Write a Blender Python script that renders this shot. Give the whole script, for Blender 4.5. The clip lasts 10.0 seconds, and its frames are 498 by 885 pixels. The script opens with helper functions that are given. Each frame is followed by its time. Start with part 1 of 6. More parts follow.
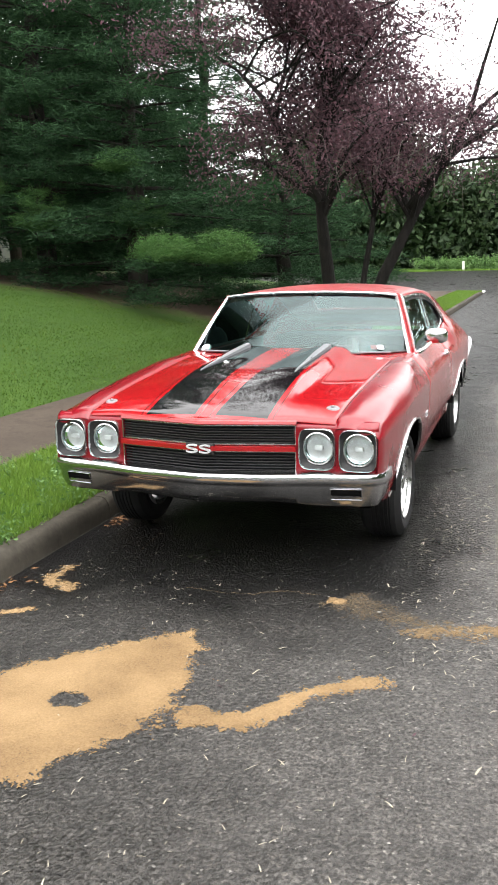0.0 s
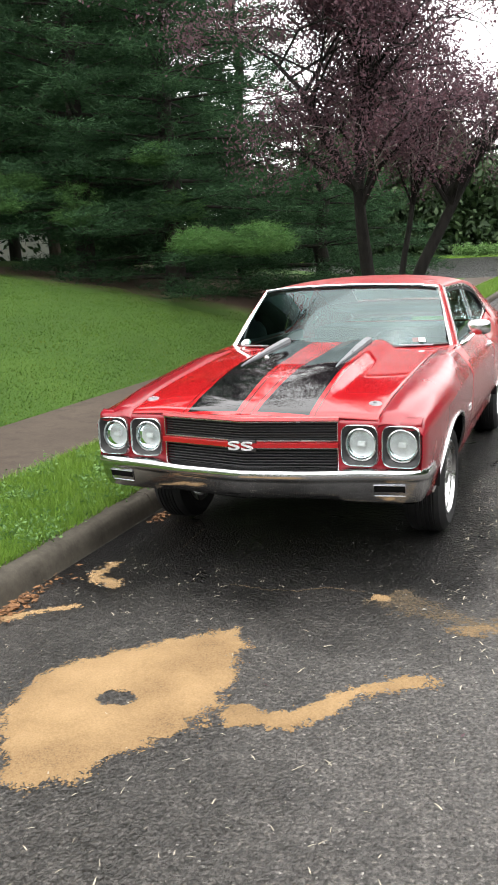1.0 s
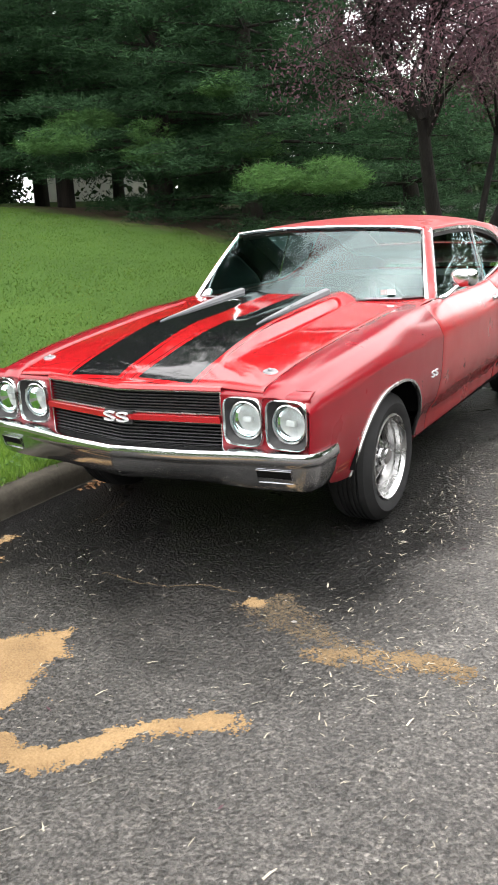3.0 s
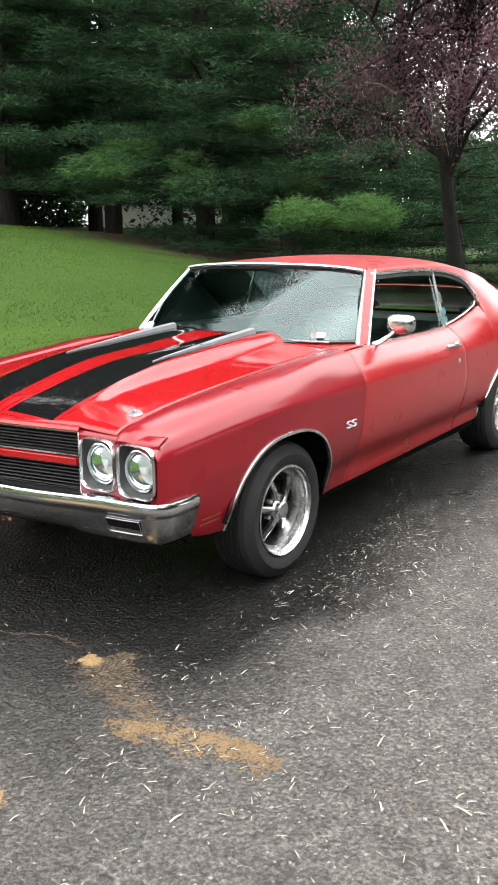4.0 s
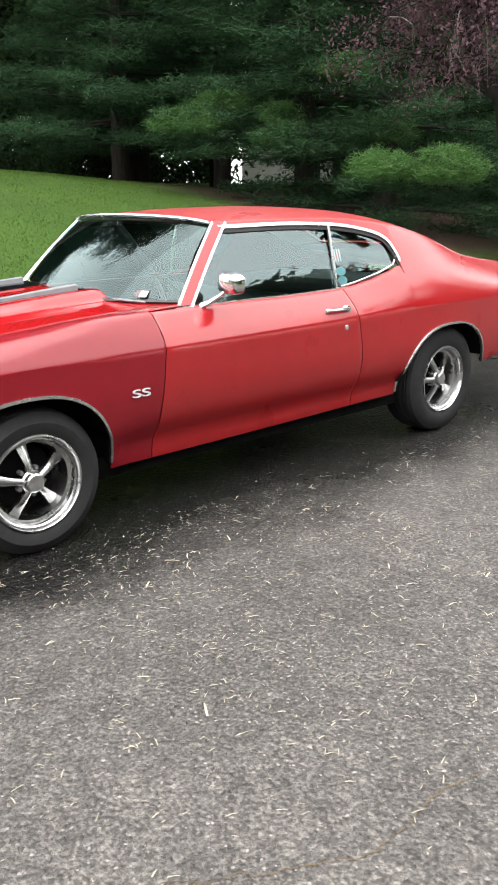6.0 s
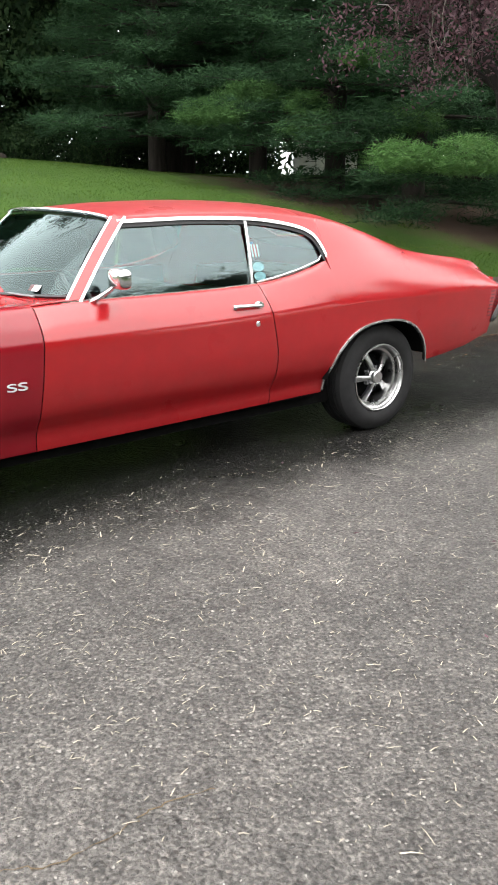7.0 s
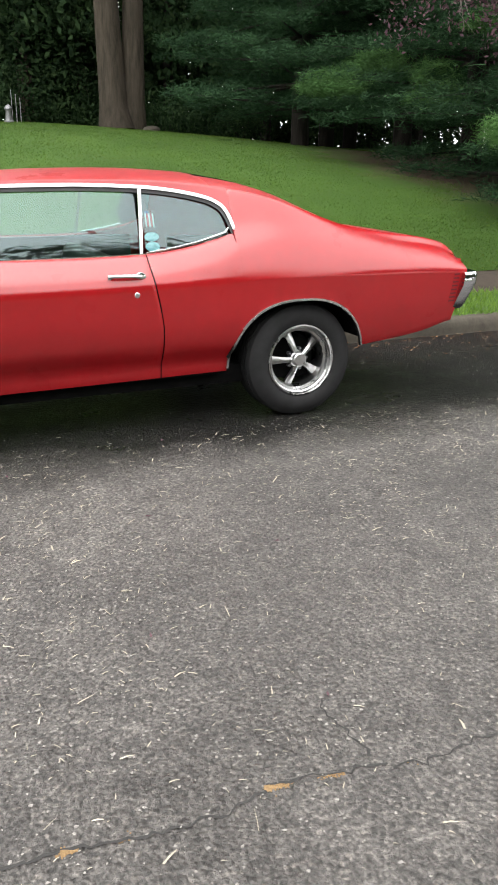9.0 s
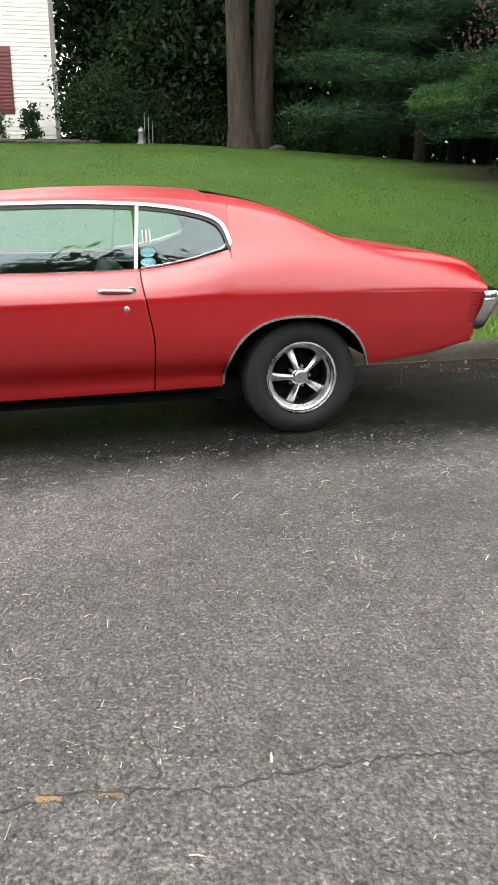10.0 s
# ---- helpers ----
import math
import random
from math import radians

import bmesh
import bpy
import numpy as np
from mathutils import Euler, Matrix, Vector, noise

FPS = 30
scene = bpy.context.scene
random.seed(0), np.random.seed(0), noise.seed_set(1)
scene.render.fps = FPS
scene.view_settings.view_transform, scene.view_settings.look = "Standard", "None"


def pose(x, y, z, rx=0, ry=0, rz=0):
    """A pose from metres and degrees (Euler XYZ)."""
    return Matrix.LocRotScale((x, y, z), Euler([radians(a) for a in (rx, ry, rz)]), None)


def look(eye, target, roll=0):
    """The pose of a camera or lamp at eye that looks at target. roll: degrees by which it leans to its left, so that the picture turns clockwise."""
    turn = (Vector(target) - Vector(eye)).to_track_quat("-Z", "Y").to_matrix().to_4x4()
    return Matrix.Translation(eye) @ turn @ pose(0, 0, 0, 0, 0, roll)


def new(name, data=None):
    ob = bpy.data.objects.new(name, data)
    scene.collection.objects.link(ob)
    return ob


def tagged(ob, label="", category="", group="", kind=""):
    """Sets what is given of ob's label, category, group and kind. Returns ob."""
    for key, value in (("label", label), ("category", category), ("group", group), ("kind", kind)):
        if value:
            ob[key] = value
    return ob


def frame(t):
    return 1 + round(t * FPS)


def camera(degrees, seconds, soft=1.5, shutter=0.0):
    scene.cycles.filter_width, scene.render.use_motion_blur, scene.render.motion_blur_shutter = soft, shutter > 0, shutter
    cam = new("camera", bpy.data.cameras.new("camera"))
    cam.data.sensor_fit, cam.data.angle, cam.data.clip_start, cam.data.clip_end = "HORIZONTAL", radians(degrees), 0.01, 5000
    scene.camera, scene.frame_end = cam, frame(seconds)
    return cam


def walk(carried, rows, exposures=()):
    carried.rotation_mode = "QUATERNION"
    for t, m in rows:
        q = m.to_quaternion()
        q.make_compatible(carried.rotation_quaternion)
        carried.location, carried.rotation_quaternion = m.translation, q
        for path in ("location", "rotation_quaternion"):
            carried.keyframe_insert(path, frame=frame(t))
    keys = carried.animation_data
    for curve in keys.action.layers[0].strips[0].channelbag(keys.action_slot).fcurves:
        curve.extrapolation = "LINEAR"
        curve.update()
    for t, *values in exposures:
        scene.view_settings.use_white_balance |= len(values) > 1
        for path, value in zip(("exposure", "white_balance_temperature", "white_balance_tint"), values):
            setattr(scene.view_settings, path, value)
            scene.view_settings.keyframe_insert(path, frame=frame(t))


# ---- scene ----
cam = camera(33.3, 10.0, soft=1.7)
PATH = [
    (0, (1.582, -4.647, 1.544), (0.927, -2.804, 1.13), -1.5),
    (0.5, (1.417, -4.719, 1.573), (0.823, -2.859, 1.137), -2.5),
    (1, (1.562, -4.639, 1.575), (0.821, -2.832, 1.141), -2.7),
    (1.5, (1.773, -4.495, 1.569), (0.954, -2.734, 1.094), -2.4),
    (2, (1.862, -4.211, 1.546), (1.044, -2.488, 0.944), -1.8),
    (2.2, (1.929, -4.085, 1.538), (1.112, -2.361, 0.937), -2.1),
    (3.3, (2.446, -3.416, 1.516), (1.387, -1.804, 0.988), -2.4),
    (3.5, (2.551, -3.273, 1.529), (1.476, -1.663, 1.026), -1.6),
    (4, (2.83, -2.978, 1.502), (1.691, -1.405, 1.025), -0.5),
    (4.5, (3.05, -2.666, 1.47), (1.792, -1.191, 0.98), 0.3),
    (5, (3.287, -2.293, 1.483), (1.988, -0.867, 0.955), 0.1),
    (5.2, (3.413, -2.149, 1.479), (2.103, -0.741, 0.93), -0.2),
    (5.5, (3.621, -1.934, 1.467), (2.239, -0.593, 0.928), 0.5),
    (6, (3.877, -1.53, 1.442), (2.453, -0.245, 0.877), -0.4),
    (7.3, (4.492, -0.654, 1.462), (2.957, 0.488, 0.878), -0.3),
    (7.5, (4.563, -0.506, 1.465), (3.021, 0.627, 0.883), -0.4),
    (8, (4.812, -0.13, 1.447), (3.199, 0.911, 0.885), 0.2),
    (8.5, (4.948, 0.289, 1.419), (3.278, 1.215, 0.824), 0.6),
    (9, (5.097, 0.634, 1.415), (3.364, 1.404, 0.781), 0.4),
    (9.5, (5.261, 1.015, 1.403), (3.455, 1.61, 0.784), 0.3),
    (10, (5.35, 1.443, 1.405), (3.494, 1.892, 0.809), -0.2),
]
walk(cam, [(t, look(eye, target, roll)) for t, eye, target, roll in PATH],
     [(0, 1.38), (0.5, 1.32), (1.2, 1.33), (2, 1.42), (3.5, 1.55), (6, 1.54), (8, 1.46), (10, 1.41)])

# ---- overcast sky and a weak, very wide sun ----
world = bpy.data.worlds.new("overcast")
scene.world = world
world.use_nodes = True
wn = world.node_tree.nodes
sky = wn.new("ShaderNodeTexSky")
sky.sky_type = "NISHITA"
sky.sun_disc = False
sky.sun_elevation, sky.sun_rotation = radians(72), radians(123)
sky.dust_density, sky.air_density, sky.ozone_density = 10.0, 1.2, 1.0
grey = wn.new("ShaderNodeHueSaturation")
grey.inputs["Saturation"].default_value = 0.20
grey.inputs["Value"].default_value = 1.4
world.node_tree.links.new(sky.outputs[0], grey.inputs["Color"])
cloud = wn.new("ShaderNodeMix")
cloud.data_type = "RGBA"
cloud.inputs[0].default_value = 0.85
cloud.inputs[7].default_value = (12.1, 12.0, 11.9, 1)
world.node_tree.links.new(grey.outputs[0], cloud.inputs[6])
world.node_tree.links.new(cloud.outputs[2], wn["Background"].inputs["Color"])
wn["Background"].inputs["Strength"].default_value = 0.145
sun = new("sun", bpy.data.lights.new("sun", "SUN"))
sun.data.energy, sun.data.angle, sun.data.color = 0.95, radians(70), (1.0, 0.985, 0.965)
sun.matrix_world = look((3.0, -2.6, 24), (0, 0, 0))


# ---- helpers of this scene ----
def smooth01(v):
    v = np.clip(v, 0.0, 1.0)
    return v * v * (3 - 2 * v)


def curve_at(keys, v):
    """A smooth curve through (position, value) pairs."""
    p = [k[0] for k in keys]
    q = [k[1] for k in keys]
    if v <= p[0]:
        return q[0]
    if v >= p[-1]:
        return q[-1]
    i = max(j for j in range(len(p) - 1) if p[j] <= v)
    def slope(j):
        if j <= 0:
            return (q[1] - q[0]) / (p[1] - p[0])
        if j >= len(p) - 1:
            return (q[-1] - q[-2]) / (p[-1] - p[-2])
        a, b = (q[j] - q[j - 1]) / (p[j] - p[j - 1]), (q[j + 1] - q[j]) / (p[j + 1] - p[j])
        return 0 if a * b <= 0 else 2 * a * b / (a + b)
    h = p[i + 1] - p[i]
    u = (v - p[i]) / h
    m0, m1 = slope(i) * h, slope(i + 1) * h
    return (2 * u**3 - 3 * u**2 + 1) * q[i] + (u**3 - 2 * u**2 + u) * m0 + (-2 * u**3 + 3 * u**2) * q[i + 1] + (u**3 - u**2) * m1


def part(name, bm, material, parent, label="", sharp=40, solid=0.0, at=None):
    """Links a bmesh as one mesh object under a thing or a part."""
    me = bpy.data.meshes.new(name)
    bm.to_mesh(me)
    bm.free()
    for f in me.polygons:
        f.use_smooth = True
    me.set_sharp_from_angle(angle=radians(sharp))
    if material:
        me.materials.append(material)
    ob = new(name, me)
    if parent:
        ob.parent = parent
    if at:
        ob.matrix_basis = at
    if solid:
        mod = ob.modifiers.new("thickness", "SOLIDIFY")
        mod.thickness, mod.offset = solid, -1
        even = ob.modifiers.new("even shading", "WEIGHTED_NORMAL")
        even.weight, even.keep_sharp = 100, True
    return tagged(ob, label)


def thing(name, label, category, at=None, group="", kind=""):
    ob = new(name)
    ob.empty_display_size = 0.2
    if at:
        ob.matrix_basis = at
    return tagged(ob, label, category, group, kind)


def raw_mesh(name, verts, faces, material, parent=None, smooth=True):
    """A mesh from arrays: verts n x 3, faces m x 3 or m x 4."""
    verts, faces = np.asarray(verts, np.float32), np.asarray(faces, np.int32)
    me = bpy.data.meshes.new(name)
    n, k = faces.shape
    me.vertices.add(len(verts))
    me.vertices.foreach_set("co", verts.ravel())
    me.loops.add(n * k)
    me.loops.foreach_set("vertex_index", faces.ravel())
    me.polygons.add(n)
    me.polygons.foreach_set("loop_start", np.arange(0, n * k, k, dtype=np.int32))
    me.polygons.foreach_set("use_smooth", np.full(n, smooth))
    me.update(calc_edges=True)
    me.validate()
    me.materials.append(material)
    ob = new(name, me)
    if parent:
        ob.parent = parent
    return ob


def grid(bm, rows, flip=False, closed=False):
    """A sheet of quads through rows of points."""
    vs = [[bm.verts.new(p) for p in row] for row in rows]
    n = len(rows[0])
    for i in range(len(rows) - 1):
        for j in range(n if closed else n - 1):
            q = [vs[i][j], vs[i][(j + 1) % n], vs[i + 1][(j + 1) % n], vs[i + 1][j]]
            if len(set(q)) == 4:
                bm.faces.new(q[::-1] if flip else q)
    return vs


def box(bm, lo, hi, bevel=0.0, segments=2, m=None):
    """A box from corner to corner, with rounded edges."""
    made = bmesh.ops.create_cube(bm, size=1.0)["verts"]
    s = [hi[i] - lo[i] for i in range(3)]
    c = [(hi[i] + lo[i]) / 2 for i in range(3)]
    for v in made:
        v.co = Vector((v.co.x * s[0] + c[0], v.co.y * s[1] + c[1], v.co.z * s[2] + c[2]))
    if bevel:
        edges = list({e for v in made for e in v.link_edges})
        out = bmesh.ops.bevel(bm, geom=edges, offset=bevel, segments=segments, affect="EDGES", profile=0.6)
        made = list({v for f in out["faces"] for v in f.verts} | {v for v in made if v.is_valid})
    if m is not None:
        for v in made:
            v.co = m @ v.co
    return made


def sweep(bm, points, section, up=(0, 0, 1), closed=False, caps=True):
    """Draws a section, pairs (across, up), along a line of points."""
    pts = [Vector(p) for p in points]
    rows = []
    for i, p in enumerate(pts):
        a = pts[i - 1] if i or closed else p
        b = pts[(i + 1) % len(pts)] if i < len(pts) - 1 or closed else p
        d = (b - a).normalized()
        w = d.cross(Vector(up))
        w = w.normalized() if w.length > 1e-6 else Vector((1, 0, 0))
        u = w.cross(d).normalized()
        rows.append([p + w * s + u * t for s, t in section])
    if closed:
        rows.append(rows[0])
    vs = grid(bm, rows, closed=True)
    if caps and not closed:
        bm.faces.new(vs[0][::-1])
        bm.faces.new(vs[-1])
    return vs


def round_section(r, n=8, flat=1.0):
    return [(r * math.cos(2 * math.pi * k / n), r * flat * math.sin(2 * math.pi * k / n)) for k in range(n)]


def taper_tube(bm, points, radii, n=8):
    """A tapered round limb along points."""
    pts = [Vector(p) for p in points]
    rows = []
    for i, p in enumerate(pts):
        d = (pts[min(i + 1, len(pts) - 1)] - pts[max(i - 1, 0)]).normalized()
        w = d.cross(Vector((0.31, 0.95, 0.05))).normalized()
        u = w.cross(d).normalized()
        rows.append([p + (w * math.cos(2 * math.pi * k / n) + u * math.sin(2 * math.pi * k / n)) * radii[i] for k in range(n)])
    vs = grid(bm, rows, closed=True)
    bm.faces.new(vs[-1])
    bm.faces.new(vs[0][::-1])


def lathe(bm, profile, n=48, axis_x=True):
    """Turns (along, radius) pairs about the x axis."""
    rows = []
    for k in range(n):
        a = 2 * math.pi * k / n
        rows.append([(s, r * math.cos(a), r * math.sin(a)) for s, r in profile])
    rows.append(rows[0])
    grid(bm, rows)
    bmesh.ops.remove_doubles(bm, verts=bm.verts, dist=1e-5)
    bmesh.ops.recalc_face_normals(bm, faces=bm.faces)


# ---- materials ----
class Nodes:
    """Short words for building a node material."""

    def __init__(self, name, rough=0.5, metal=0.0, spec=0.5):
        self.m = bpy.data.materials.new(name)
        self.m.use_nodes = True
        self.t = self.m.node_tree
        self.b = self.t.nodes["Principled BSDF"]
        self.b.inputs["Roughness"].default_value = rough
        self.b.inputs["Metallic"].default_value = metal
        self.b.inputs["Specular IOR Level"].default_value = spec
        self.pos = self.add("ShaderNodeNewGeometry").outputs["Position"]

    def add(self, kind, **props):
        n = self.t.nodes.new(kind)
        for k, v in props.items():
            n.inputs[k.replace("_", " ")].default_value = v
        return n

    def link(self, a, b):
        self.t.links.new(a, b)

    def noise(self, scale, detail=4.0, rough=0.55, vector=None, dim="3D"):
        n = self.add("ShaderNodeTexNoise", Scale=scale, Detail=detail, Roughness=rough)
        self.link(vector if vector is not None else self.pos, n.inputs["Vector"])
        return n.outputs["Fac"]

    def ramp(self, fac, stops):
        n = self.add("ShaderNodeValToRGB")
        e = n.color_ramp.elements
        while len(e) < len(stops):
            e.new(0.5)
        for i, (p, c) in enumerate(stops):
            e[i].position = p
            e[i].color = (*c, 1) if len(c) == 3 else c
        self.link(fac, n.inputs["Fac"])
        return n.outputs["Color"]

    def math(self, op, a, b=None, clamp=False):
        n = self.add("ShaderNodeMath")
        n.operation, n.use_clamp = op, clamp
        for i, v in enumerate((a, b)):
            if v is None:
                continue
            if isinstance(v, (int, float)):
                n.inputs[i].default_value = v
            else:
                self.link(v, n.inputs[i])
        return n.outputs[0]

    def mix(self, fac, a, b, mode="MIX"):
        n = self.add("ShaderNodeMix")
        n.data_type, n.blend_type = "RGBA", mode
        for sock, v in ((n.inputs[0], fac), (n.inputs[6], a), (n.inputs[7], b)):
            if isinstance(v, (int, float)):
                sock.default_value = v
            elif isinstance(v, tuple):
                sock.default_value = (*v, 1)
            else:
                self.link(v, sock)
        return n.outputs[2]

    def bump(self, height, strength=0.3, dist=0.01):
        n = self.add("ShaderNodeBump", Strength=strength, Distance=dist)
        self.link(height, n.inputs["Height"])
        self.link(n.outputs["Normal"], self.b.inputs["Normal"])

    def color(self, c):
        if isinstance(c, tuple):
            self.b.inputs["Base Color"].default_value = (*c, 1)
        else:
            self.link(c, self.b.inputs["Base Color"])

    def rough(self, r):
        self.link(r, self.b.inputs["Roughness"])


def plain(name, c, rough=0.5, metal=0.0, vary=0.15, scale=30.0, bump=0.0, spec=0.5):
    n = Nodes(name, rough, metal, spec)
    lo, hi = tuple(v * (1 - vary) for v in c), tuple(min(v * (1 + vary), 1) for v in c)
    f = n.noise(scale, 5)
    n.color(n.ramp(f, [(0.3, lo), (0.7, hi)]))
    n.rough(n.math("ADD", n.math("MULTIPLY", n.noise(scale * 0.3, 3), 0.2), rough - 0.1))
    if bump:
        n.bump(f, bump, 0.01)
    return n.m


def paint(name, stripes=False, deep=False, faded=False):
    """Red car enamel, dulled and unevenly polished; the hood carries two black stripes with fine borders."""
    n = Nodes(name, 0.3, 0, 0.0 if stripes else 0.03)
    big = n.noise(1.6, 3)
    fine = n.noise(14, 4)
    red = n.ramp(n.math("ADD", n.math("MULTIPLY", big, 0.7), n.math("MULTIPLY", fine, 0.3)), [(0.3, (0.215, 0.0050, 0.0070)), (0.7, (0.265, 0.0068, 0.0092))])
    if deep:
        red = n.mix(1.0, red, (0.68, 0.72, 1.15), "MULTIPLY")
    if stripes:
        s = n.add("ShaderNodeSeparateXYZ")
        n.link(n.pos, s.inputs[0])
        ax = n.math("ABSOLUTE", s.outputs[0])
        inner = n.math("ADD", 0.083, n.math("MULTIPLY", s.outputs[1], 0.034))
        a = n.math("SUBTRACT", ax, inner)
        outer = n.math("SUBTRACT", n.math("ADD", 0.318, n.math("MULTIPLY", s.outputs[1], -0.012)), ax)
        front = n.math("SUBTRACT", s.outputs[1], -0.838)
        depth = n.math("MINIMUM", n.math("MINIMUM", a, outer), front)
        band = n.math("MULTIPLY", n.math("GREATER_THAN", depth, 0.0), 1.0)
        pin = n.math("MULTIPLY", n.math("GREATER_THAN", depth, -0.030), n.math("LESS_THAN", depth, -0.024))
        dark = n.math("MAXIMUM", band, n.math("MULTIPLY", pin, 0.7))
        worn = n.ramp(n.noise(40, 6), [(0.35, (0.003, 0.003, 0.0035)), (0.75, (0.007, 0.007, 0.008))])
        red = n.mix(dark, red, worn)
    n.color(red)
    n.rough(n.ramp(n.noise(5, 5), [(0.3, (0.26,) * 3), (0.7, (0.38,) * 3)]))
    n.b.inputs["Coat Weight"].default_value = 1.0
    n.b.inputs["Coat IOR"].default_value = 1.5 if stripes else 1.44 if deep else 1.58
    n.b.inputs["Coat Roughness"].default_value = 0.05 if stripes else 0.42 if faded else 0.18
    n.bump(n.noise(3.0, 2), 0.03, 0.02)
    return n.m


def glass(name, tint, gloss=1.5):
    m = bpy.data.materials.new(name)
    m.use_nodes = True
    t = m.node_tree
    t.nodes.clear()
    out, mix, tr, gl, fr = (t.nodes.new("ShaderNode" + k) for k in ("OutputMaterial", "MixShader", "BsdfTransparent", "BsdfGlossy", "Fresnel"))
    tr.inputs[0].default_value = (*tint, 1)
    gl.inputs["Roughness"].default_value = 0.0
    gl.inputs["Color"].default_value = (0.70, 0.87, 0.88, 1)
    fr.inputs["IOR"].default_value = gloss
    t.links.new(fr.outputs[0], mix.inputs[0])
    t.links.new(tr.outputs[0], mix.inputs[1])
    t.links.new(gl.outputs[0], mix.inputs[2])
    t.links.new(mix.outputs[0], out.inputs[0])
    return m


def asphalt():
    """Old coarse asphalt: dark binder, pale aggregate and chips, darker and glossier where damp; the same mask paints
    in shade around the car.
    """
    n = Nodes("asphalt", 0.6, 0, 0.5)
    big = n.noise(0.55, 4, 0.6)
    mid = n.noise(6, 5, 0.65)
    grain = n.noise(72, 3, 0.62)
    base = n.ramp(n.math("ADD", n.math("MULTIPLY", big, 0.55), n.math("MULTIPLY", mid, 0.45)), [(0.32, (0.044, 0.041, 0.038)), (0.5, (0.083, 0.077, 0.071)), (0.68, (0.132, 0.122, 0.112))])
    v = n.add("ShaderNodeTexVoronoi", Scale=82.0)
    n.link(n.pos, v.inputs["Vector"])
    stone = n.ramp(v.outputs["Color"], [(0.15, (0.48,) * 3), (0.50, (0.86,) * 3), (0.80, (1.2,) * 3), (0.96, (1.8, 1.76, 1.7))])
    gritty = n.ramp(grain, [(0.36, (0.42,) * 3), (0.52, (0.95,) * 3), (0.66, (1.55,) * 3)])
    coarse = n.ramp(n.noise(19, 4, 0.6), [(0.36, (0.80,) * 3), (0.52, (1.0,) * 3), (0.66, (1.18,) * 3)])
    col = n.mix(1.0, n.mix(1.0, n.mix(0.9, base, stone, "MULTIPLY"), gritty, "MULTIPLY"), coarse, "MULTIPLY")
    for scale, rare, size in ((58.0, 0.935, 0.26), (33.0, 0.97, 0.17)):
        v2 = n.add("ShaderNodeTexVoronoi", Scale=scale)
        n.link(n.pos, v2.inputs["Vector"])
        ragged = n.math("ADD", v2.outputs["Distance"], n.math("MULTIPLY", n.math("SUBTRACT", n.noise(scale * 2.6, 2), 0.5), 0.45))
        chips = n.math("MULTIPLY", n.math("GREATER_THAN", n.math("FRACT", n.math("MULTIPLY", v2.outputs["Color"], 7.3)), rare), n.math("LESS_THAN", ragged, size))
        col = n.mix(n.math("MULTIPLY", chips, 0.75), col, (0.30, 0.285, 0.26))
    # Damp towards the kerb, plus the shade under and beside the car painted in.
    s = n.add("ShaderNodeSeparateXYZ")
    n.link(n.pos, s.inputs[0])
    damp_shade_x = n.math("SUBTRACT", n.math("ADD", 1.05, n.math("MULTIPLY", n.noise(1.3, 5, 0.6), 1.0)), s.outputs[0])
    damp_shade_y = n.math("ADD", n.math("ADD", s.outputs[1], 1.25), n.math("MULTIPLY", n.noise(1.7, 5, 0.6), 0.9))
    damp_shade = n.math("MULTIPLY", n.math("MULTIPLY", damp_shade_x, 1.8, True), n.math("ADD", n.math("ADD", 0.20, n.math("MULTIPLY", n.math("MULTIPLY", n.math("SUBTRACT", 0.9, s.outputs[0]), 1.4, True), 0.30)), n.math("MULTIPLY", n.math("MULTIPLY", damp_shade_y, 1.2, True), 0.78)), True)
    col = n.mix(damp_shade, col, n.mix(1.0, col, (0.08, 0.08, 0.083), "MULTIPLY"))
    n.color(col)
    h = n.math("ADD", n.math("MULTIPLY", v.outputs["Distance"], -0.9), n.math("MULTIPLY", grain, 1.3))
    n.bump(n.math("ADD", h, n.math("MULTIPLY", n.noise(30, 4, 0.6), 1.6)), 0.9, 0.018)
    n.rough(n.math("SUBTRACT", n.ramp(n.noise(2.2, 4), [(0.3, (0.46,) * 3), (0.7, (0.64,) * 3)]), n.math("MULTIPLY", damp_shade, 0.22)))
    n.link(n.math("SUBTRACT", 0.45, n.math("MULTIPLY", damp_shade, 0.32)), n.b.inputs["Specular IOR Level"])
    return n.m


def concrete(name, lo, hi, joint=0.0):
    n = Nodes(name, 0.9, 0, 0.12)
    f = n.math("ADD", n.math("MULTIPLY", n.noise(1.4, 5, 0.65), 0.55), n.math("MULTIPLY", n.noise(28, 6, 0.7), 0.45))
    col = n.ramp(f, [(0.3, lo), (0.7, hi)])
    n.color(n.mix(n.ramp(n.noise(5, 5, 0.7), [(0.5, (0, 0, 0)), (0.75, (0.6,) * 3)]), col, tuple(v * 0.45 for v in lo)))
    n.bump(n.noise(60, 5), 0.4, 0.006)
    return n.m


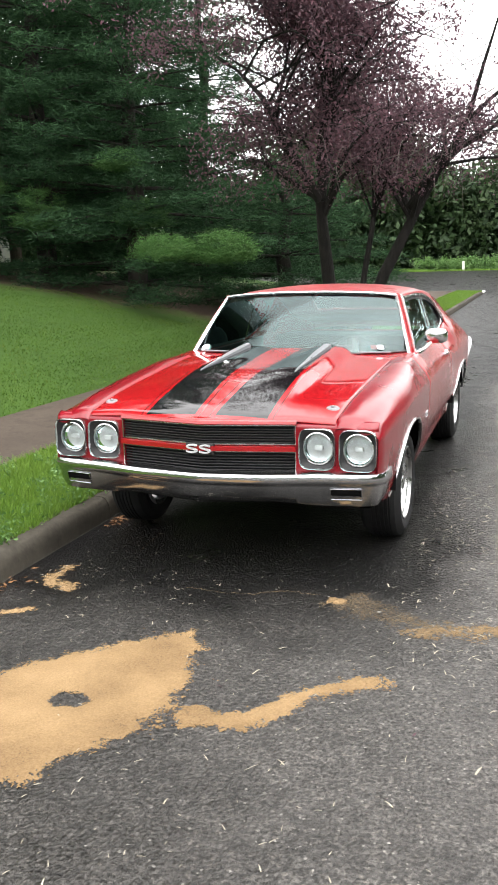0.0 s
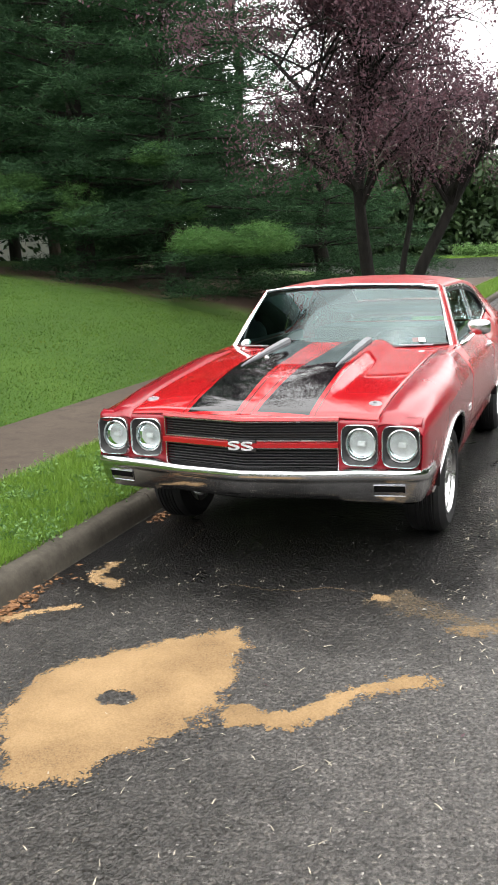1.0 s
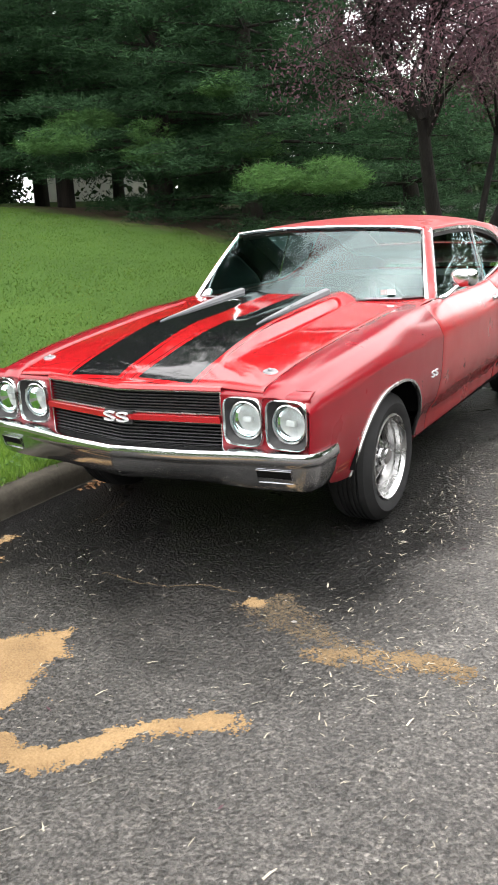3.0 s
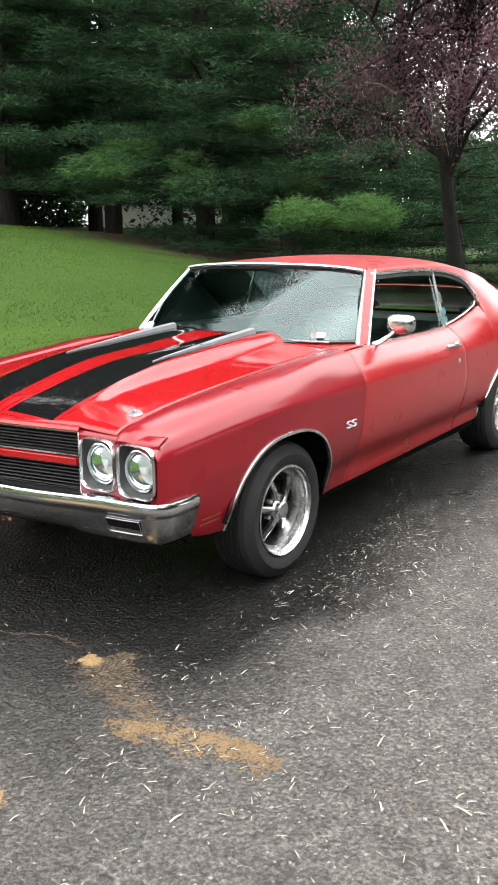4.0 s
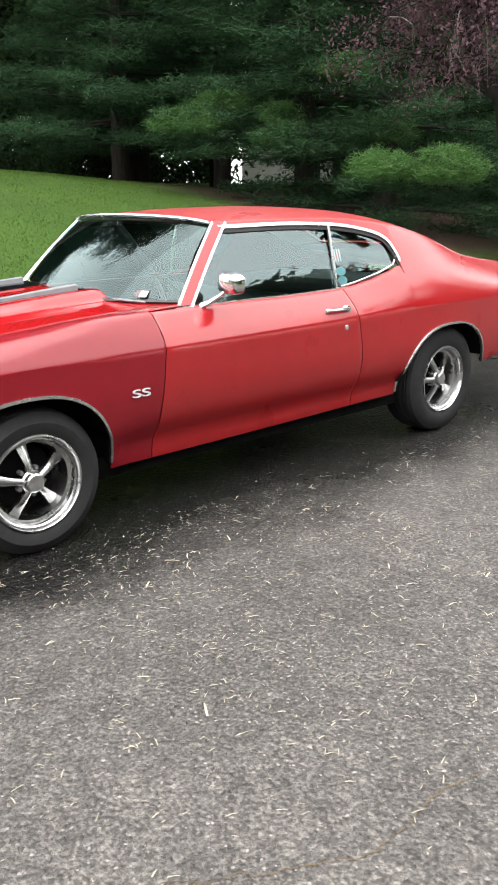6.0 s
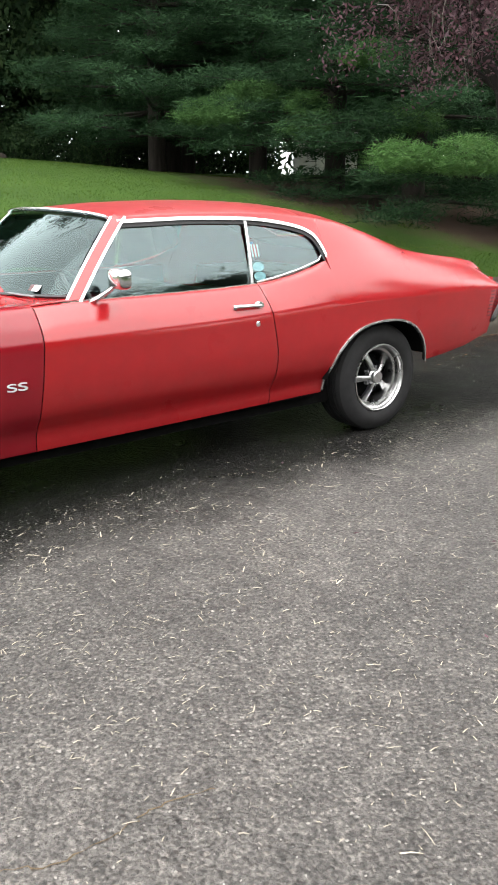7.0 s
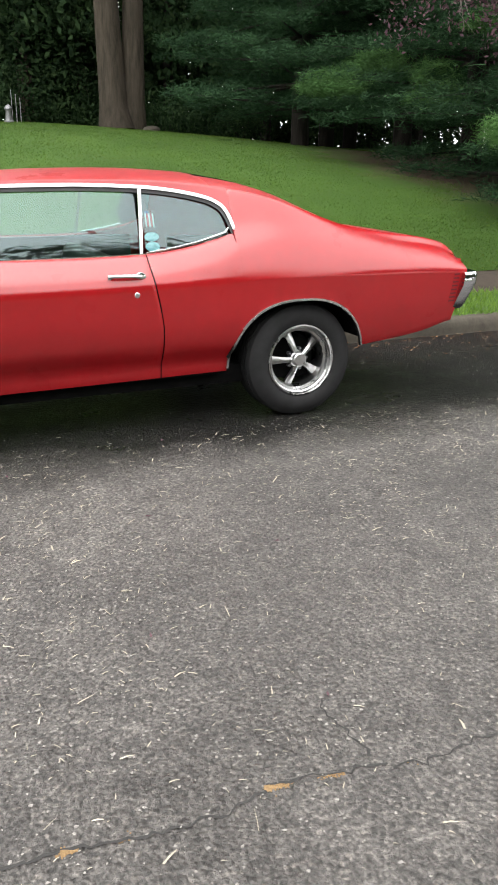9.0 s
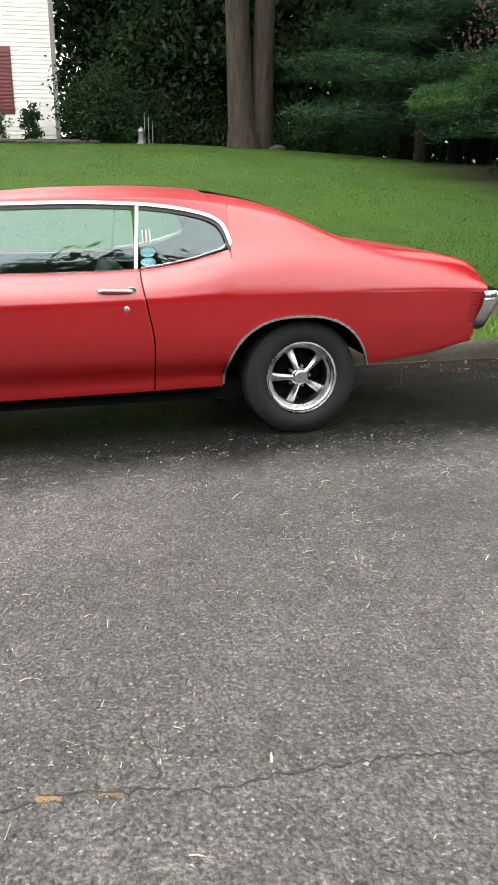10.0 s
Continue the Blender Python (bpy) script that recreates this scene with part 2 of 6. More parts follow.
def leafy(name, stops, rough=0.55, through_light=0.25, spec=0.25):
    """Leaves, each with its own tone, letting some light through."""
    n = Nodes(name, rough, 0, spec)
    g = n.add("ShaderNodeNewGeometry")
    f = n.math("ADD", n.math("MULTIPLY", g.outputs["Random Per Island"], 0.5), n.math("MULTIPLY", n.noise(0.9, 3), 0.5))
    col = n.ramp(f, stops)
    n.color(col)
    tl = n.add("ShaderNodeBsdfTranslucent")
    n.link(col, tl.inputs["Color"])
    mx = n.add("ShaderNodeMixShader")
    mx.inputs[0].default_value = through_light
    out = n.t.nodes["Material Output"]
    n.link(n.b.outputs[0], mx.inputs[1])
    n.link(tl.outputs[0], mx.inputs[2])
    n.link(mx.outputs[0], out.inputs[0])
    return n.m


def ground_mat(name, stops, rough=0.9, scale=3.0, bump=0.5):
    n = Nodes(name, rough, 0, 0.2)
    f = n.math("ADD", n.math("MULTIPLY", n.noise(scale * 0.2, 4), 0.5), n.math("MULTIPLY", n.noise(scale * 9, 6, 0.7), 0.5))
    n.color(n.ramp(f, stops))
    n.bump(n.noise(scale * 12, 6, 0.7), bump, 0.03)
    return n.m


def bark(name, lo, hi, scale=14.0):
    n = Nodes(name, 0.9, 0, 0.2)
    mp = n.add("ShaderNodeMapping")
    mp.inputs["Scale"].default_value = (1, 1, 0.16)
    n.link(n.pos, mp.inputs["Vector"])
    f = n.noise(scale, 6, 0.65, mp.outputs[0])
    big = n.noise(1.1, 3)
    n.color(n.mix(n.ramp(big, [(0.4, (0,) * 3), (0.7, (0.5,) * 3)]), n.ramp(f, [(0.35, lo), (0.65, hi)]), tuple(0.6 * v for v in hi)))
    n.bump(f, 0.9, 0.03)
    return n.m


M_PAINT = paint("red_enamel")
M_CRIMSON = paint("deep_crimson_enamel", False, True)
M_FADED = paint("faded_red_enamel", False, False, True)
M_HOOD = paint("red_enamel_with_black_stripes", True)
M_CHROME = plain("chrome", (0.70, 0.71, 0.72), 0.14, 1.0, 0.06, 12)
M_BUMPER = plain("bumper_chrome", (0.60, 0.61, 0.63), 0.12, 1.0, 0.12, 7)
M_TRIM = plain("bright_trim", (0.60, 0.60, 0.60), 0.25, 1.0, 0.06, 25)
M_BEZEL = plain("worn_bezel", (0.36, 0.36, 0.37), 0.32, 1.0, 0.15, 30)
M_RECESS = plain("lamp_recess", (0.026, 0.026, 0.027), 0.5, 0.0, 0.2, 30, 0, 0.25)
M_REFLECTOR = plain("lamp_reflector", (0.55, 0.56, 0.56), 0.55, 0.0, 0.15, 30)
M_WHEEL = plain("cast_wheel", (0.50, 0.50, 0.50), 0.28, 1.0, 0.2, 22)
M_DULL = plain("dull_metal", (0.22, 0.22, 0.23), 0.55, 0.8, 0.3, 40)
M_BLACK = plain("black_trim", (0.012, 0.012, 0.013), 0.5, 0, 0.3, 40)
M_UNDER = plain("underbody_black", (0.005, 0.005, 0.005), 0.95, 0, 0.3, 12, 0, 0.05)
M_TYRE = plain("tyre_rubber", (0.013, 0.013, 0.0135), 0.75, 0, 0.25, 18, 0.1, 0.25)
M_VINYL = plain("black_vinyl", (0.020, 0.021, 0.023), 0.5, 0, 0.3, 25, 0.1)
M_SILVER = plain("silver_paint", (0.15, 0.155, 0.165), 0.5, 0.2, 0.12, 20)
M_WINDSHIELD = glass("windshield_glass", (0.34, 0.54, 0.49), 1.66)
M_GLASS = glass("window_glass", (0.70, 0.88, 0.83), 2.0)
M_LENS = glass("lamp_glass", (0.92, 0.95, 0.95), 1.5)
M_AMBER = plain("parking_lens", (0.012, 0.011, 0.011), 0.5, 0, 0.2, 40)
M_SIDE_LAMP = plain("amber_lens", (0.13, 0.018, 0.008), 0.25, 0, 0.2, 40)
M_EMBLEM = plain("emblem_white_metal", (0.48, 0.49, 0.50), 0.35, 0.15, 0.08, 40)
M_LOUVRE = plain("dark_red_slot", (0.10, 0.012, 0.014), 0.8, 0, 0.2, 40, 0, 0.05)
M_PAPER = plain("sticker_paper", (0.72, 0.74, 0.75), 0.6, 0, 0.1, 60)
M_REDPAPER = plain("sticker_red", (0.50, 0.03, 0.04), 0.6, 0, 0.1, 60)
M_BLUEPAPER = plain("sticker_blue", (0.05, 0.12, 0.32), 0.6, 0, 0.1, 60)
M_PALEBLUE = plain("sticker_pale_blue", (0.42, 0.62, 0.70), 0.6, 0, 0.1, 60)
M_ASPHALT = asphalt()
M_KERB = concrete("kerb_concrete", (0.030, 0.027, 0.022), (0.082, 0.073, 0.058))
M_WALK = concrete("damp_sidewalk", (0.036, 0.029, 0.023), (0.070, 0.056, 0.044))
M_SAND = ground_mat("orange_sand", [(0.30, (0.050, 0.038, 0.026)), (0.40, (0.170, 0.108, 0.052)), (0.55, (0.255, 0.168, 0.084)), (0.75, (0.36, 0.245, 0.130))], 0.95, 14.0, 0.6)
M_FAINT = ground_mat("faint_tan_sand", [(0.3, (0.06, 0.045, 0.030)), (0.5, (0.150, 0.102, 0.055)), (0.7, (0.215, 0.150, 0.082))], 0.95, 14.0, 0.6)
M_DUST = ground_mat("brown_tan_dust", [(0.3, (0.05, 0.042, 0.033)), (0.5, (0.115, 0.086, 0.054)), (0.7, (0.18, 0.13, 0.075))], 0.95, 14.0, 0.6)
def lawn_mat():
    """Mown lawn that gives way to brown needle litter under the pines."""
    n = Nodes("lawn_and_litter", 0.95, 0, 0.2)
    f = n.math("ADD", n.math("MULTIPLY", n.noise(0.6, 4), 0.5), n.math("MULTIPLY", n.noise(27, 6, 0.7), 0.5))
    green = n.ramp(f, [(0.3, (0.020, 0.046, 0.006)), (0.55, (0.032, 0.070, 0.008)), (0.75, (0.050, 0.088, 0.012))])
    brown = n.ramp(n.noise(22, 6, 0.7), [(0.3, (0.022, 0.015, 0.010)), (0.55, (0.048, 0.030, 0.020)), (0.75, (0.080, 0.052, 0.035))])
    s = n.add("ShaderNodeSeparateXYZ")
    n.link(n.pos, s.inputs[0])
    u = n.math("MULTIPLY", n.math("ADD", s.outputs[0], 8.6), 1 / 5.8)
    v = n.math("MULTIPLY", n.math("SUBTRACT", s.outputs[1], 14.6), 1 / 5.8)
    d = n.math("SQRT", n.math("ADD", n.math("MULTIPLY", u, u), n.math("MULTIPLY", v, v)))
    edge = n.math("ADD", n.math("SUBTRACT", 1.0, d), n.math("MULTIPLY", n.math("SUBTRACT", n.noise(1.2, 6, 0.7), 0.5), 0.9))
    cover2 = n.ramp(n.math("ADD", edge, 0.5), [(0.42, (0, 0, 0)), (0.72, (1, 1, 1))])
    n.color(n.mix(cover2, green, brown))
    n.bump(n.noise(36, 6, 0.7), 0.8, 0.03)
    return n.m


M_LAWN = lawn_mat()
M_VERGE = ground_mat("lawn_soil", [(0.3, (0.026, 0.052, 0.010)), (0.55, (0.050, 0.096, 0.017)), (0.75, (0.082, 0.126, 0.028))], 0.95, 3.0, 0.8)
M_MULCH = ground_mat("needle_litter", [(0.3, (0.030, 0.020, 0.013)), (0.55, (0.065, 0.040, 0.026)), (0.75, (0.105, 0.068, 0.045))], 0.95, 4.0, 0.8)
M_BLADE = leafy("grass_blades", [(0.15, (0.062, 0.128, 0.014)), (0.45, (0.105, 0.195, 0.024)), (0.75, (0.150, 0.245, 0.036)), (0.95, (0.22, 0.23, 0.06))], 0.5, 0.3)
M_LAWN_BLADE = leafy("lawn_blades", [(0.2, (0.024, 0.062, 0.007)), (0.45, (0.046, 0.100, 0.010)), (0.65, (0.070, 0.125, 0.014)), (0.85, (0.115, 0.140, 0.028))], 0.5, 0.3)
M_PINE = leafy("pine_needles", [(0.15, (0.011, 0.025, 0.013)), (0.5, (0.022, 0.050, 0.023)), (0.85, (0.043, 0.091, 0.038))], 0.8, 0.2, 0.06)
M_PINE_LIGHT = leafy("yellow_green_pine_needles", [(0.15, (0.036, 0.092, 0.024)), (0.5, (0.064, 0.150, 0.036)), (0.85, (0.105, 0.205, 0.056))], 0.65, 0.25)
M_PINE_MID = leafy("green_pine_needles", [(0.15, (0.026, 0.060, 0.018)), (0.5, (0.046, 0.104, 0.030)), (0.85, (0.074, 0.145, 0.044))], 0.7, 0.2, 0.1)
M_PLUM = leafy("plum_leaves", [(0.15, (0.050, 0.027, 0.036)), (0.5, (0.082, 0.045, 0.056)), (0.8, (0.140, 0.074, 0.090)), (0.95, (0.28, 0.045, 0.075))], 0.5, 0.45)
M_LEAF = leafy("broad_leaves", [(0.15, (0.016, 0.032, 0.014)), (0.5, (0.030, 0.055, 0.022)), (0.85, (0.056, 0.090, 0.034))], 0.55, 0.25)
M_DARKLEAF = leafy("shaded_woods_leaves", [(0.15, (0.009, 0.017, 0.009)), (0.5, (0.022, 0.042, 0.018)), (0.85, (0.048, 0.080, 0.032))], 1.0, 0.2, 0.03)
M_HEDGE = leafy("hedge_leaves", [(0.15, (0.040, 0.090, 0.024)), (0.5, (0.085, 0.170, 0.045)), (0.85, (0.150, 0.250, 0.080))], 0.55, 0.25)
M_BARK_PLUM = bark("dark_plum_bark", (0.005, 0.0045, 0.004), (0.018, 0.016, 0.014), 16)
M_BARK_PINE = bark("pine_bark", (0.008, 0.007, 0.006), (0.022, 0.018, 0.015), 12)
M_BARK_PALE = bark("pale_trunk_bark", (0.022, 0.018, 0.013), (0.058, 0.047, 0.035), 10)
M_TWIG = plain("bare_twig", (0.10, 0.088, 0.078), 0.85, 0, 0.3, 30)
M_SIDING = plain("white_siding", (0.74, 0.73, 0.68), 0.55, 0, 0.05, 6, 0.05)
M_SHUTTER = plain("dark_red_shutter", (0.115, 0.020, 0.022), 0.5, 0, 0.15, 10)
M_ROOF = plain("grey_shingles", (0.10, 0.10, 0.10), 0.9, 0, 0.3, 20, 0.3)
M_STRAW = plain("pale_straw", (0.32, 0.292, 0.23), 0.8, 0, 0.35, 9)
M_DEADLEAF = leafy("fallen_leaves", [(0.2, (0.09, 0.045, 0.022)), (0.6, (0.20, 0.10, 0.045)), (0.9, (0.32, 0.17, 0.08))], 0.8, 0.1)
M_CRACK = plain("crack_filler", (0.018, 0.017, 0.016), 0.95, 0, 0.3, 30)
M_STONE = plain("pale_stone", (0.21, 0.20, 0.185), 0.85, 0, 0.25, 25, 0.2)


# ---- ground: road, kerb, verge, sidewalk, lawn ----
KERB_X, KERB_IN, WALK_A, WALK_B = -1.045, -1.19, -2.12, -3.38


def far_rise(y):
    return float(0.10 * smooth01((y - 16) / 20) + 0.85 * smooth01((y - 34) / 17) + max(0.0, y - 49) * 0.01)


def ground_z(x, y):
    """Height of the place's ground at a point."""
    r = far_rise(y)
    edge = 1.0 - float(smooth01((y - 33.5) / 2.7))
    if x >= KERB_X:
        return r - 0.05 * edge * float(smooth01((0.1 - x) / 1.15))
    if x >= WALK_A:
        return r + edge * (0.085 + 0.045 * (KERB_X - x) / (KERB_X - WALK_A))
    if x >= WALK_B:
        return r + edge * (0.13 + 0.03 * (WALK_A - x) / (WALK_A - WALK_B))
    d = WALK_B - x
    side = 1.0 - 0.25 * float(smooth01((y - 4) / 12))
    rise = 1.9 * (1 - math.exp(-d / 5.2)) + 0.03 * min(d, 40)
    fade = 1.0 - float(smooth01((y - 21) / 15))
    return r + 0.16 * edge + rise * side * fade + 0.03 * fade * noise.noise((x * 0.4, y * 0.4, 0))


def steps(stops):
    """Positions from (start, spacing) pairs; the last start is the end."""
    out = []
    for (a, s), (b, _) in zip(stops, stops[1:]):
        n = max(1, round((b - a) / s))
        out += [a + (b - a) * k / n for k in range(n)]
    return out + [stops[-1][0]]


def sheet(name, xs, ys, material, label, category, lift=0.0):
    bm = bmesh.new()
    grid(bm, [[(x, y, ground_z(x, y) + lift) for x in xs] for y in ys])
    return tagged(part(name, bm, material, None, sharp=80), label, category, "", "structure")


E_ = 1e-4
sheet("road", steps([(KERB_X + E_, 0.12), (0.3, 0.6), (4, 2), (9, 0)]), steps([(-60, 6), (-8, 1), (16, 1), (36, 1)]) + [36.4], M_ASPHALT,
      "grey worn asphalt street, damp beside the kerb, shade coloured in around the car", "road")
sheet("road_2", steps([(-90, 6), (90, 0)]), steps([(36.3, 0.8), (49.05, 0)]), M_ASPHALT, "grey asphalt cross street at the corner", "road", 0.004)
sheet("pavement", steps([(WALK_B + E_, 0.3), (WALK_A - E_, 0)]), steps([(-40, 4), (-6, 1), (36.4, 0)]), M_WALK, "damp brown-grey concrete sidewalk between lawn and verge", "pavement", 0.004)
sheet("ground_1", steps([(WALK_A + E_, 0.1), (KERB_IN - 0.001, 0)]), steps([(-40, 4), (-6, 0.5), (10, 1), (36.4, 0)]), M_VERGE, "green grass verge beside the kerb", "ground")
lawn = sheet("ground", [-400, -250, -150, -90] + steps([(-60, 5), (-30, 1), (WALK_B - E_, 0)]), [-250, -120, -60] + steps([(-40, 4), (-8, 0.8), (18, 2), (36.4, 0)]), M_LAWN,
             "sloping green lawn rising towards the woods", "ground")
sheet("ground_2", [-400, -200] + steps([(-90, 10), (90, 0)]) + [200, 400], steps([(49, 2), (60, 10), (100, 50), (400, 0)]), M_VERGE, "bright grass beyond the cross street", "ground")
sheet("ground_3", [9 + E_, 12, 20, 40, 80, 200, 400], [-250, -120, -60, -20, 0, 20, 30, 33, 34, 35, 36.4], M_VERGE, "grass on the other side of the street", "ground")

sheet("ground_4", steps([(WALK_B - 0.35, 0.35), (KERB_IN + 0.05, 0)]), steps([(-40, 4), (-6, 1), (36.2, 0)]), M_MULCH, "dark soil under the edges of sidewalk and verge", "ground", -0.03)

# needle litter thins the grass under the pines
def litter_field(x, y):
    return 1.0 - math.hypot((x + 8.6) / 5.8, (y - 14.6) / 5.8) + 0.5 * noise.noise((x * 0.9, y * 0.9, 3))


# kerb with a rounded nose, in cast lengths
kerb = thing("kerb", "weathered grey concrete kerb along the street", "kerb", kind="structure")
NOSE = [(0.03, -0.13), (0.0, -0.02), (-0.006, 0.055), (-0.016, 0.095), (-0.035, 0.128), (-0.062, 0.138), (-0.148, 0.142), (-0.148, -0.10)]
for k in range(17):
    y0, y1 = -12 + k * 3.0, -12 + (k + 1) * 3.0
    if y1 > 36.5:
        break
    bm = bmesh.new()
    rows = []
    for s in range(7):
        y = y0 + 0.004 + (y1 - y0 - 0.008) * s / 6
        w = 0.006 * noise.noise((y * 2.1, 1, 1))
        rows.append([(KERB_X + a + w, y, -0.05 + far_rise(y) + b * (1.0 - float(smooth01((y - 33.5) / 2.7))) + 0.5 * w) for a, b in NOSE])
    g = grid(bm, rows)
    for end, f in ((g[0], 1), (g[-1], -1)):
        bm.faces.new(end[::f])
    part("kerb_stone", bm, M_KERB, kerb)


# ---- the car: nose towards -y, front axle on y = 0, tyres on z = 0 ----
car = thing("muscle_car", "red two-door muscle car with black hood stripes parked at the kerb", "car")

ZK = [(-0.84, 0.735), (-0.4, 0.775), (0.0, 0.800), (0.6, 0.795), (1.6, 0.802), (2.7, 0.826), (3.4, 0.826), (3.98, 0.806)]
XK = [(-0.84, 0.885), (-0.5, 0.905), (0.0, 0.920), (0.6, 0.918), (1.5, 0.915), (2.1, 0.912), (2.8, 0.932), (3.3, 0.920), (3.98, 0.868)]
ZB = [(0.6, 0.945), (1.0, 0.952), (1.5, 0.950), (1.95, 0.958), (2.2, 0.990), (2.45, 1.055), (2.7, 1.080), (3.1, 1.040), (3.5, 0.985), (3.85, 0.930), (3.98, 0.870)]
XB = [(0.6, 0.795), (1.0, 0.790), (1.5, 0.785), (1.95, 0.785), (2.4, 0.795), (2.8, 0.790), (3.3, 0.770), (3.98, 0.730)]
ZH = [(-0.86, 0.795), (-0.80, 0.812), (-0.67, 0.836), (-0.5, 0.862), (0.0, 0.910), (0.5, 0.945), (0.8, 0.958)]
BOT = [(-0.84, 0.53), (-0.72, 0.46), (-0.62, 0.375), (-0.42, 0.345), (0.35, 0.285), (2.4, 0.305), (3.2, 0.395), (3.6, 0.44), (3.98, 0.50)]


def arch_z(y, centre, half, low, top, p=2.5):
    u = abs(y - centre) / half
    return -1 if u >= 1 else low + (top - low) * (1 - u**p) ** (1 / 2.1)


def body_bottom(y):
    return max(curve_at(BOT, y), arch_z(y, -0.03, 0.405, 0.30, 0.678), arch_z(y, 2.81, 0.425, 0.30, 0.692))


def side_x(y, z):
    """Half-width of the body below the shoulder crease."""
    xk, zk = curve_at(XK, y), curve_at(ZK, y)
    low = [(0.20, xk - 0.12), (0.28, xk - 0.094), (0.37, xk - 0.082), (0.400, xk - 0.074), (0.43, xk - 0.046), (0.48, xk - 0.025), (0.55, xk - 0.010), (0.63, xk - 0.002), (zk - 0.09, xk - 0.001), (zk - 0.03, xk - 0.001), (zk, xk)]
    sill = float(smooth01((y - 0.30) / 0.2)) * (1.0 - float(smooth01((y - 2.35) / 0.2)))
    plain_low = [(0.20, xk - 0.12), (0.30, xk - 0.074), (0.40, xk - 0.040), (0.48, xk - 0.021), (0.55, xk - 0.010), (0.63, xk - 0.002), (zk - 0.09, xk - 0.001), (zk - 0.03, xk - 0.001), (zk, xk)]
    return sill * curve_at(low, z) + (1 - sill) * curve_at(plain_low, z)


def section(y, top, n_low=14):
    """One side of the body from the top edge to the bottom: top is a list of points above the crease."""
    xk, zk = curve_at(XK, y), curve_at(ZK, y)
    zb = body_bottom(y)
    pts = list(top) + [(xk, zk)]
    for k in range(1, n_low + 1):
        u = k / n_low
        z = zk + (zb - zk) * (u * 0.8 + 0.2 * u * u)
        pts.append((side_x(y, z), z))
    return pts


def spline(pts, n):
    """Evenly resampled smooth curve through plane points."""
    t = [0.0]
    for a, b in zip(pts, pts[1:]):
        t.append(t[-1] + math.dist(a, b))
    out = []
    for k in range(n + 1):
        v = t[-1] * k / n
        out.append((curve_at(list(zip(t, [p[0] for p in pts])), v), curve_at(list(zip(t, [p[1] for p in pts])), v)))
    return out


def fender_top(y):
    zh, xk, zk = curve_at(ZH, y), curve_at(XK, y), curve_at(ZK, y)
    xe = 0.668 + 0.03 * float(smooth01((y + 0.8) / 1.6))
    xm = xk - 0.012
    w = float(smooth01((y - 0.1) / 0.5))
    xb, zb = curve_at(XB, y), curve_at(ZB, y)
    def shoulder(p, q):
        return (p[0] + (q[0] - p[0]) * w, p[1] + (q[1] - p[1]) * w)
    pts = [(xe, zh - 0.012), (xe + 0.005, zh - 0.001), shoulder((xe + 0.06, zh + 0.004), (xb - 0.03, zb + 0.004)), shoulder((xm - 0.095, zh - 0.004), (xb + 0.012, zb - 0.003)),
           shoulder((xm - 0.045, zh - 0.030 - 0.1 * max(0, zh - zk - 0.1)), (xb + 0.45 * (xk - xb), zb - 0.30 * (zb - zk))),
           shoulder((xm - 0.014, zk + 0.045), (xb + 0.80 * (xk - xb), zb - 0.66 * (zb - zk))), (xk, zk)]
    return spline(pts, 16)[:-1]


def belt_top(y):
    xk, zk, xb, zb = curve_at(XK, y), curve_at(ZK, y), curve_at(XB, y), curve_at(ZB, y)
    w = float(smooth01((y - 2.28) / 0.16))
    pts = [(xb - 0.02 * (1 - w), zb - 0.012 * (1 - w)), (xb + 0.008 * w, zb - 0.010 * w), (xb + 0.012 + 0.010 * w, zb - 0.003 - 0.026 * w),
           (xb + 0.45 * (xk - xb), zb - 0.30 * (zb - zk)), (xb + 0.80 * (xk - xb), zb - 0.66 * (zb - zk)), (xk, zk)]
    return spline(pts, 12)[:-1]


ZC = [(1.06, 1.342), (1.2, 1.358), (1.5, 1.384), (1.9, 1.391), (2.3, 1.375), (2.55, 1.343), (2.8, 1.279), (3.0, 1.188), (3.15, 1.118), (3.3, 1.072), (3.6, 1.028), (3.88, 0.972), (3.985, 0.905)]
XR = [(1.06, 0.60), (1.2, 0.628), (1.6, 0.648), (2.0, 0.655), (2.4, 0.665), (2.8, 0.69), (3.1, 0.71), (3.5, 0.72), (3.985, 0.70)]
ZR = [(1.06, 1.318), (1.2, 1.322), (1.6, 1.330), (2.0, 1.326), (2.3, 1.304), (2.6, 1.257), (2.8, 1.205), (3.0, 1.134), (3.15, 1.084), (3.4, 1.036), (3.7, 0.998), (3.88, 0.958), (3.985, 0.893)]
ZT = [(1.20, 1.296), (1.6, 1.302), (1.955, 1.291), (2.10, 1.277), (2.24, 1.254), (2.34, 1.227), (2.40, 1.192), (2.43, 1.14), (2.447, 1.075)]


def sail_x(y, z):
    """Half-width between the belt and the roof rail."""
    xb, zb, xr, zr = curve_at(XB, y), curve_at(ZB, y), curve_at(XR, y), curve_at(ZR, y)
    u = max(0.0, min(1.0, (z - zb) / max(0.02, zr - zb)))
    return xb + (xr - xb) * u**1.1


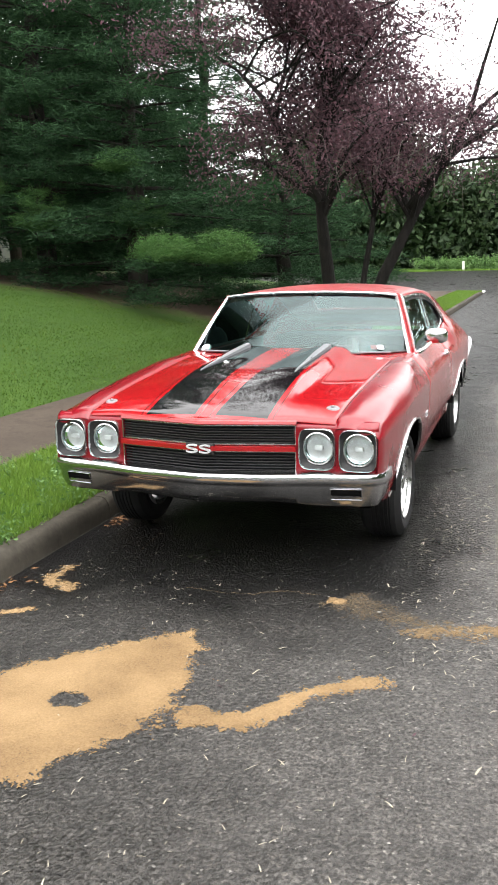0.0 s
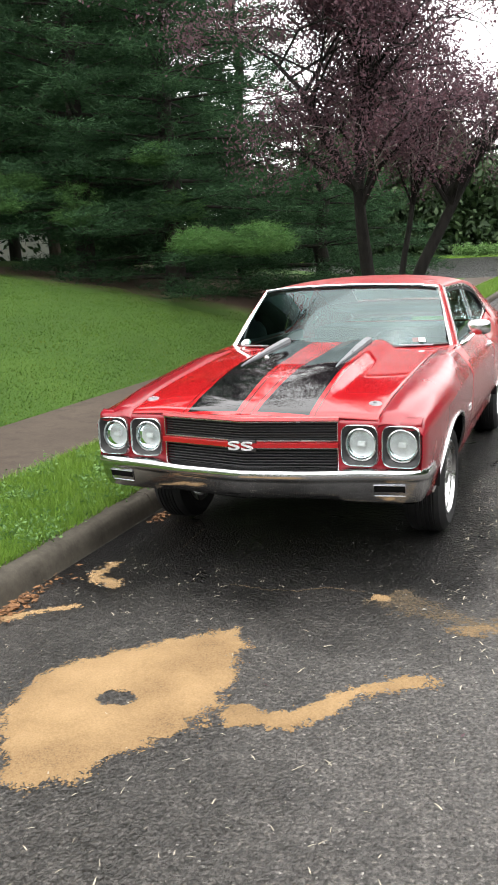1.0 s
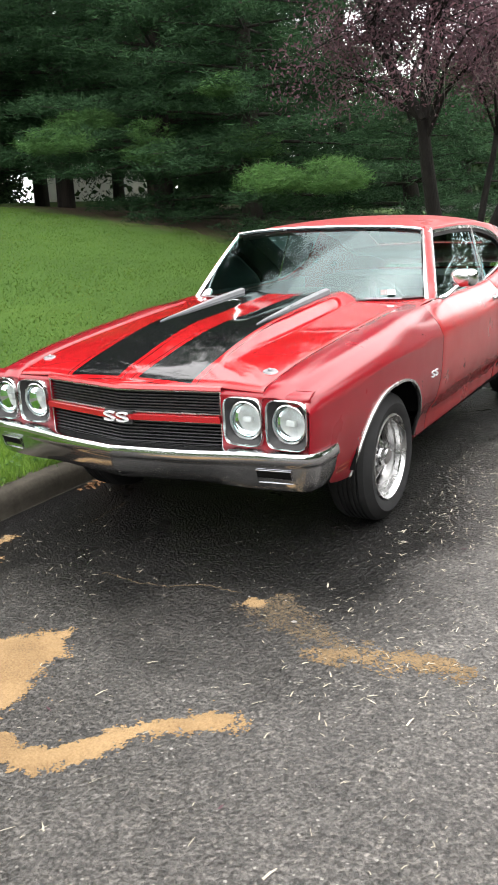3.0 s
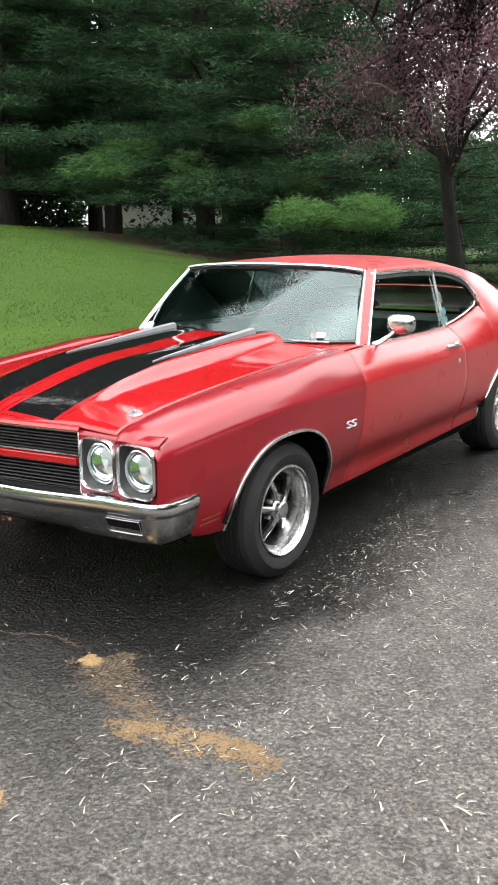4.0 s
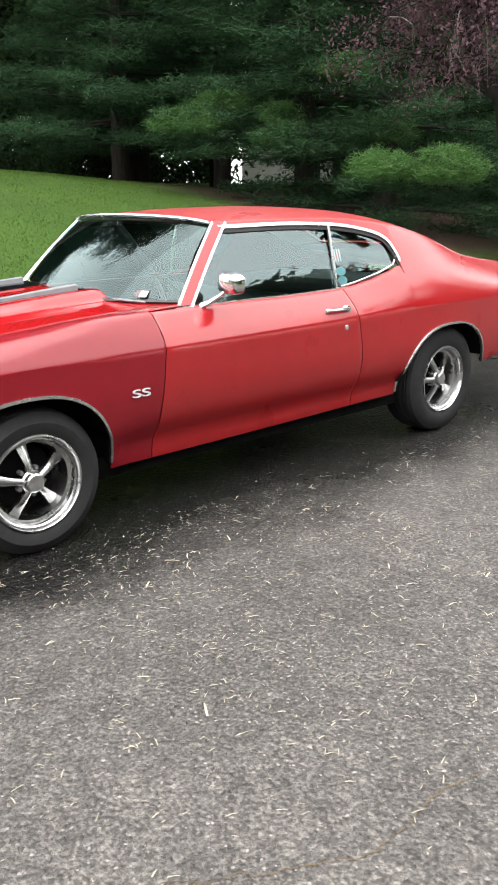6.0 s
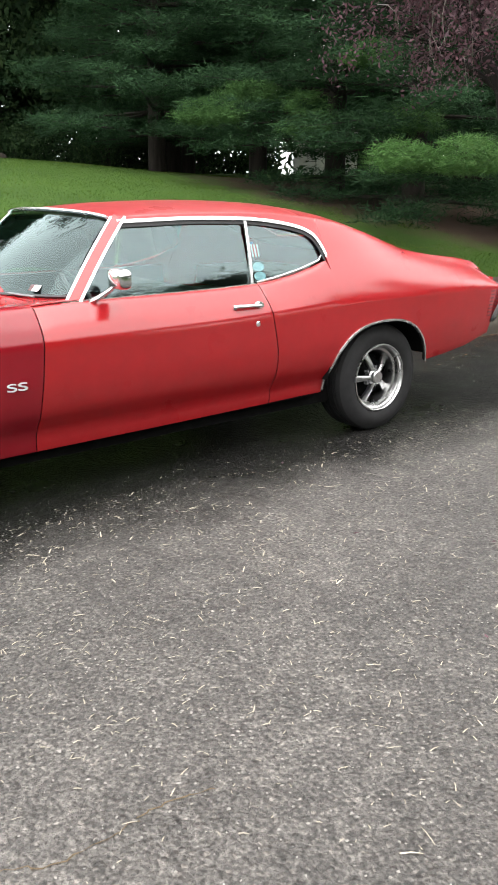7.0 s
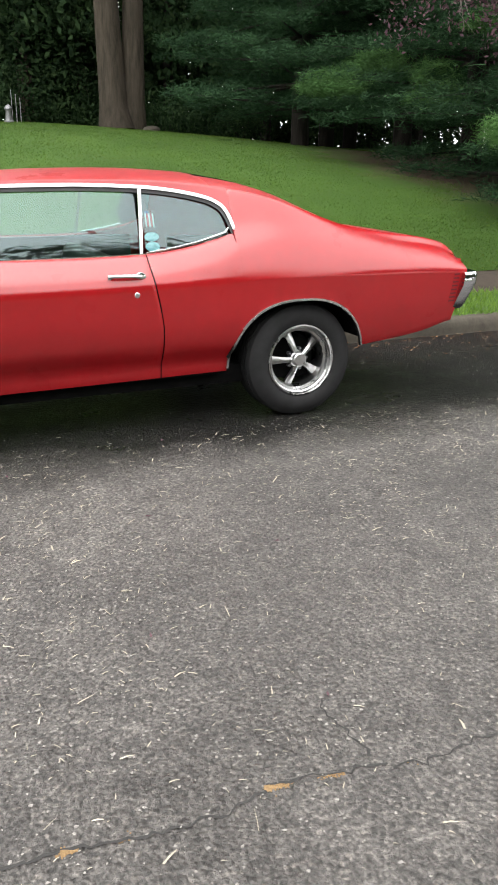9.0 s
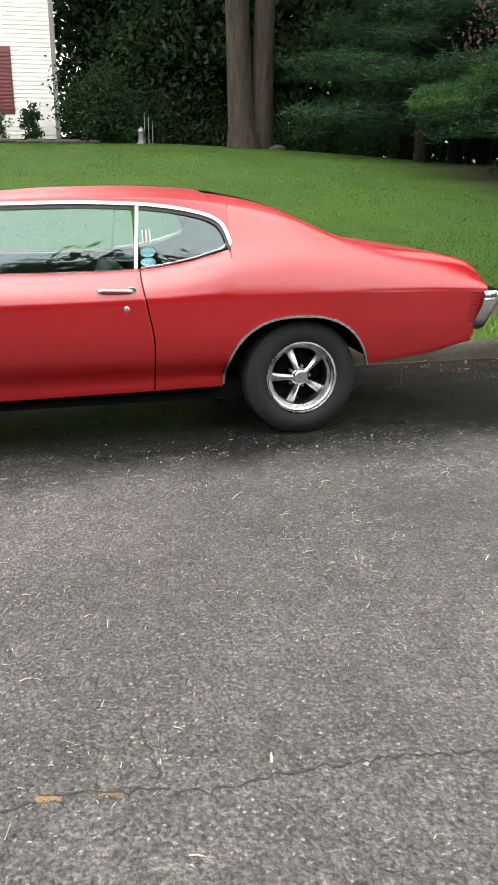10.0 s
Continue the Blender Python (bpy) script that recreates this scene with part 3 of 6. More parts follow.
def quarter_top(y):
    """From the roof rail over the sail and shoulder down to the crease, as one smooth line."""
    if y < 2.446:
        return belt_top(y)
    xk, zk, zb, zr = curve_at(XK, y), curve_at(ZK, y), curve_at(ZB, y), curve_at(ZR, y)
    xb = curve_at(XB, y)
    pts = [(sail_x(y, zr + (zb - zr) * u), zr + (zb - zr) * u) for u in (0, 0.3, 0.6, 0.85)]
    pts += [(xb + 0.22 * (xk - xb), zb - 0.13 * (zb - zk)), (xb + 0.52 * (xk - xb), zb - 0.38 * (zb - zk)), (xb + 0.82 * (xk - xb), zb - 0.70 * (zb - zk)), (xk, zk)]
    return spline(pts, 12)[:-1]


def columns(a, b, marks, fine=0.005, coarse=0.06):
    """Positions from a to b, closer together near the marks."""
    out, v = [a], a
    while v < b - 1e-6:
        d = min(abs(v - m) for m in marks) if marks else 1
        v = min(b, v + fine + (coarse - fine) * min(1, d / 0.15))
        if b - v < fine * 0.5:
            v = b
        out.append(v)
    return out


def panel(name, ys, top_of, side, shear=None, label="", front_roll=False):
    """A body side panel lofted through its sections; shear bends its upright edges."""
    rows = []
    for y in ys:
        row = []
        for x, z in section(y, top_of(y)):
            yy = y + (shear(y, z) if shear else 0)
            if front_roll:
                u = max(0.0, (-0.765 - y) / 0.075)
                x -= 0.012 * u * u if x > 0.72 else 0.0
                z -= 0.03 * u * u * float(smooth01((z - 0.70) / 0.1))
            row.append((side * x, yy, z))
        rows.append(row)
    bm = bmesh.new()
    grid(bm, rows, flip=side > 0)
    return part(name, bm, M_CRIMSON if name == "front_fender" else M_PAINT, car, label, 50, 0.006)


DOOR_A, DOOR_B = 0.655, 1.945
ARCH_MARKS = [-0.435, 0.375, 2.385, 3.235]


def door_rear(y, z):
    return 0.055 * float(smooth01((0.94 - z) / 0.35)) * float(smooth01((y - 1.5) / 0.4)) if y < DOOR_B + 0.002 else 0


def door_front(y, z):
    return -0.045 * float(smooth01((0.93 - z) / 0.6))


for side in (1, -1):
    panel("front_fender", columns(-0.84, DOOR_A - 0.004, ARCH_MARKS[:2] + [-0.84]), fender_top, side,
          lambda y, z: door_front(y, z) * float(smooth01((y - 0.40) / 0.25)), "crimson front fender, a deeper red than the door", True)
    panel("door", columns(DOOR_A + 0.001, DOOR_B - 0.004, []), belt_top, side,
          lambda y, z: door_front(y, z) * float(smooth01((1.0 - y) / 0.34)) + 0.055 * float(smooth01((0.94 - z) / 0.40)) * float(smooth01((y - 1.55) / 0.39)))
    cols = [y for y in columns(DOOR_B + 0.003, 3.975, ARCH_MARKS[2:] + [3.975]) if abs(y - 2.4455) > 0.012]
    cols = sorted(cols + [2.445, 2.447])
    panel("rear_quarter_panel", cols, quarter_top, side,
          lambda y, z: 0.055 * float(smooth01((0.94 - z) / 0.40)) * float(smooth01((2.35 - y) / 0.40)) - 0.085 * float(smooth01((0.80 - z) / 0.34)) * float(smooth01((y - 3.62) / 0.35)))

# dark inner structure: floor pan, engine bay, trunk floor, sills and wheel wells
def under(name, lo, hi, bevel=0.02):
    b = bmesh.new()
    box(b, lo, hi, bevel)
    part(name, b, M_UNDER, car)


under("floor_pan", (-0.76, 0.30, 0.21), (0.76, 2.95, 0.32))
under("front_crossmember", (-0.46, -0.22, 0.22), (0.46, 0.24, 0.34))
under("engine_bay", (-0.60, -0.66, 0.33), (0.60, 0.55, 0.74), 0.03)
under("trunk_floor", (-0.58, 2.25, 0.30), (0.58, 3.05, 0.80), 0.03)
under("spare_wheel_well", (-0.56, 3.06, 0.47), (0.56, 3.70, 0.80), 0.03)
for s in (1, -1):
    under("sill", (s * 0.70 - 0.12, 0.40, 0.285), (s * 0.70 + 0.12, 2.36, 0.40), 0.01)
    under("inner_door_shell", (s * 0.76 - 0.05, 0.46, 0.30), (s * 0.76 + 0.05, 2.3, 0.80), 0.01)
    under("front_inner_fender", (s * 0.74 - 0.08, -0.74, 0.36), (s * 0.74 + 0.08, -0.46, 0.58), 0.01)
    under("rear_inner_fender", (s * 0.72 - 0.08, 3.28, 0.50), (s * 0.72 + 0.08, 3.88, 0.78), 0.01)
    for yc in (-0.03, 2.81):
        bm = bmesh.new()
        rows = [[(s * xx, yc + 0.44 * math.cos(a), 0.31 + 0.42 * math.sin(a)) for xx in (0.50, 0.70, 0.895)] for a in [0.32 + (math.pi - 0.5) * k / 14 for k in range(15)]]
        grid(bm, rows)
        part("wheel_well", bm, M_UNDER, car)

# bright mouldings round the wheel openings
for side in (1, -1):
    for yc, half, top in ((-0.03, 0.405, 0.678), (2.81, 0.425, 0.692)):
        pts = []
        n = 48
        for k in range(n + 1):
            u = math.cos(math.pi * (1 - k / n))
            u = math.copysign(abs(u) ** 0.8, u) * 0.9995
            y = yc + u * half
            z = max(arch_z(y, yc, half, 0.30, top), curve_at(BOT, y))
            pts.append((side * (side_x(y, z) + 0.004), y, z + 0.004))
        bm = bmesh.new()
        sweep(bm, pts, [(-0.007, -0.009), (0.007, -0.009), (0.009, 0.0), (0.006, 0.010), (-0.006, 0.010), (-0.009, 0.0)], up=(side, 0, 0))
        bmesh.ops.recalc_face_normals(bm, faces=bm.faces)
        part("wheel_opening_moulding", bm, M_TRIM, car, "bright wheel opening moulding")


# ---- hood, cowl, nose ----
def nose_y(x):
    """Plan line of the front: a shallow V between the lamps."""
    a = abs(x)
    return -0.925 + 0.085 * (a / 0.48) if a < 0.48 else -0.84


def hood_z(x, y):
    zh = curve_at(ZH, max(y, -0.86))
    a = abs(x)
    z = zh + 0.016 * (1 - (a / 0.69) ** 2)
    dome = float(smooth01((0.425 - a) / 0.105)) * float(smooth01((y + 0.78) / 0.70))
    z += 0.048 * dome
    z -= 0.012 * float(smooth01((0.20 - a) / 0.12)) * float(smooth01((y + 0.45) / 0.6))
    z += 0.014 * float(smooth01((y - nose_y(x)) / 0.22)) * (1 - (a / 0.69) ** 4) * (1 - 0.5 * float(smooth01((y + 0.5) / 0.6)))
    lip = max(0.0, (nose_y(x) + 0.05 - y) / 0.05)
    return z - 0.022 * lip * lip


bm = bmesh.new()
xs = [0.664 * k / 40 for k in range(-40, 41)]
rows = []
for k in range(61):
    u = k / 60
    row = []
    for x in xs:
        ya = nose_y(x) + 0.012
        yb = 0.62 + 0.20 * (x / 0.66) ** 2
        w = 1 + 0.045 * u
        y = ya + (yb - ya) * (u**1.25)
        row.append((x * w, y, hood_z(x, y)))
    rows.append(row)
grid(bm, rows)
hood = part("hood", bm, M_HOOD, car, "red hood with two wide black stripes and a raised centre", 35, 0.008)

# silver blades on the hood's raised ridges
for side in (1, -1):
    bm = bmesh.new()
    rows = []
    for k in range(25):
        u = k / 24
        y = -0.20 + 0.79 * u
        xc = 0.284 - 0.010 * u
        w = 0.003 + 0.024 * min(1, u * 1.5)
        h = 0.006 + 0.022 * u
        zc = hood_z(xc, y)
        rows.append([(side * (xc - w), y, zc - 0.012), (side * (xc - w * 0.8), y, zc + h * 0.8), (side * xc, y, zc + h), (side * (xc + w * 0.8), y, zc + h * 0.75), (side * (xc + w), y, zc - 0.014)])
    g = grid(bm, rows)
    bm.faces.new(g[0])
    bm.faces.new(g[-1][::-1])
    bmesh.ops.recalc_face_normals(bm, faces=bm.faces)
    blade = part("hood_blade", bm, M_SILVER, hood, "silver hood vent blade")
    for k in range(2):
        bm = bmesh.new()
        y0 = 0.14 + 0.22 * k
        zc = hood_z(0.27, y0)
        box(bm, (side * 0.287 - 0.003, y0, zc + 0.006), (side * 0.287 + 0.003, y0 + 0.19, zc + 0.016), 0.001)
        part("vent_slot", bm, M_BLACK, hood, "black vent slot")
    # hood lock pin plate
    bm = bmesh.new()
    z0 = hood_z(0.615, -0.672)
    ring = bmesh.ops.create_cone(bm, cap_ends=True, segments=20, radius1=0.036, radius2=0.030, depth=0.008)["verts"]
    tip = bmesh.ops.create_uvsphere(bm, u_segments=10, v_segments=6, radius=0.010)["verts"]
    for v in ring:
        v.co = Vector((v.co.x + side * 0.615, v.co.y * 0.75 - 0.672, v.co.z + z0 + 0.003 + v.co.y * 0.16))
    for v in tip:
        v.co += Vector((side * 0.615, -0.672, z0 + 0.008))
    part("hood_pin", bm, M_DULL, hood, "steel hood lock pin")

# cowl behind the hood
bm = bmesh.new()
rows = []
for k in range(6):
    rows.append([(0.74 * j / 16, 0.50 + 0.22 * abs(j / 16) ** 2 + 0.075 * k, 0.925 + 0.006 * k - 0.03 * abs(j / 16)) for j in range(-16, 17)])
grid(bm, rows)
part("cowl", bm, M_BLACK, car, "black cowl vent panel", 40, 0.006)
for side in (1, -1):
    bm = bmesh.new()
    rows = []
    for k in range(9):
        y = 0.56 + 0.36 * k / 8
        rows.append([(side * (0.60 + 0.19 * j / 6), y + 0.0 * j, curve_at(ZH, min(y, 0.8)) + 0.003 + 0.004 * (k / 8)) for j in range(7)])
    grid(bm, rows, flip=side < 0)
    part("cowl_corner", bm, M_PAINT, car, "red cowl corner", 40, 0.006)
# wipers
for x0, x1 in ((-0.66, -0.44), (0.46, 0.66)):
    bm = bmesh.new()
    sweep(bm, [(x, 0.64 + 0.20 * x * x, 0.985 - 0.012 * abs(x)) for x in (x0, (x0 + x1) / 2, x1)], round_section(0.006, 6))
    part("wiper", bm, M_DULL, car, "wiper arm")

# nose: lamp panels, grille, bumper
for side in (1, -1):
    bm = bmesh.new()
    rows = []
    for k in range(53):
        u = k / 52
        z = 0.540 + (0.805 - 0.540) * u
        row = []
        for j in range(71):
            x = 0.466 + 0.406 * j / 70
            y = -0.838 + 0.020 * max(0, (j - 62) / 8) ** 2 + 0.045 * max(0, (u - 0.88) / 0.12) ** 2
            row.append((side * x, y, z))
        rows.append(row)
    grid(bm, rows, flip=side < 0)
    gone = []
    for f in bm.faces:
        c = f.calc_center_median()
        if any((abs((abs(c.x) - xc) / 0.088) ** 5 + abs((c.z - 0.672) / 0.098) ** 5) < 1 for xc in (0.578, 0.777)):
            gone.append(f)
    bmesh.ops.delete(bm, geom=gone, context="FACES")
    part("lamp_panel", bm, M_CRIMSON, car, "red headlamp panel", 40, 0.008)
    bm = bmesh.new()
    rows = [[(side * 0.470, -0.838 + 0.10 * k, z) for z in (0.545, 0.67, 0.800)] for k in range(3)]
    grid(bm, rows, flip=side > 0)
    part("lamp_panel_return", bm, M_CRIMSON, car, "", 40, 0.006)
    for xc in (0.578, 0.777):
        lamp = thing("headlamp", "", "")
        lamp.parent = car
        lamp.matrix_basis = pose(side * xc, -0.842, 0.672)
        # squarish rim, a dark recess and a ring round the lens
        bm = bmesh.new()
        rows, dish, ring = [], [], []
        for k in range(41):
            a = 2 * math.pi * k / 40
            c, s = math.cos(a), math.sin(a)
            sq = (abs(c) ** 5 + abs(s) ** 5) ** (-1 / 5)
            ox, oz = 0.093 * c * sq, 0.103 * s * sq
            rx, rz = 0.075 * c, 0.078 * s
            rows.append([(ox, 0.012, oz), (ox * 0.985, -0.012, oz * 0.985), (ox * 0.965, -0.017, oz * 0.965), (ox * 0.94, -0.012, oz * 0.94), (ox * 0.925, 0.004, oz * 0.925)])
            dish.append([(ox * 0.93, -0.002, oz * 0.93), ((ox * 0.88 + rx) / 2, 0.012, (oz * 0.88 + rz) / 2), (rx * 1.03, 0.022, rz * 1.03), (rx, 0.034, rz)])
            ring.append([(rx * 1.05, 0.024, rz * 1.05), (rx * 1.04, 0.012, rz * 1.04), (rx * 0.97, 0.010, rz * 0.97), (rx * 0.94, 0.022, rz * 0.94)])
        grid(bm, rows)
        bmesh.ops.remove_doubles(bm, verts=bm.verts, dist=1e-5)
        for nm, rws, mt, lb in (("bezel_dish", dish, M_RECESS, "grey recess"), ("lamp_ring", ring, M_TRIM, "")):
            b2 = bmesh.new()
            grid(b2, rws)
            bmesh.ops.remove_doubles(b2, verts=b2.verts, dist=1e-5)
            part(nm, b2, mt, lamp, lb)
        part("bezel", bm, M_TRIM, lamp, "slim bright bezel")
        bm = bmesh.new()
        lathe(bm, [(0.028, 0.073), (0.045, 0.066), (0.060, 0.050), (0.070, 0.030), (0.073, 0.0)], 28)
        for v in bm.verts:
            v.co = Vector((v.co.y, v.co.x, v.co.z))
        bmesh.ops.recalc_face_normals(bm, faces=bm.faces)
        part("reflector", bm, M_REFLECTOR, lamp, "silvered reflector")
        bm = bmesh.new()
        lathe(bm, [(0.026, 0.074), (0.016, 0.066), (0.008, 0.050), (0.003, 0.03), (0.001, 0.0)], 28)
        for v in bm.verts:
            v.co = Vector((v.co.y, v.co.x, v.co.z))
        part("lens", bm, M_LENS, lamp, "clear glass lens").visible_shadow = False
        bm = bmesh.new()
        box(bm, (-0.02, 0.028, -0.012), (0.02, 0.05, 0.012), 0.005)
        part("bulb_shield", bm, M_REFLECTOR, lamp)

bm = bmesh.new()
rows = [[(x, nose_y(x) + 0.09, z) for z in (0.52, 0.60, 0.70, 0.80)] for x in [0.475 * k / 12 for k in range(-12, 13)]]
grid(bm, rows)
grille = part("grille", bm, M_BLACK, car, "black two-tier grille")
for lo, hi in ((0.548, 0.652), (0.688, 0.783)):
    for k in range(7):
        z = lo + 0.008 + (hi - lo - 0.016) * k / 6
        bm = bmesh.new()
        sweep(bm, [(0.468 * j / 8, nose_y(0.468 * j / 8) + 0.030, z) for j in range(-8, 9)], [(-0.010, -0.0022), (0.014, -0.0022), (0.014, 0.0022), (-0.010, 0.0022)])
        bmesh.ops.recalc_face_normals(bm, faces=bm.faces)
        part("grille_bar", bm, M_BLACK, grille)
    bm = bmesh.new()
    loop = [(0.468 * j / 8, nose_y(0.468 * j / 8) + 0.006, hi) for j in range(-8, 9)] + [(0.468 * j / 8, nose_y(0.468 * j / 8) + 0.006, lo) for j in range(8, -9, -1)]
    sweep(bm, loop, round_section(0.0042, 6), up=(0, 1, 0), closed=True)
    bmesh.ops.recalc_face_normals(bm, faces=bm.faces)
    part("grille_surround", bm, M_TRIM, grille, "thin bright surround")
bm = bmesh.new()
sweep(bm, [(0.468 * j / 8, nose_y(0.468 * j / 8) + 0.012, 0.669) for j in range(-8, 9)], [(-0.016, -0.012), (0.03, -0.012), (0.03, 0.012), (-0.016, 0.012)])
bmesh.ops.recalc_face_normals(bm, faces=bm.faces)
part("grille_centre_bar", bm, M_PAINT, grille, "red centre bar")
bm = bmesh.new()
rows = [[(x, nose_y(x) + dy, z) for dy, z in ((0.10, 0.776), (0.004, 0.782), (-0.002, 0.790), (0.004, 0.802), (0.02, 0.806))] for x in [0.475 * k / 24 for k in range(-24, 25)]]
grid(bm, rows)
bmesh.ops.recalc_face_normals(bm, faces=bm.faces)
part("header_panel", bm, M_PAINT, car, "red header panel over the grille")


def letters(name, words, size, depth, material, parent, at, label, bold=0.0):
    """Raised letters in the built-in font, turned into a mesh."""
    cu = bpy.data.curves.new(name, "FONT")
    cu.body, cu.size, cu.extrude, cu.offset, cu.align_x, cu.align_y, cu.bevel_depth = words, size, depth, bold, "CENTER", "CENTER", 0.0012
    tmp = new(name + "_shape", cu)
    bpy.context.view_layer.update()
    me = bpy.data.meshes.new_from_object(tmp.evaluated_get(bpy.context.evaluated_depsgraph_get()))
    bpy.data.objects.remove(tmp)
    me.name = name
    me.materials.clear()
    me.materials.append(material)
    ob = new(name, me)
    ob.parent = parent
    ob.matrix_basis = at
    return tagged(ob, label)


letters("grille_emblem", "SS", 0.088, 0.007, M_EMBLEM, grille, pose(0, -0.945, 0.666, 90, 0, 0) @ Matrix.Diagonal((1.72, 0.70, 1, 1)), "bright SS emblem", -0.0006)
bm = bmesh.new()
box(bm, (-0.075, -0.930, 0.636), (0.075, -0.915, 0.696), 0.006)
part("emblem_plate", bm, M_BLACK, grille)

# front bumper: a shallow V in plan with wrapped ends
BUMP = [(0.0, -1.005), (0.30, -0.965), (0.48, -0.930), (0.62, -0.905), (0.78, -0.880), (0.865, -0.850), (0.905, -0.79), (0.912, -0.70), (0.908, -0.645)]


def bumper_line(n=60):
    t = [0.0]
    for a, b in zip(BUMP, BUMP[1:]):
        t.append(t[-1] + math.dist(a, b))
    half = [(curve_at(list(zip(t, [p[0] for p in BUMP])), t[-1] * k / n), curve_at(list(zip(t, [p[1] for p in BUMP])), t[-1] * k / n)) for k in range(n + 1)]
    return [(-x, y) for x, y in half[:0:-1]] + half


bm = bmesh.new()
rows = []
line = bumper_line()
for i, (x, y) in enumerate(line):
    a, b = line[max(i - 1, 0)], line[min(i + 1, len(line) - 1)]
    d = Vector((b[0] - a[0], b[1] - a[1], 0)).normalized()
    out = Vector((d.y, -d.x, 0))
    mid = max(0.0, 1 - abs(x) / 0.30)
    drop = 0.006 * mid + 0.020 * float(smooth01((abs(x) - 0.35) / 0.3))
    top = 0.556 + 0.006 * smooth01((abs(x) - 0.3) / 0.4)
    prof = [(-0.10, top - 0.004), (-0.025, top + 0.004), (-0.006, top), (0.0, top - 0.012), (0.002, top - 0.042), (-0.006, top - 0.050), (-0.010, top - 0.062), (-0.022, top - 0.110 - drop * 0.5), (-0.045, top - 0.145 - drop), (-0.075, top - 0.150 - drop), (-0.11, top - 0.140 - drop)]
    rows.append([Vector((x, y, z)) + out * o for o, z in prof])
g = grid(bm, rows)
bm.faces.new(g[0])
bm.faces.new(g[-1][::-1])
bmesh.ops.recalc_face_normals(bm, faces=bm.faces)
bumper = part("front_bumper", bm, M_BUMPER, car, "dull chrome front bumper, V-shaped in plan", 50)
for side in (1, -1):
    x0, x1 = 0.655, 0.800

    def on_bumper(u, z):
        """A point on the bumper's lower face, u from the lamp's inner to its outer end."""
        x = x0 + (x1 - x0) * u
        y = curve_at(BUMP, x)
        return Vector((side * x, y + 0.010 + 0.30 * max(0.0, 0.50 - z), z))

    bm = bmesh.new()
    grid(bm, [[on_bumper(u, z) + Vector((0, -0.004, 0)) for u in (0, 0.25, 0.5, 0.75, 1)] for z in (0.437, 0.462, 0.487)], flip=side < 0)
    part("parking_lamp", bm, M_UNDER, bumper, "dark recessed parking lamp", 40, 0.012)
    bm = bmesh.new()
    loop = [on_bumper(u, 0.434) for u in (0, 0.5, 1)] + [on_bumper(u, 0.490) for u in (1, 0.5, 0)]
    sweep(bm, [q + Vector((0, -0.007, 0)) for q in loop], round_section(0.0022, 6), up=(0, 1, 0), closed=True)
    bmesh.ops.recalc_face_normals(bm, faces=bm.faces)
    part("parking_lamp_frame", bm, M_BUMPER, bumper)
bm = bmesh.new()
box(bm, (-0.78, -0.84, 0.44), (0.78, -0.74, 0.545), 0.02)
box(bm, (-0.46, -0.89, 0.43), (0.46, -0.80, 0.545), 0.02)
part("front_valance", bm, M_UNDER, car, "black front valance")
for side in (1, -1):
    mk = None
    bm = bmesh.new()
    for k in range(2):
        z = 0.418 + 0.022 * k
        pts = [(side * (side_x(y, z) + 0.003), y, z) for y in (-0.60, -0.55, -0.48)]
        sweep(bm, pts, [(-0.003, -0.0075), (0.003, -0.0075), (0.003, 0.0075), (-0.003, 0.0075)])
    bmesh.ops.recalc_face_normals(bm, faces=bm.faces)
    part("front_marker_lamp", bm, M_SIDE_LAMP, car, "slim red-orange side marker lamp")

# ---- roof, pillars, glass ----


def roof_pt(y, u):
    """Roof and deck skin across the car, u from -1 to 1 between the rails."""
    zc, xr, zr = curve_at(ZC, y), curve_at(XR, y), curve_at(ZR, y)
    a = abs(u)
    z = zc - (zc - zr) * (0.75 * a**2.2 + 0.25 * a**8)
    bow = 0.075 * (1 - a * a) * float(smooth01((1.45 - y) / 0.35))
    return (u * xr, y - bow, z)


US = [k / 20 for k in range(-20, 21)]
bm = bmesh.new()
grid(bm, [[roof_pt(y, u) for u in US] for y in [1.16 + 1.20 * k / 24 for k in range(25)]])
part("roof", bm, M_FADED, car, "red roof panel", 40, 0.010)
BL = 0.62
bm = bmesh.new()
grid(bm, [[roof_pt(y, u * BL) for u in US] for y in [2.372 + 0.72 * k / 14 for k in range(15)]])
part("rear_window", bm, M_GLASS, car, "tinted rear window").visible_shadow = False
bm = bmesh.new()
grid(bm, [[roof_pt(y, u) for u in US] for y in [3.10 + 0.87 * k / 24 for k in range(25)]])
part("trunk_lid", bm, M_FADED, car, "red trunk lid and rear deck", 40, 0.010)

# rear quarter window outline in (y, z); the sail panel lies behind it
QWIN = [(1.955, 0.965), (2.10, 0.985), (2.26, 1.018), (2.40, 1.060), (2.425, 1.085), (2.41, 1.13), (2.37, 1.180), (2.24, 1.228), (2.10, 1.254), (1.955, 1.272)]


def rail_x(y, z):
    """Half-width of the side glass and sail panels between belt and rail."""
    zb, xb = curve_at(ZB, y), curve_at(XB, y)
    zr, xr = curve_at(ZR, y), curve_at(XR, y)
    u = max(0.0, min(1.0, (z - zb) / max(0.02, zr - zb)))
    return xb - 0.012 + (xr - xb + 0.012) * (u**1.12)


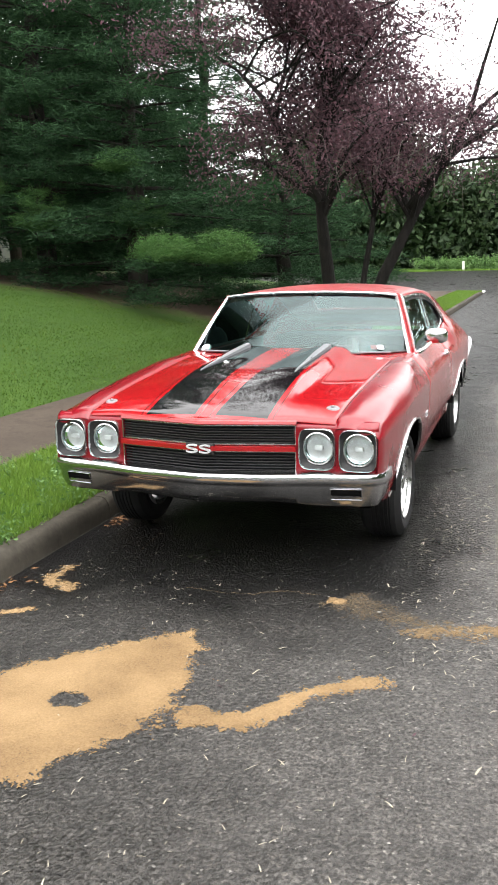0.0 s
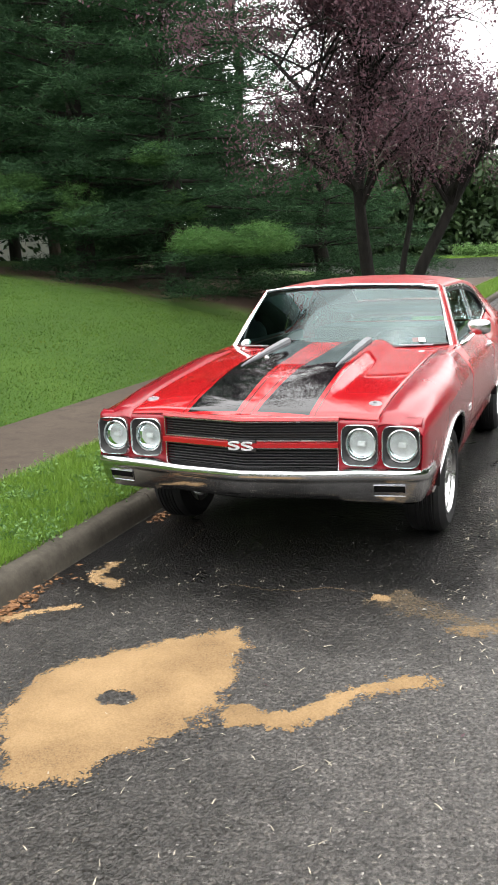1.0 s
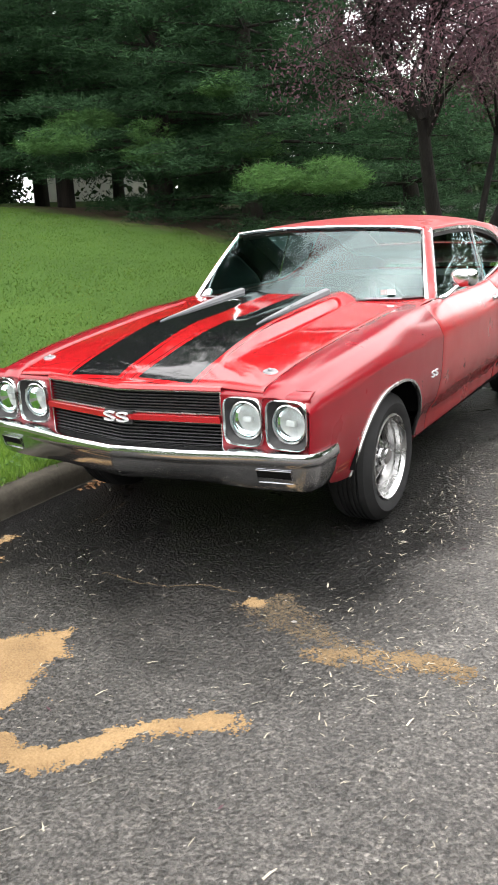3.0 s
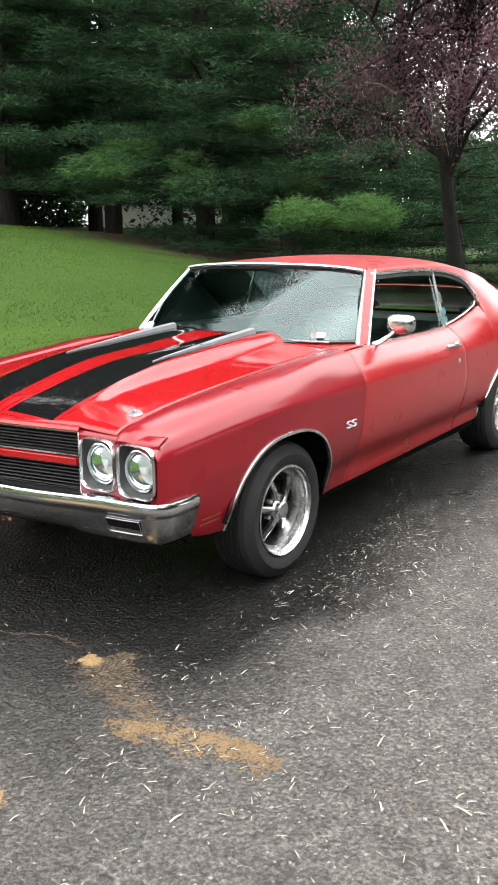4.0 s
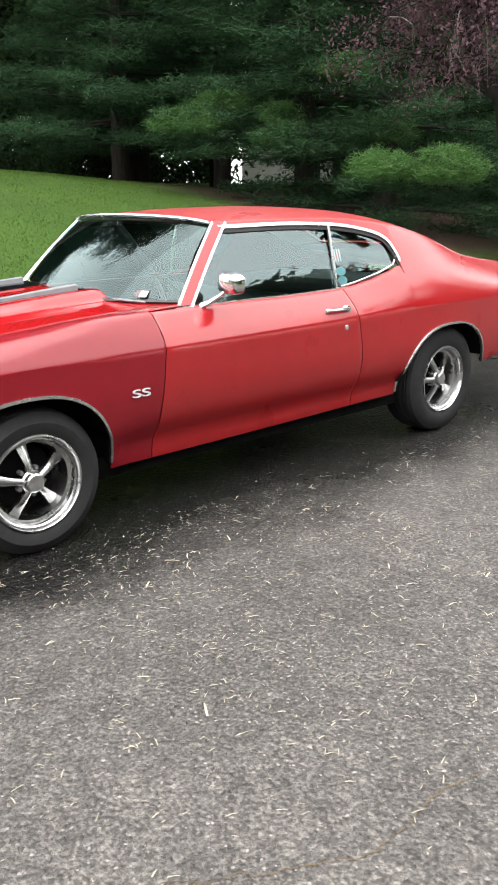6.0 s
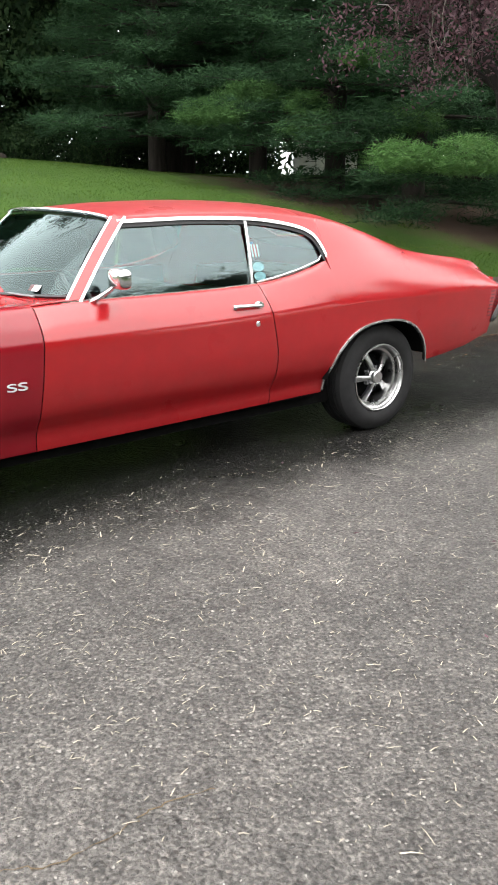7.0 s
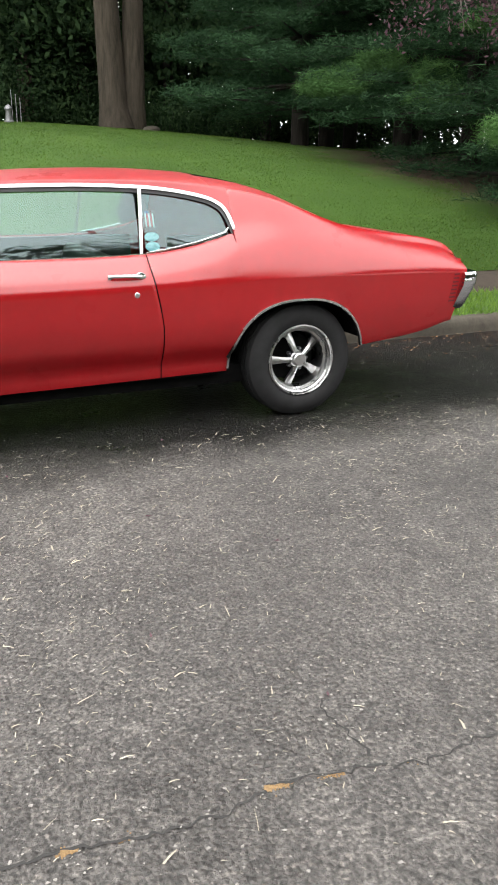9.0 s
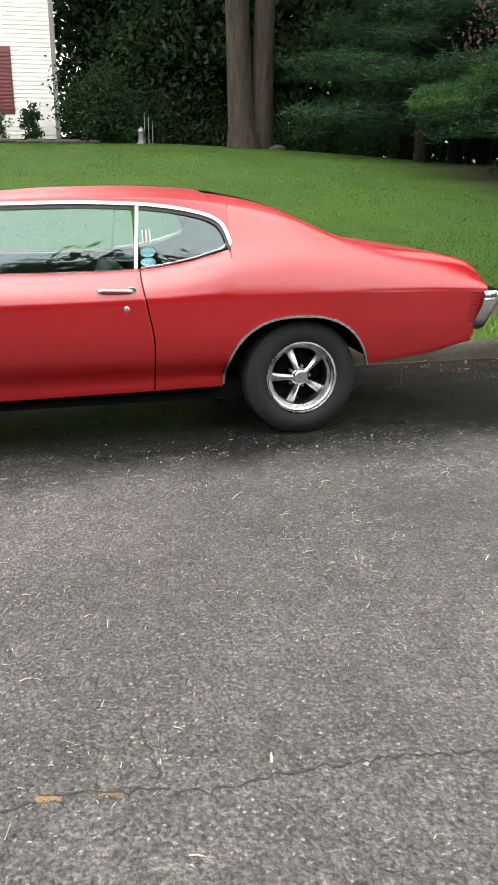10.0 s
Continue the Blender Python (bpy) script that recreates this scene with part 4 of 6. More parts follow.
for side in (1, -1):
    rows = []
    for k in range(50):
        y = 1.19 + (2.449 - 1.19) * (1 - (1 - k / 49) ** 1.6)
        zr, zt = curve_at(ZR, y), curve_at(ZT, y)
        rows.append([(side * (sail_x(y, zr + (zt - zr) * j / 6) + 0.001), y, zr + (zt - zr) * j / 6) for j in range(7)])
    bm = bmesh.new()
    grid(bm, rows, flip=side > 0)
    part("roof_side", bm, M_FADED, car, "red roof side above the windows", 40, 0.006)
    # strip beside the rear window
    bm = bmesh.new()
    grid(bm, [[roof_pt(y, side * (BL + (1 - BL) * j / 5)) for j in range(6)] for y in [2.36 + 0.75 * k / 16 for k in range(17)]], flip=side < 0)
    part("roof_pillar_top", bm, M_FADED, car, "", 40, 0.008)
    # bright moulding round the top of the side windows, with a dark seal below it
    ys = [1.19 + (2.449 - 1.19) * (1 - (1 - k / 54) ** 1.7) for k in range(55)]
    bm = bmesh.new()
    sweep(bm, [(side * (sail_x(y, curve_at(ZT, y)) + 0.004), y, curve_at(ZT, y) + 0.006) for y in ys], [(-0.011, -0.006), (0.011, -0.006), (0.009, 0.007), (-0.009, 0.007)], up=(side, 0, 0.3))
    bmesh.ops.recalc_face_normals(bm, faces=bm.faces)
    part("window_top_moulding", bm, M_TRIM, car, "bright moulding over the side windows")
    bm = bmesh.new()
    sweep(bm, [(side * (sail_x(y, curve_at(ZT, y) - 0.014) - 0.002), y - 0.008 * float(smooth01((y - 2.3) / 0.15)), curve_at(ZT, y) - 0.014) for y in ys], [(-0.010, -0.005), (0.010, -0.005), (0.010, 0.004), (-0.010, 0.004)], up=(side, 0, 0.3))
    bmesh.ops.recalc_face_normals(bm, faces=bm.faces)
    part("window_seal", bm, M_BLACK, car, "black window seal")
    # door glass
    rows = []
    for k in range(9):
        u = k / 8
        z = 0.94 + (1.300 - 0.94) * u
        ya = 0.855 + 0.315 * max(0, (z - 0.955)) / 0.355
        rows.append([(side * (rail_x(ya + (1.925 - ya) * j / 12, z) - 0.008), ya + (1.925 - ya) * j / 12, min(z, curve_at(ZR, ya + (1.925 - ya) * j / 12) - 0.012)) for j in range(13)])
    bm = bmesh.new()
    grid(bm, rows, flip=side < 0)
    part("door_window", bm, M_GLASS, car, "tinted door window, raised").visible_shadow = False
    # quarter glass
    bm = bmesh.new()
    rows = []
    for k in range(13):
        y = 1.955 + (2.44 - 1.955) * k / 12
        zt = curve_at([(1.955, 1.293), (2.10, 1.281), (2.24, 1.260), (2.37, 1.222), (2.43, 1.165), (2.45, 1.09)], y)
        zb = curve_at([(1.955, 0.955), (2.10, 0.975), (2.26, 1.008), (2.40, 1.050), (2.45, 1.075)], y)
        rows.append([(side * (rail_x(y, zb + (zt - zb) * j / 6) - 0.008), y, zb + (zt - zb) * j / 6) for j in range(7)])
    grid(bm, rows, flip=side > 0)
    qg = part("quarter_window", bm, M_GLASS, car, "small tinted rear side window")
    qg.visible_shadow = False
    # divider between the two side windows
    bm = bmesh.new()
    sweep(bm, [(side * (rail_x(1.94, z) + 0.001), 1.925 + 0.03 * (z - 0.95) / 0.34, z) for z in (0.955, 1.06, 1.17, 1.285)], [(-0.009, -0.006), (0.009, -0.006), (0.009, 0.006), (-0.009, 0.006)], up=(side, 0, 0))
    bmesh.ops.recalc_face_normals(bm, faces=bm.faces)
    part("window_divider", bm, M_TRIM, car, "bright window divider")
    # belt moulding along the sill
    bm = bmesh.new()
    pts = [(side * (curve_at(XB, y) - 0.002), y, curve_at(ZB, y) + 0.002) for y in [0.80 + 1.15 * k / 24 for k in range(25)]]
    sweep(bm, pts, [(-0.006, -0.005), (0.006, -0.005), (0.006, 0.005), (-0.006, 0.005)])
    bmesh.ops.recalc_face_normals(bm, faces=bm.faces)
    part("belt_moulding", bm, M_TRIM, car, "thin bright sill moulding")
    bm = bmesh.new()
    pts = [(side * (rail_x(y, z) + 0.002), y, z) for y, z in QWIN[:5]]
    sweep(bm, pts, round_section(0.006, 6), up=(side, 0, 0))
    bmesh.ops.recalc_face_normals(bm, faces=bm.faces)
    part("quarter_sill_moulding", bm, M_TRIM, car)
    # windscreen pillar: red centre with bright edges
    foot, head = Vector((side * 0.772, 0.845, 0.950)), Vector((side * 0.622, 1.185, 1.322))
    for name, off, w, mat, lab in (("windshield_pillar", 0.022, 0.026, M_PAINT, "red windshield pillar"), ("windshield_moulding", -0.010, 0.009, M_TRIM, "bright windshield moulding"), ("door_frame_moulding", 0.055, 0.007, M_TRIM, "bright door frame moulding")):
        bm = bmesh.new()
        d = (head - foot).normalized()
        acr = Vector((side * 0.42, 0.91, 0)).normalized()
        pts = []
        for k in range(9):
            u = k / 8
            p = foot + (head - foot) * u + Vector((0, 0, 1)) * 0.012 * math.sin(math.pi * u)
            pts.append(p + acr * off)
        sweep(bm, pts, [(-w, -0.012), (w, -0.012), (w * 0.9, 0.008), (-w * 0.9, 0.008)], up=(side * 0.9, -0.42, 0.2))
        bmesh.ops.recalc_face_normals(bm, faces=bm.faces)
        part(name, bm, mat, car, lab)


def screen_pt(u, v):
    """Windshield skin: u across from -1 to 1, v from the cowl up to the roof."""
    a = abs(u)
    base = Vector((0.745 * u, 0.575 + 0.285 * a**2.4, 0.945))
    t = roof_pt(1.165, u * 0.985)
    top = Vector((t[0], t[1] + 0.0, t[2] - 0.004))
    p = base + (top - base) * v
    return p + Vector((0, -0.02, 0.012)) * math.sin(math.pi * v)


bm = bmesh.new()
grid(bm, [[screen_pt(u, v / 12) for u in US] for v in range(13)])
ws = part("windshield", bm, M_WINDSHIELD, car, "raked windshield reflecting the sky and trees")
ws.visible_shadow = False
bm = bmesh.new()
sweep(bm, [screen_pt(u, 0.985) + Vector((0, -0.006, 0.010)) for u in US], [(-0.006, -0.008), (0.006, -0.008), (0.005, 0.008), (-0.005, 0.008)], up=(0, -0.8, 0.6))
bmesh.ops.recalc_face_normals(bm, faces=bm.faces)
part("windshield_top_moulding", bm, M_TRIM, car, "bright windshield header moulding")
bm = bmesh.new()
sweep(bm, [screen_pt(u, 0.05) + Vector((0, -0.006, 0.004)) for u in US], [(-0.008, -0.010), (0.008, -0.010), (0.006, 0.010), (-0.006, 0.010)], up=(0, -0.8, 0.6))
bmesh.ops.recalc_face_normals(bm, faces=bm.faces)
part("windshield_lower_moulding", bm, M_BLACK, car, "dark lower windshield moulding")

# ---- tail ----
bm = bmesh.new()
rows = []
for k in range(9):
    z = 0.50 + 0.37 * k / 8
    rows.append([(0.83 * j / 10, 3.975 - 0.02 * abs(j / 10) ** 3 - 0.09 * float(smooth01((0.80 - z) / 0.34)), z) for j in range(-10, 11)])
grid(bm, rows)
bmesh.ops.recalc_face_normals(bm, faces=bm.faces)
part("tail_panel", bm, M_PAINT, car, "red tail panel", 40, 0.006)
RB = [(0.0, 4.105), (0.45, 4.098), (0.74, 4.084), (0.862, 4.060), (0.902, 4.012), (0.906, 3.940)]
bm = bmesh.new()
half = [(curve_at([(i / 5, p[0]) for i, p in enumerate(RB)], k / 20), curve_at([(i / 5, p[1]) for i, p in enumerate(RB)], k / 20)) for k in range(21)]
line = [(-x, y) for x, y in half[:0:-1]] + half
rows = []
for i, (x, y) in enumerate(line):
    a, b = line[max(i - 1, 0)], line[min(i + 1, len(line) - 1)]
    d = Vector((b[0] - a[0], b[1] - a[1], 0)).normalized()
    out = Vector((-d.y, d.x, 0))
    rows.append([Vector((x, y - 0.045 * float(smooth01((0.78 - z) / 0.2)) * float(smooth01((abs(x) - 0.7) / 0.15)), z)) + out * o for o, z in ((-0.07, 0.785), (-0.006, 0.795), (0.004, 0.78), (0.006, 0.72), (-0.012, 0.64), (-0.034, 0.580), (-0.055, 0.565), (-0.09, 0.565))])
g = grid(bm, rows)
bm.faces.new(g[0])
bm.faces.new(g[-1][::-1])
bmesh.ops.recalc_face_normals(bm, faces=bm.faces)
part("rear_bumper", bm, M_BUMPER, car, "chrome rear bumper wrapping the corners", 50)
bm = bmesh.new()
box(bm, (-0.80, 3.80, 0.515), (0.80, 3.95, 0.575), 0.02)
part("rear_valance", bm, M_UNDER, car, "dark rear valance")


def unshear(y, z):
    """Section of the quarter panel whose swept edge lies at y."""
    f = y
    for _ in range(12):
        f = y + 0.085 * float(smooth01((0.80 - z) / 0.34)) * float(smooth01((f - 3.62) / 0.35))
    return f


for side in (1, -1):
    for k in range(8):
        z = 0.622 + 0.023 * k
        y = 3.872 + 0.004 * k
        bm = bmesh.new()
        flat = [unshear(yy, z) for yy in (y - 0.022, y, y + 0.022)]
        sweep(bm, [(side * (side_x(min(f, 3.97), z) + 0.005), yy, z) for f, yy in zip(flat, (y - 0.022, y, y + 0.022))], [(-0.003, -0.0045), (0.003, -0.0045), (0.003, 0.0045), (-0.003, 0.0045)])
        bmesh.ops.recalc_face_normals(bm, faces=bm.faces)
        part("marker_louvre", bm, M_LOUVRE, car, "narrow dark red side marker slot")

# ---- small fittings on the sides ----
for side in (1, -1):
    # door handle: bar, button and mounts
    handle = thing("door_handle", "", "")
    handle.parent = car
    hx = curve_at(XB, 1.82) + 0.098
    handle.matrix_basis = pose(side * hx, 1.82, 0.862)
    bm = bmesh.new()
    sweep(bm, [(side * 0.012, -0.105, 0.004), (side * 0.026, -0.08, 0.006), (side * 0.028, 0.0, 0.004), (side * 0.024, 0.062, 0.0)], round_section(0.0095, 8))
    bmesh.ops.recalc_face_normals(bm, faces=bm.faces)
    part("grip", bm, M_CHROME, handle, "chrome grip")
    bm = bmesh.new()
    lathe(bm, [(-0.02, 0.024), (0.006, 0.024), (0.014, 0.020), (0.016, 0.010), (0.022, 0.009), (0.022, 0.0)], 18)
    for v in bm.verts:
        v.co = Vector((v.co.x * side, v.co.y * 1.3 + 0.065, v.co.z - 0.004))
    bmesh.ops.recalc_face_normals(bm, faces=bm.faces)
    part("push_button", bm, M_CHROME, handle, "chrome push button")
    bm = bmesh.new()
    box(bm, (side * 0.006 - 0.012, -0.112, -0.010), (side * 0.006 + 0.012, -0.092, 0.012), 0.004)
    part("mount", bm, M_CHROME, handle)
    bm = bmesh.new()
    lathe(bm, [(-0.01, 0.015), (0.006, 0.015), (0.009, 0.011), (0.008, 0.0)], 18)
    part("door_lock", bm, M_TRIM, car, "round bright key lock", at=pose(side * (side_x(1.855, 0.768)), 1.855, 0.768) @ Matrix.Diagonal((side, 1, 1, 1)))
    # mirror, on the driver's door alone
    if side > 0:
        mirror = thing("door_mirror", "", "")
        mirror.parent = car
        mirror.matrix_basis = pose(side * 0.80, 0.99, 0.952)
        bm = bmesh.new()
        taper_tube(bm, [(0, -0.045, 0), (side * 0.03, -0.02, 0.014), (side * 0.065, 0.025, 0.05), (side * 0.085, 0.045, 0.075)], [0.016, 0.013, 0.010, 0.009], 8)
        part("arm", bm, M_CHROME, mirror, "curved chrome arm")
        bm = bmesh.new()
        rows = []
        for s_, y in ((0.55, -0.032), (0.86, -0.024), (0.98, -0.006), (1.0, 0.014), (0.95, 0.024)):
            row = []
            for k in range(24):
                a = 2 * math.pi * k / 24
                c, s = math.cos(a), math.sin(a)
                sq = (abs(c) ** 3.6 + abs(s) ** 3.6) ** (-1 / 3.6)
                row.append((side * (0.105 + 0.078 * s_ * c * sq), 0.055 + y, 0.105 + 0.050 * s_ * s * sq))
            rows.append(row)
        g = grid(bm, rows, closed=True)
        bm.faces.new(g[0])
        bm.faces.new(g[-1])
        bmesh.ops.recalc_face_normals(bm, faces=bm.faces)
        part("mirror_head", bm, M_CHROME, mirror, "chrome rectangular mirror head", 50)
        bm = bmesh.new()
        box(bm, (side * 0.105 - 0.062, 0.0795, 0.067), (side * 0.105 + 0.062, 0.0825, 0.143), 0.001)
        part("mirror_glass", bm, M_CHROME, mirror, "mirror glass")
    letters("fender_emblem", "SS", 0.082, 0.004, M_EMBLEM, car, pose(side * (side_x(0.505, 0.617) + 0.006), 0.505, 0.622, 90, 0, 90 * side) @ Matrix.Diagonal((1.35, 0.62, 1, 1)), "bright SS fender emblem", -0.0004)
    for k in range(3):
        bm = bmesh.new()
        box(bm, (side * (side_x(0.505, 0.57) + 0.003) - 0.003, 0.470 + 0.026 * k, 0.580), (side * (side_x(0.505, 0.57) + 0.003) + 0.003, 0.490 + 0.026 * k, 0.594), 0.001)
        part("emblem_numeral", bm, M_DULL, car, "small grey numeral below the emblem")

# stickers
def flat_disc(rx, rz, n=24):
    bm = bmesh.new()
    lathe(bm, [(0.0015, 0.0), (0.0015, 1.0), (0.0, 1.0)], n)
    for v in bm.verts:
        v.co = Vector((v.co.x, v.co.y * rx, v.co.z * rz))
    bmesh.ops.recalc_face_normals(bm, faces=bm.faces)
    return bm


for side in (1,):
    for z, mat in ((1.045, M_PALEBLUE), (0.995, M_PALEBLUE)):
        p = (rail_x(1.99, z) - 0.014, 1.998, z)
        lean = math.degrees(math.atan2(rail_x(1.99, z - 0.02) - rail_x(1.99, z + 0.02), 0.04))
        part("round_sticker", flat_disc(0.040, 0.025), mat, qg if side < 0 else car, "round pale blue sticker", at=pose(*p, 0, -lean, 0))
    for k in range(5):
        bm = bmesh.new()
        z = 1.13
        lean = math.degrees(math.atan2(rail_x(1.99, z - 0.02) - rail_x(1.99, z + 0.02), 0.04))
        box(bm, (0, -0.004, -0.035), (0.002, 0.004, 0.035), 0.0005)
        part("flag_sticker_stripe", bm, (M_PAPER, M_REDPAPER, M_PAPER, M_REDPAPER, M_PAPER)[k], car, "striped flag sticker", at=pose(rail_x(1.99, z) - 0.014, 1.976 + 0.010 * k, z, 0, -lean, 0))
    bm = bmesh.new()
    box(bm, (0, -0.022, 0), (0.002, 0.0, 0.025), 0.0005)
    part("flag_sticker_canton", bm, M_BLUEPAPER, car, "", at=pose(rail_x(1.985, 1.165) - 0.010, 1.994, 1.152, 0, -lean, 0))
p = screen_pt(0.80, 0.14)
for dx, mat, nm in ((0.0, M_PAPER, "inspection_sticker"), (-0.042, M_REDPAPER, "inspection_sticker_edge")):
    bm = bmesh.new()
    box(bm, (-0.02, -0.001, -0.02), (0.02, 0.001, 0.02), 0.0005)
    part(nm, bm, mat, car, "small windshield sticker", at=pose(p.x + dx, p.y - 0.012, p.z, -52, 0, 25))
p = screen_pt(-0.90, 0.10)
part("club_sticker", flat_disc(0.035, 0.035), M_PAPER, car, "round white windshield sticker", at=pose(p.x, p.y - 0.012, p.z, 0, 0, -90) @ pose(0, 0, 0, 0, -48, 0))

# ---- interior ----
bm = bmesh.new()
grid(bm, [[(lambda p: (p[0] * 0.985, p[1], p[2] - 0.022))(roof_pt(y, u)) for u in US] for y in [1.19 + 1.16 * k / 20 for k in range(21)]])
part("headliner", bm, M_VINYL, car, "dark headliner under the roof", 60)
for side in (1, -1):
    bm = bmesh.new()
    rows = []
    for k in range(30):
        y = 1.20 + 1.235 * k / 29
        zr, zt = curve_at(ZR, y), curve_at(ZT, y)
        rows.append([(side * (sail_x(y, zr + (zt - zr) * j / 4) - 0.022), y, zr + (zt - 0.018 - zr) * j / 4) for j in range(5)])
    grid(bm, rows, flip=side < 0)
    part("roof_side_lining", bm, M_VINYL, car, "", 60)
bm = bmesh.new()
rows = [[(0.74 * j / 12, y + 0.16 * abs(j / 12) ** 2, z) for j in range(-12, 13)] for y, z in ((0.60, 0.90), (0.72, 0.925), (0.86, 0.925), (0.92, 0.90), (0.94, 0.84), (0.92, 0.66))]
grid(bm, rows)
part("dashboard", bm, M_VINYL, car, "black dashboard", 40, 0.01)


def seat(name, y0, w, back_h, lean, label):
    ob = thing(name, label, "")
    ob.parent = car
    ob.matrix_basis = pose(0, y0, 0)
    bm = bmesh.new()
    box(bm, (-w, 0, 0.34), (w, 0.52, 0.52), 0.05, 3)
    part("cushion", bm, M_VINYL, ob)
    bm = bmesh.new()
    box(bm, (-w, -0.07, 0.0), (w, 0.08, back_h), 0.05, 3)
    part("backrest", bm, M_VINYL, ob, at=pose(0, 0.55, 0.46, -lean, 0, 0))
    return ob


seat("front_bench_seat", 1.22, 0.64, 0.46, 14, "black vinyl front bench seat")
seat("rear_bench_seat", 2.08, 0.60, 0.40, 20, "black vinyl rear bench seat")
wheel_ob = thing("steering_wheel", "", "")
wheel_ob.parent = car
wheel_ob.matrix_basis = pose(0.36, 1.10, 0.88, -66, 0, 0)
bm = bmesh.new()
sweep(bm, [(0.19 * math.cos(2 * math.pi * k / 32), 0.19 * math.sin(2 * math.pi * k / 32), 0) for k in range(32)], round_section(0.012, 8), closed=True)
bmesh.ops.recalc_face_normals(bm, faces=bm.faces)
part("wheel_rim", bm, M_VINYL, wheel_ob)
bm = bmesh.new()
for a in (0, 180, 270):
    box(bm, (0.0, -0.018, -0.008), (0.185, 0.018, 0.004), 0.004, 2, pose(0, 0, -0.01, 0, 0, a))
part("wheel_spokes", bm, M_DULL, wheel_ob)
bm = bmesh.new()
taper_tube(bm, [(0, 0, 0.0), (0, 0, -0.12), (0, 0, -0.30)], [0.045, 0.03, 0.03], 12)
part("column", bm, M_VINYL, wheel_ob)
bm = bmesh.new()
for s in (1, -1):
    box(bm, (s * 0.745 - 0.02, 0.75, 0.40), (s * 0.745 + 0.02, 2.3, 0.945), 0.01)
box(bm, (-0.70, 2.55, 0.80), (0.70, 3.10, 0.93), 0.02)
part("door_trim", bm, M_VINYL, car, "black interior trim")


# ---- wheels ----
def wheel(radius, width, lip):
    w = thing("wheel", "", "")
    half = width / 2
    bm = bmesh.new()
    sw = half + 0.012
    prof = [(-half + 0.01, lip - 0.006), (-sw + 0.004, lip + 0.02), (-sw, (radius + lip) / 2), (-sw + 0.014, radius - 0.030), (-half + 0.016, radius - 0.010), (-half + 0.040, radius - 0.001)]
    tread = []
    n = 5
    for k in range(n):
        a = -half + 0.045 + (width - 0.09) * k / n
        b = -half + 0.045 + (width - 0.09) * (k + 1) / n
        tread += [(a + 0.004, radius), (b - 0.008, radius), (b - 0.006, radius - 0.008), (b + 0.002, radius - 0.008)]
    back = [(-s, r) for s, r in prof[::-1]]
    lathe(bm, prof + tread + back, 72)
    part("tyre", bm, M_TYRE, w, "black tyre", 30)
    bm = bmesh.new()
    o = half + 0.002
    lathe(bm, [(o - 0.012, lip + 0.004), (o, lip + 0.001), (o + 0.002, lip - 0.006), (o - 0.006, lip - 0.012), (o - 0.018, lip - 0.015), (o - 0.024, lip - 0.022), (o - 0.045, lip - 0.026), (o - 0.050, lip - 0.040), (o - 0.075, lip - 0.046), (o - 0.10, lip - 0.050), (-half, lip - 0.03), (-half, lip)], 64)
    part("rim", bm, M_WHEEL, w, "polished stepped rim", 30)
    # five tapered ribbed spokes
    hubx = o - 0.050
    for k in range(5):
        bm = bmesh.new()
        rows = []
        for r, wd, xx, th in ((0.030, 0.014, hubx + 0.014, 0.024), (0.060, 0.015, hubx + 0.008, 0.024), (0.095, 0.018, hubx - 0.004, 0.024), (0.130, 0.023, hubx - 0.022, 0.022), (lip - 0.040, 0.028, hubx - 0.036, 0.018)):
            rows.append([(xx - th, -wd, r), (xx - 0.004, -wd * 0.92, r), (xx + 0.004, -wd * 0.2, r), (xx + 0.004, wd * 0.2, r), (xx - 0.004, wd * 0.92, r), (xx - th, wd, r)])
        g = grid(bm, rows)
        bm.faces.new(g[0])
        bm.faces.new(g[-1][::-1])
        bmesh.ops.recalc_face_normals(bm, faces=bm.faces)
        bmesh.ops.transform(bm, matrix=pose(0, 0, 0, 72 * k, 0, 0), verts=bm.verts)
        part("spoke", bm, M_WHEEL, w)
        bm = bmesh.new()
        lathe(bm, [(hubx - 0.03, 0.011), (hubx - 0.008, 0.011), (hubx - 0.002, 0.008), (hubx - 0.002, 0.0)], 6)
        bmesh.ops.transform(bm, matrix=pose(0, 0, 0, 72 * k + 36, 0, 0) @ pose(0, 0, 0.060), verts=bm.verts)
        part("lug_nut", bm, M_DULL, w)
    bm = bmesh.new()
    lathe(bm, [(hubx - 0.03, 0.052), (hubx + 0.004, 0.050), (hubx + 0.012, 0.043), (hubx + 0.030, 0.041), (hubx + 0.036, 0.034), (hubx + 0.037, 0.0)], 28)
    part("hub_cap", bm, M_WHEEL, w, "round hub cap", 30)
    bm = bmesh.new()
    lathe(bm, [(hubx - 0.075, 0.0), (hubx - 0.072, 0.125), (hubx - 0.085, 0.140), (hubx - 0.12, 0.140)], 40)
    part("brake_drum", bm, M_UNDER, w, "dark brake drum")
    return w


for y, radius, width, track, spin in ((0.0, 0.313, 0.205, 0.775, 8), (2.84, 0.334, 0.235, 0.757, 20)):
    for side in (1, -1):
        w = wheel(radius, width, 0.208)
        w.parent = car
        drop = 0.0 if side > 0 else -0.026
        w.matrix_basis = pose(side * track, y, radius + drop - 0.002) @ (pose(0, 0, 0, 0, 0, 0) if side > 0 else pose(0, 0, 0, 0, 0, 180)) @ pose(0, 0, 0, spin, 0, 0)


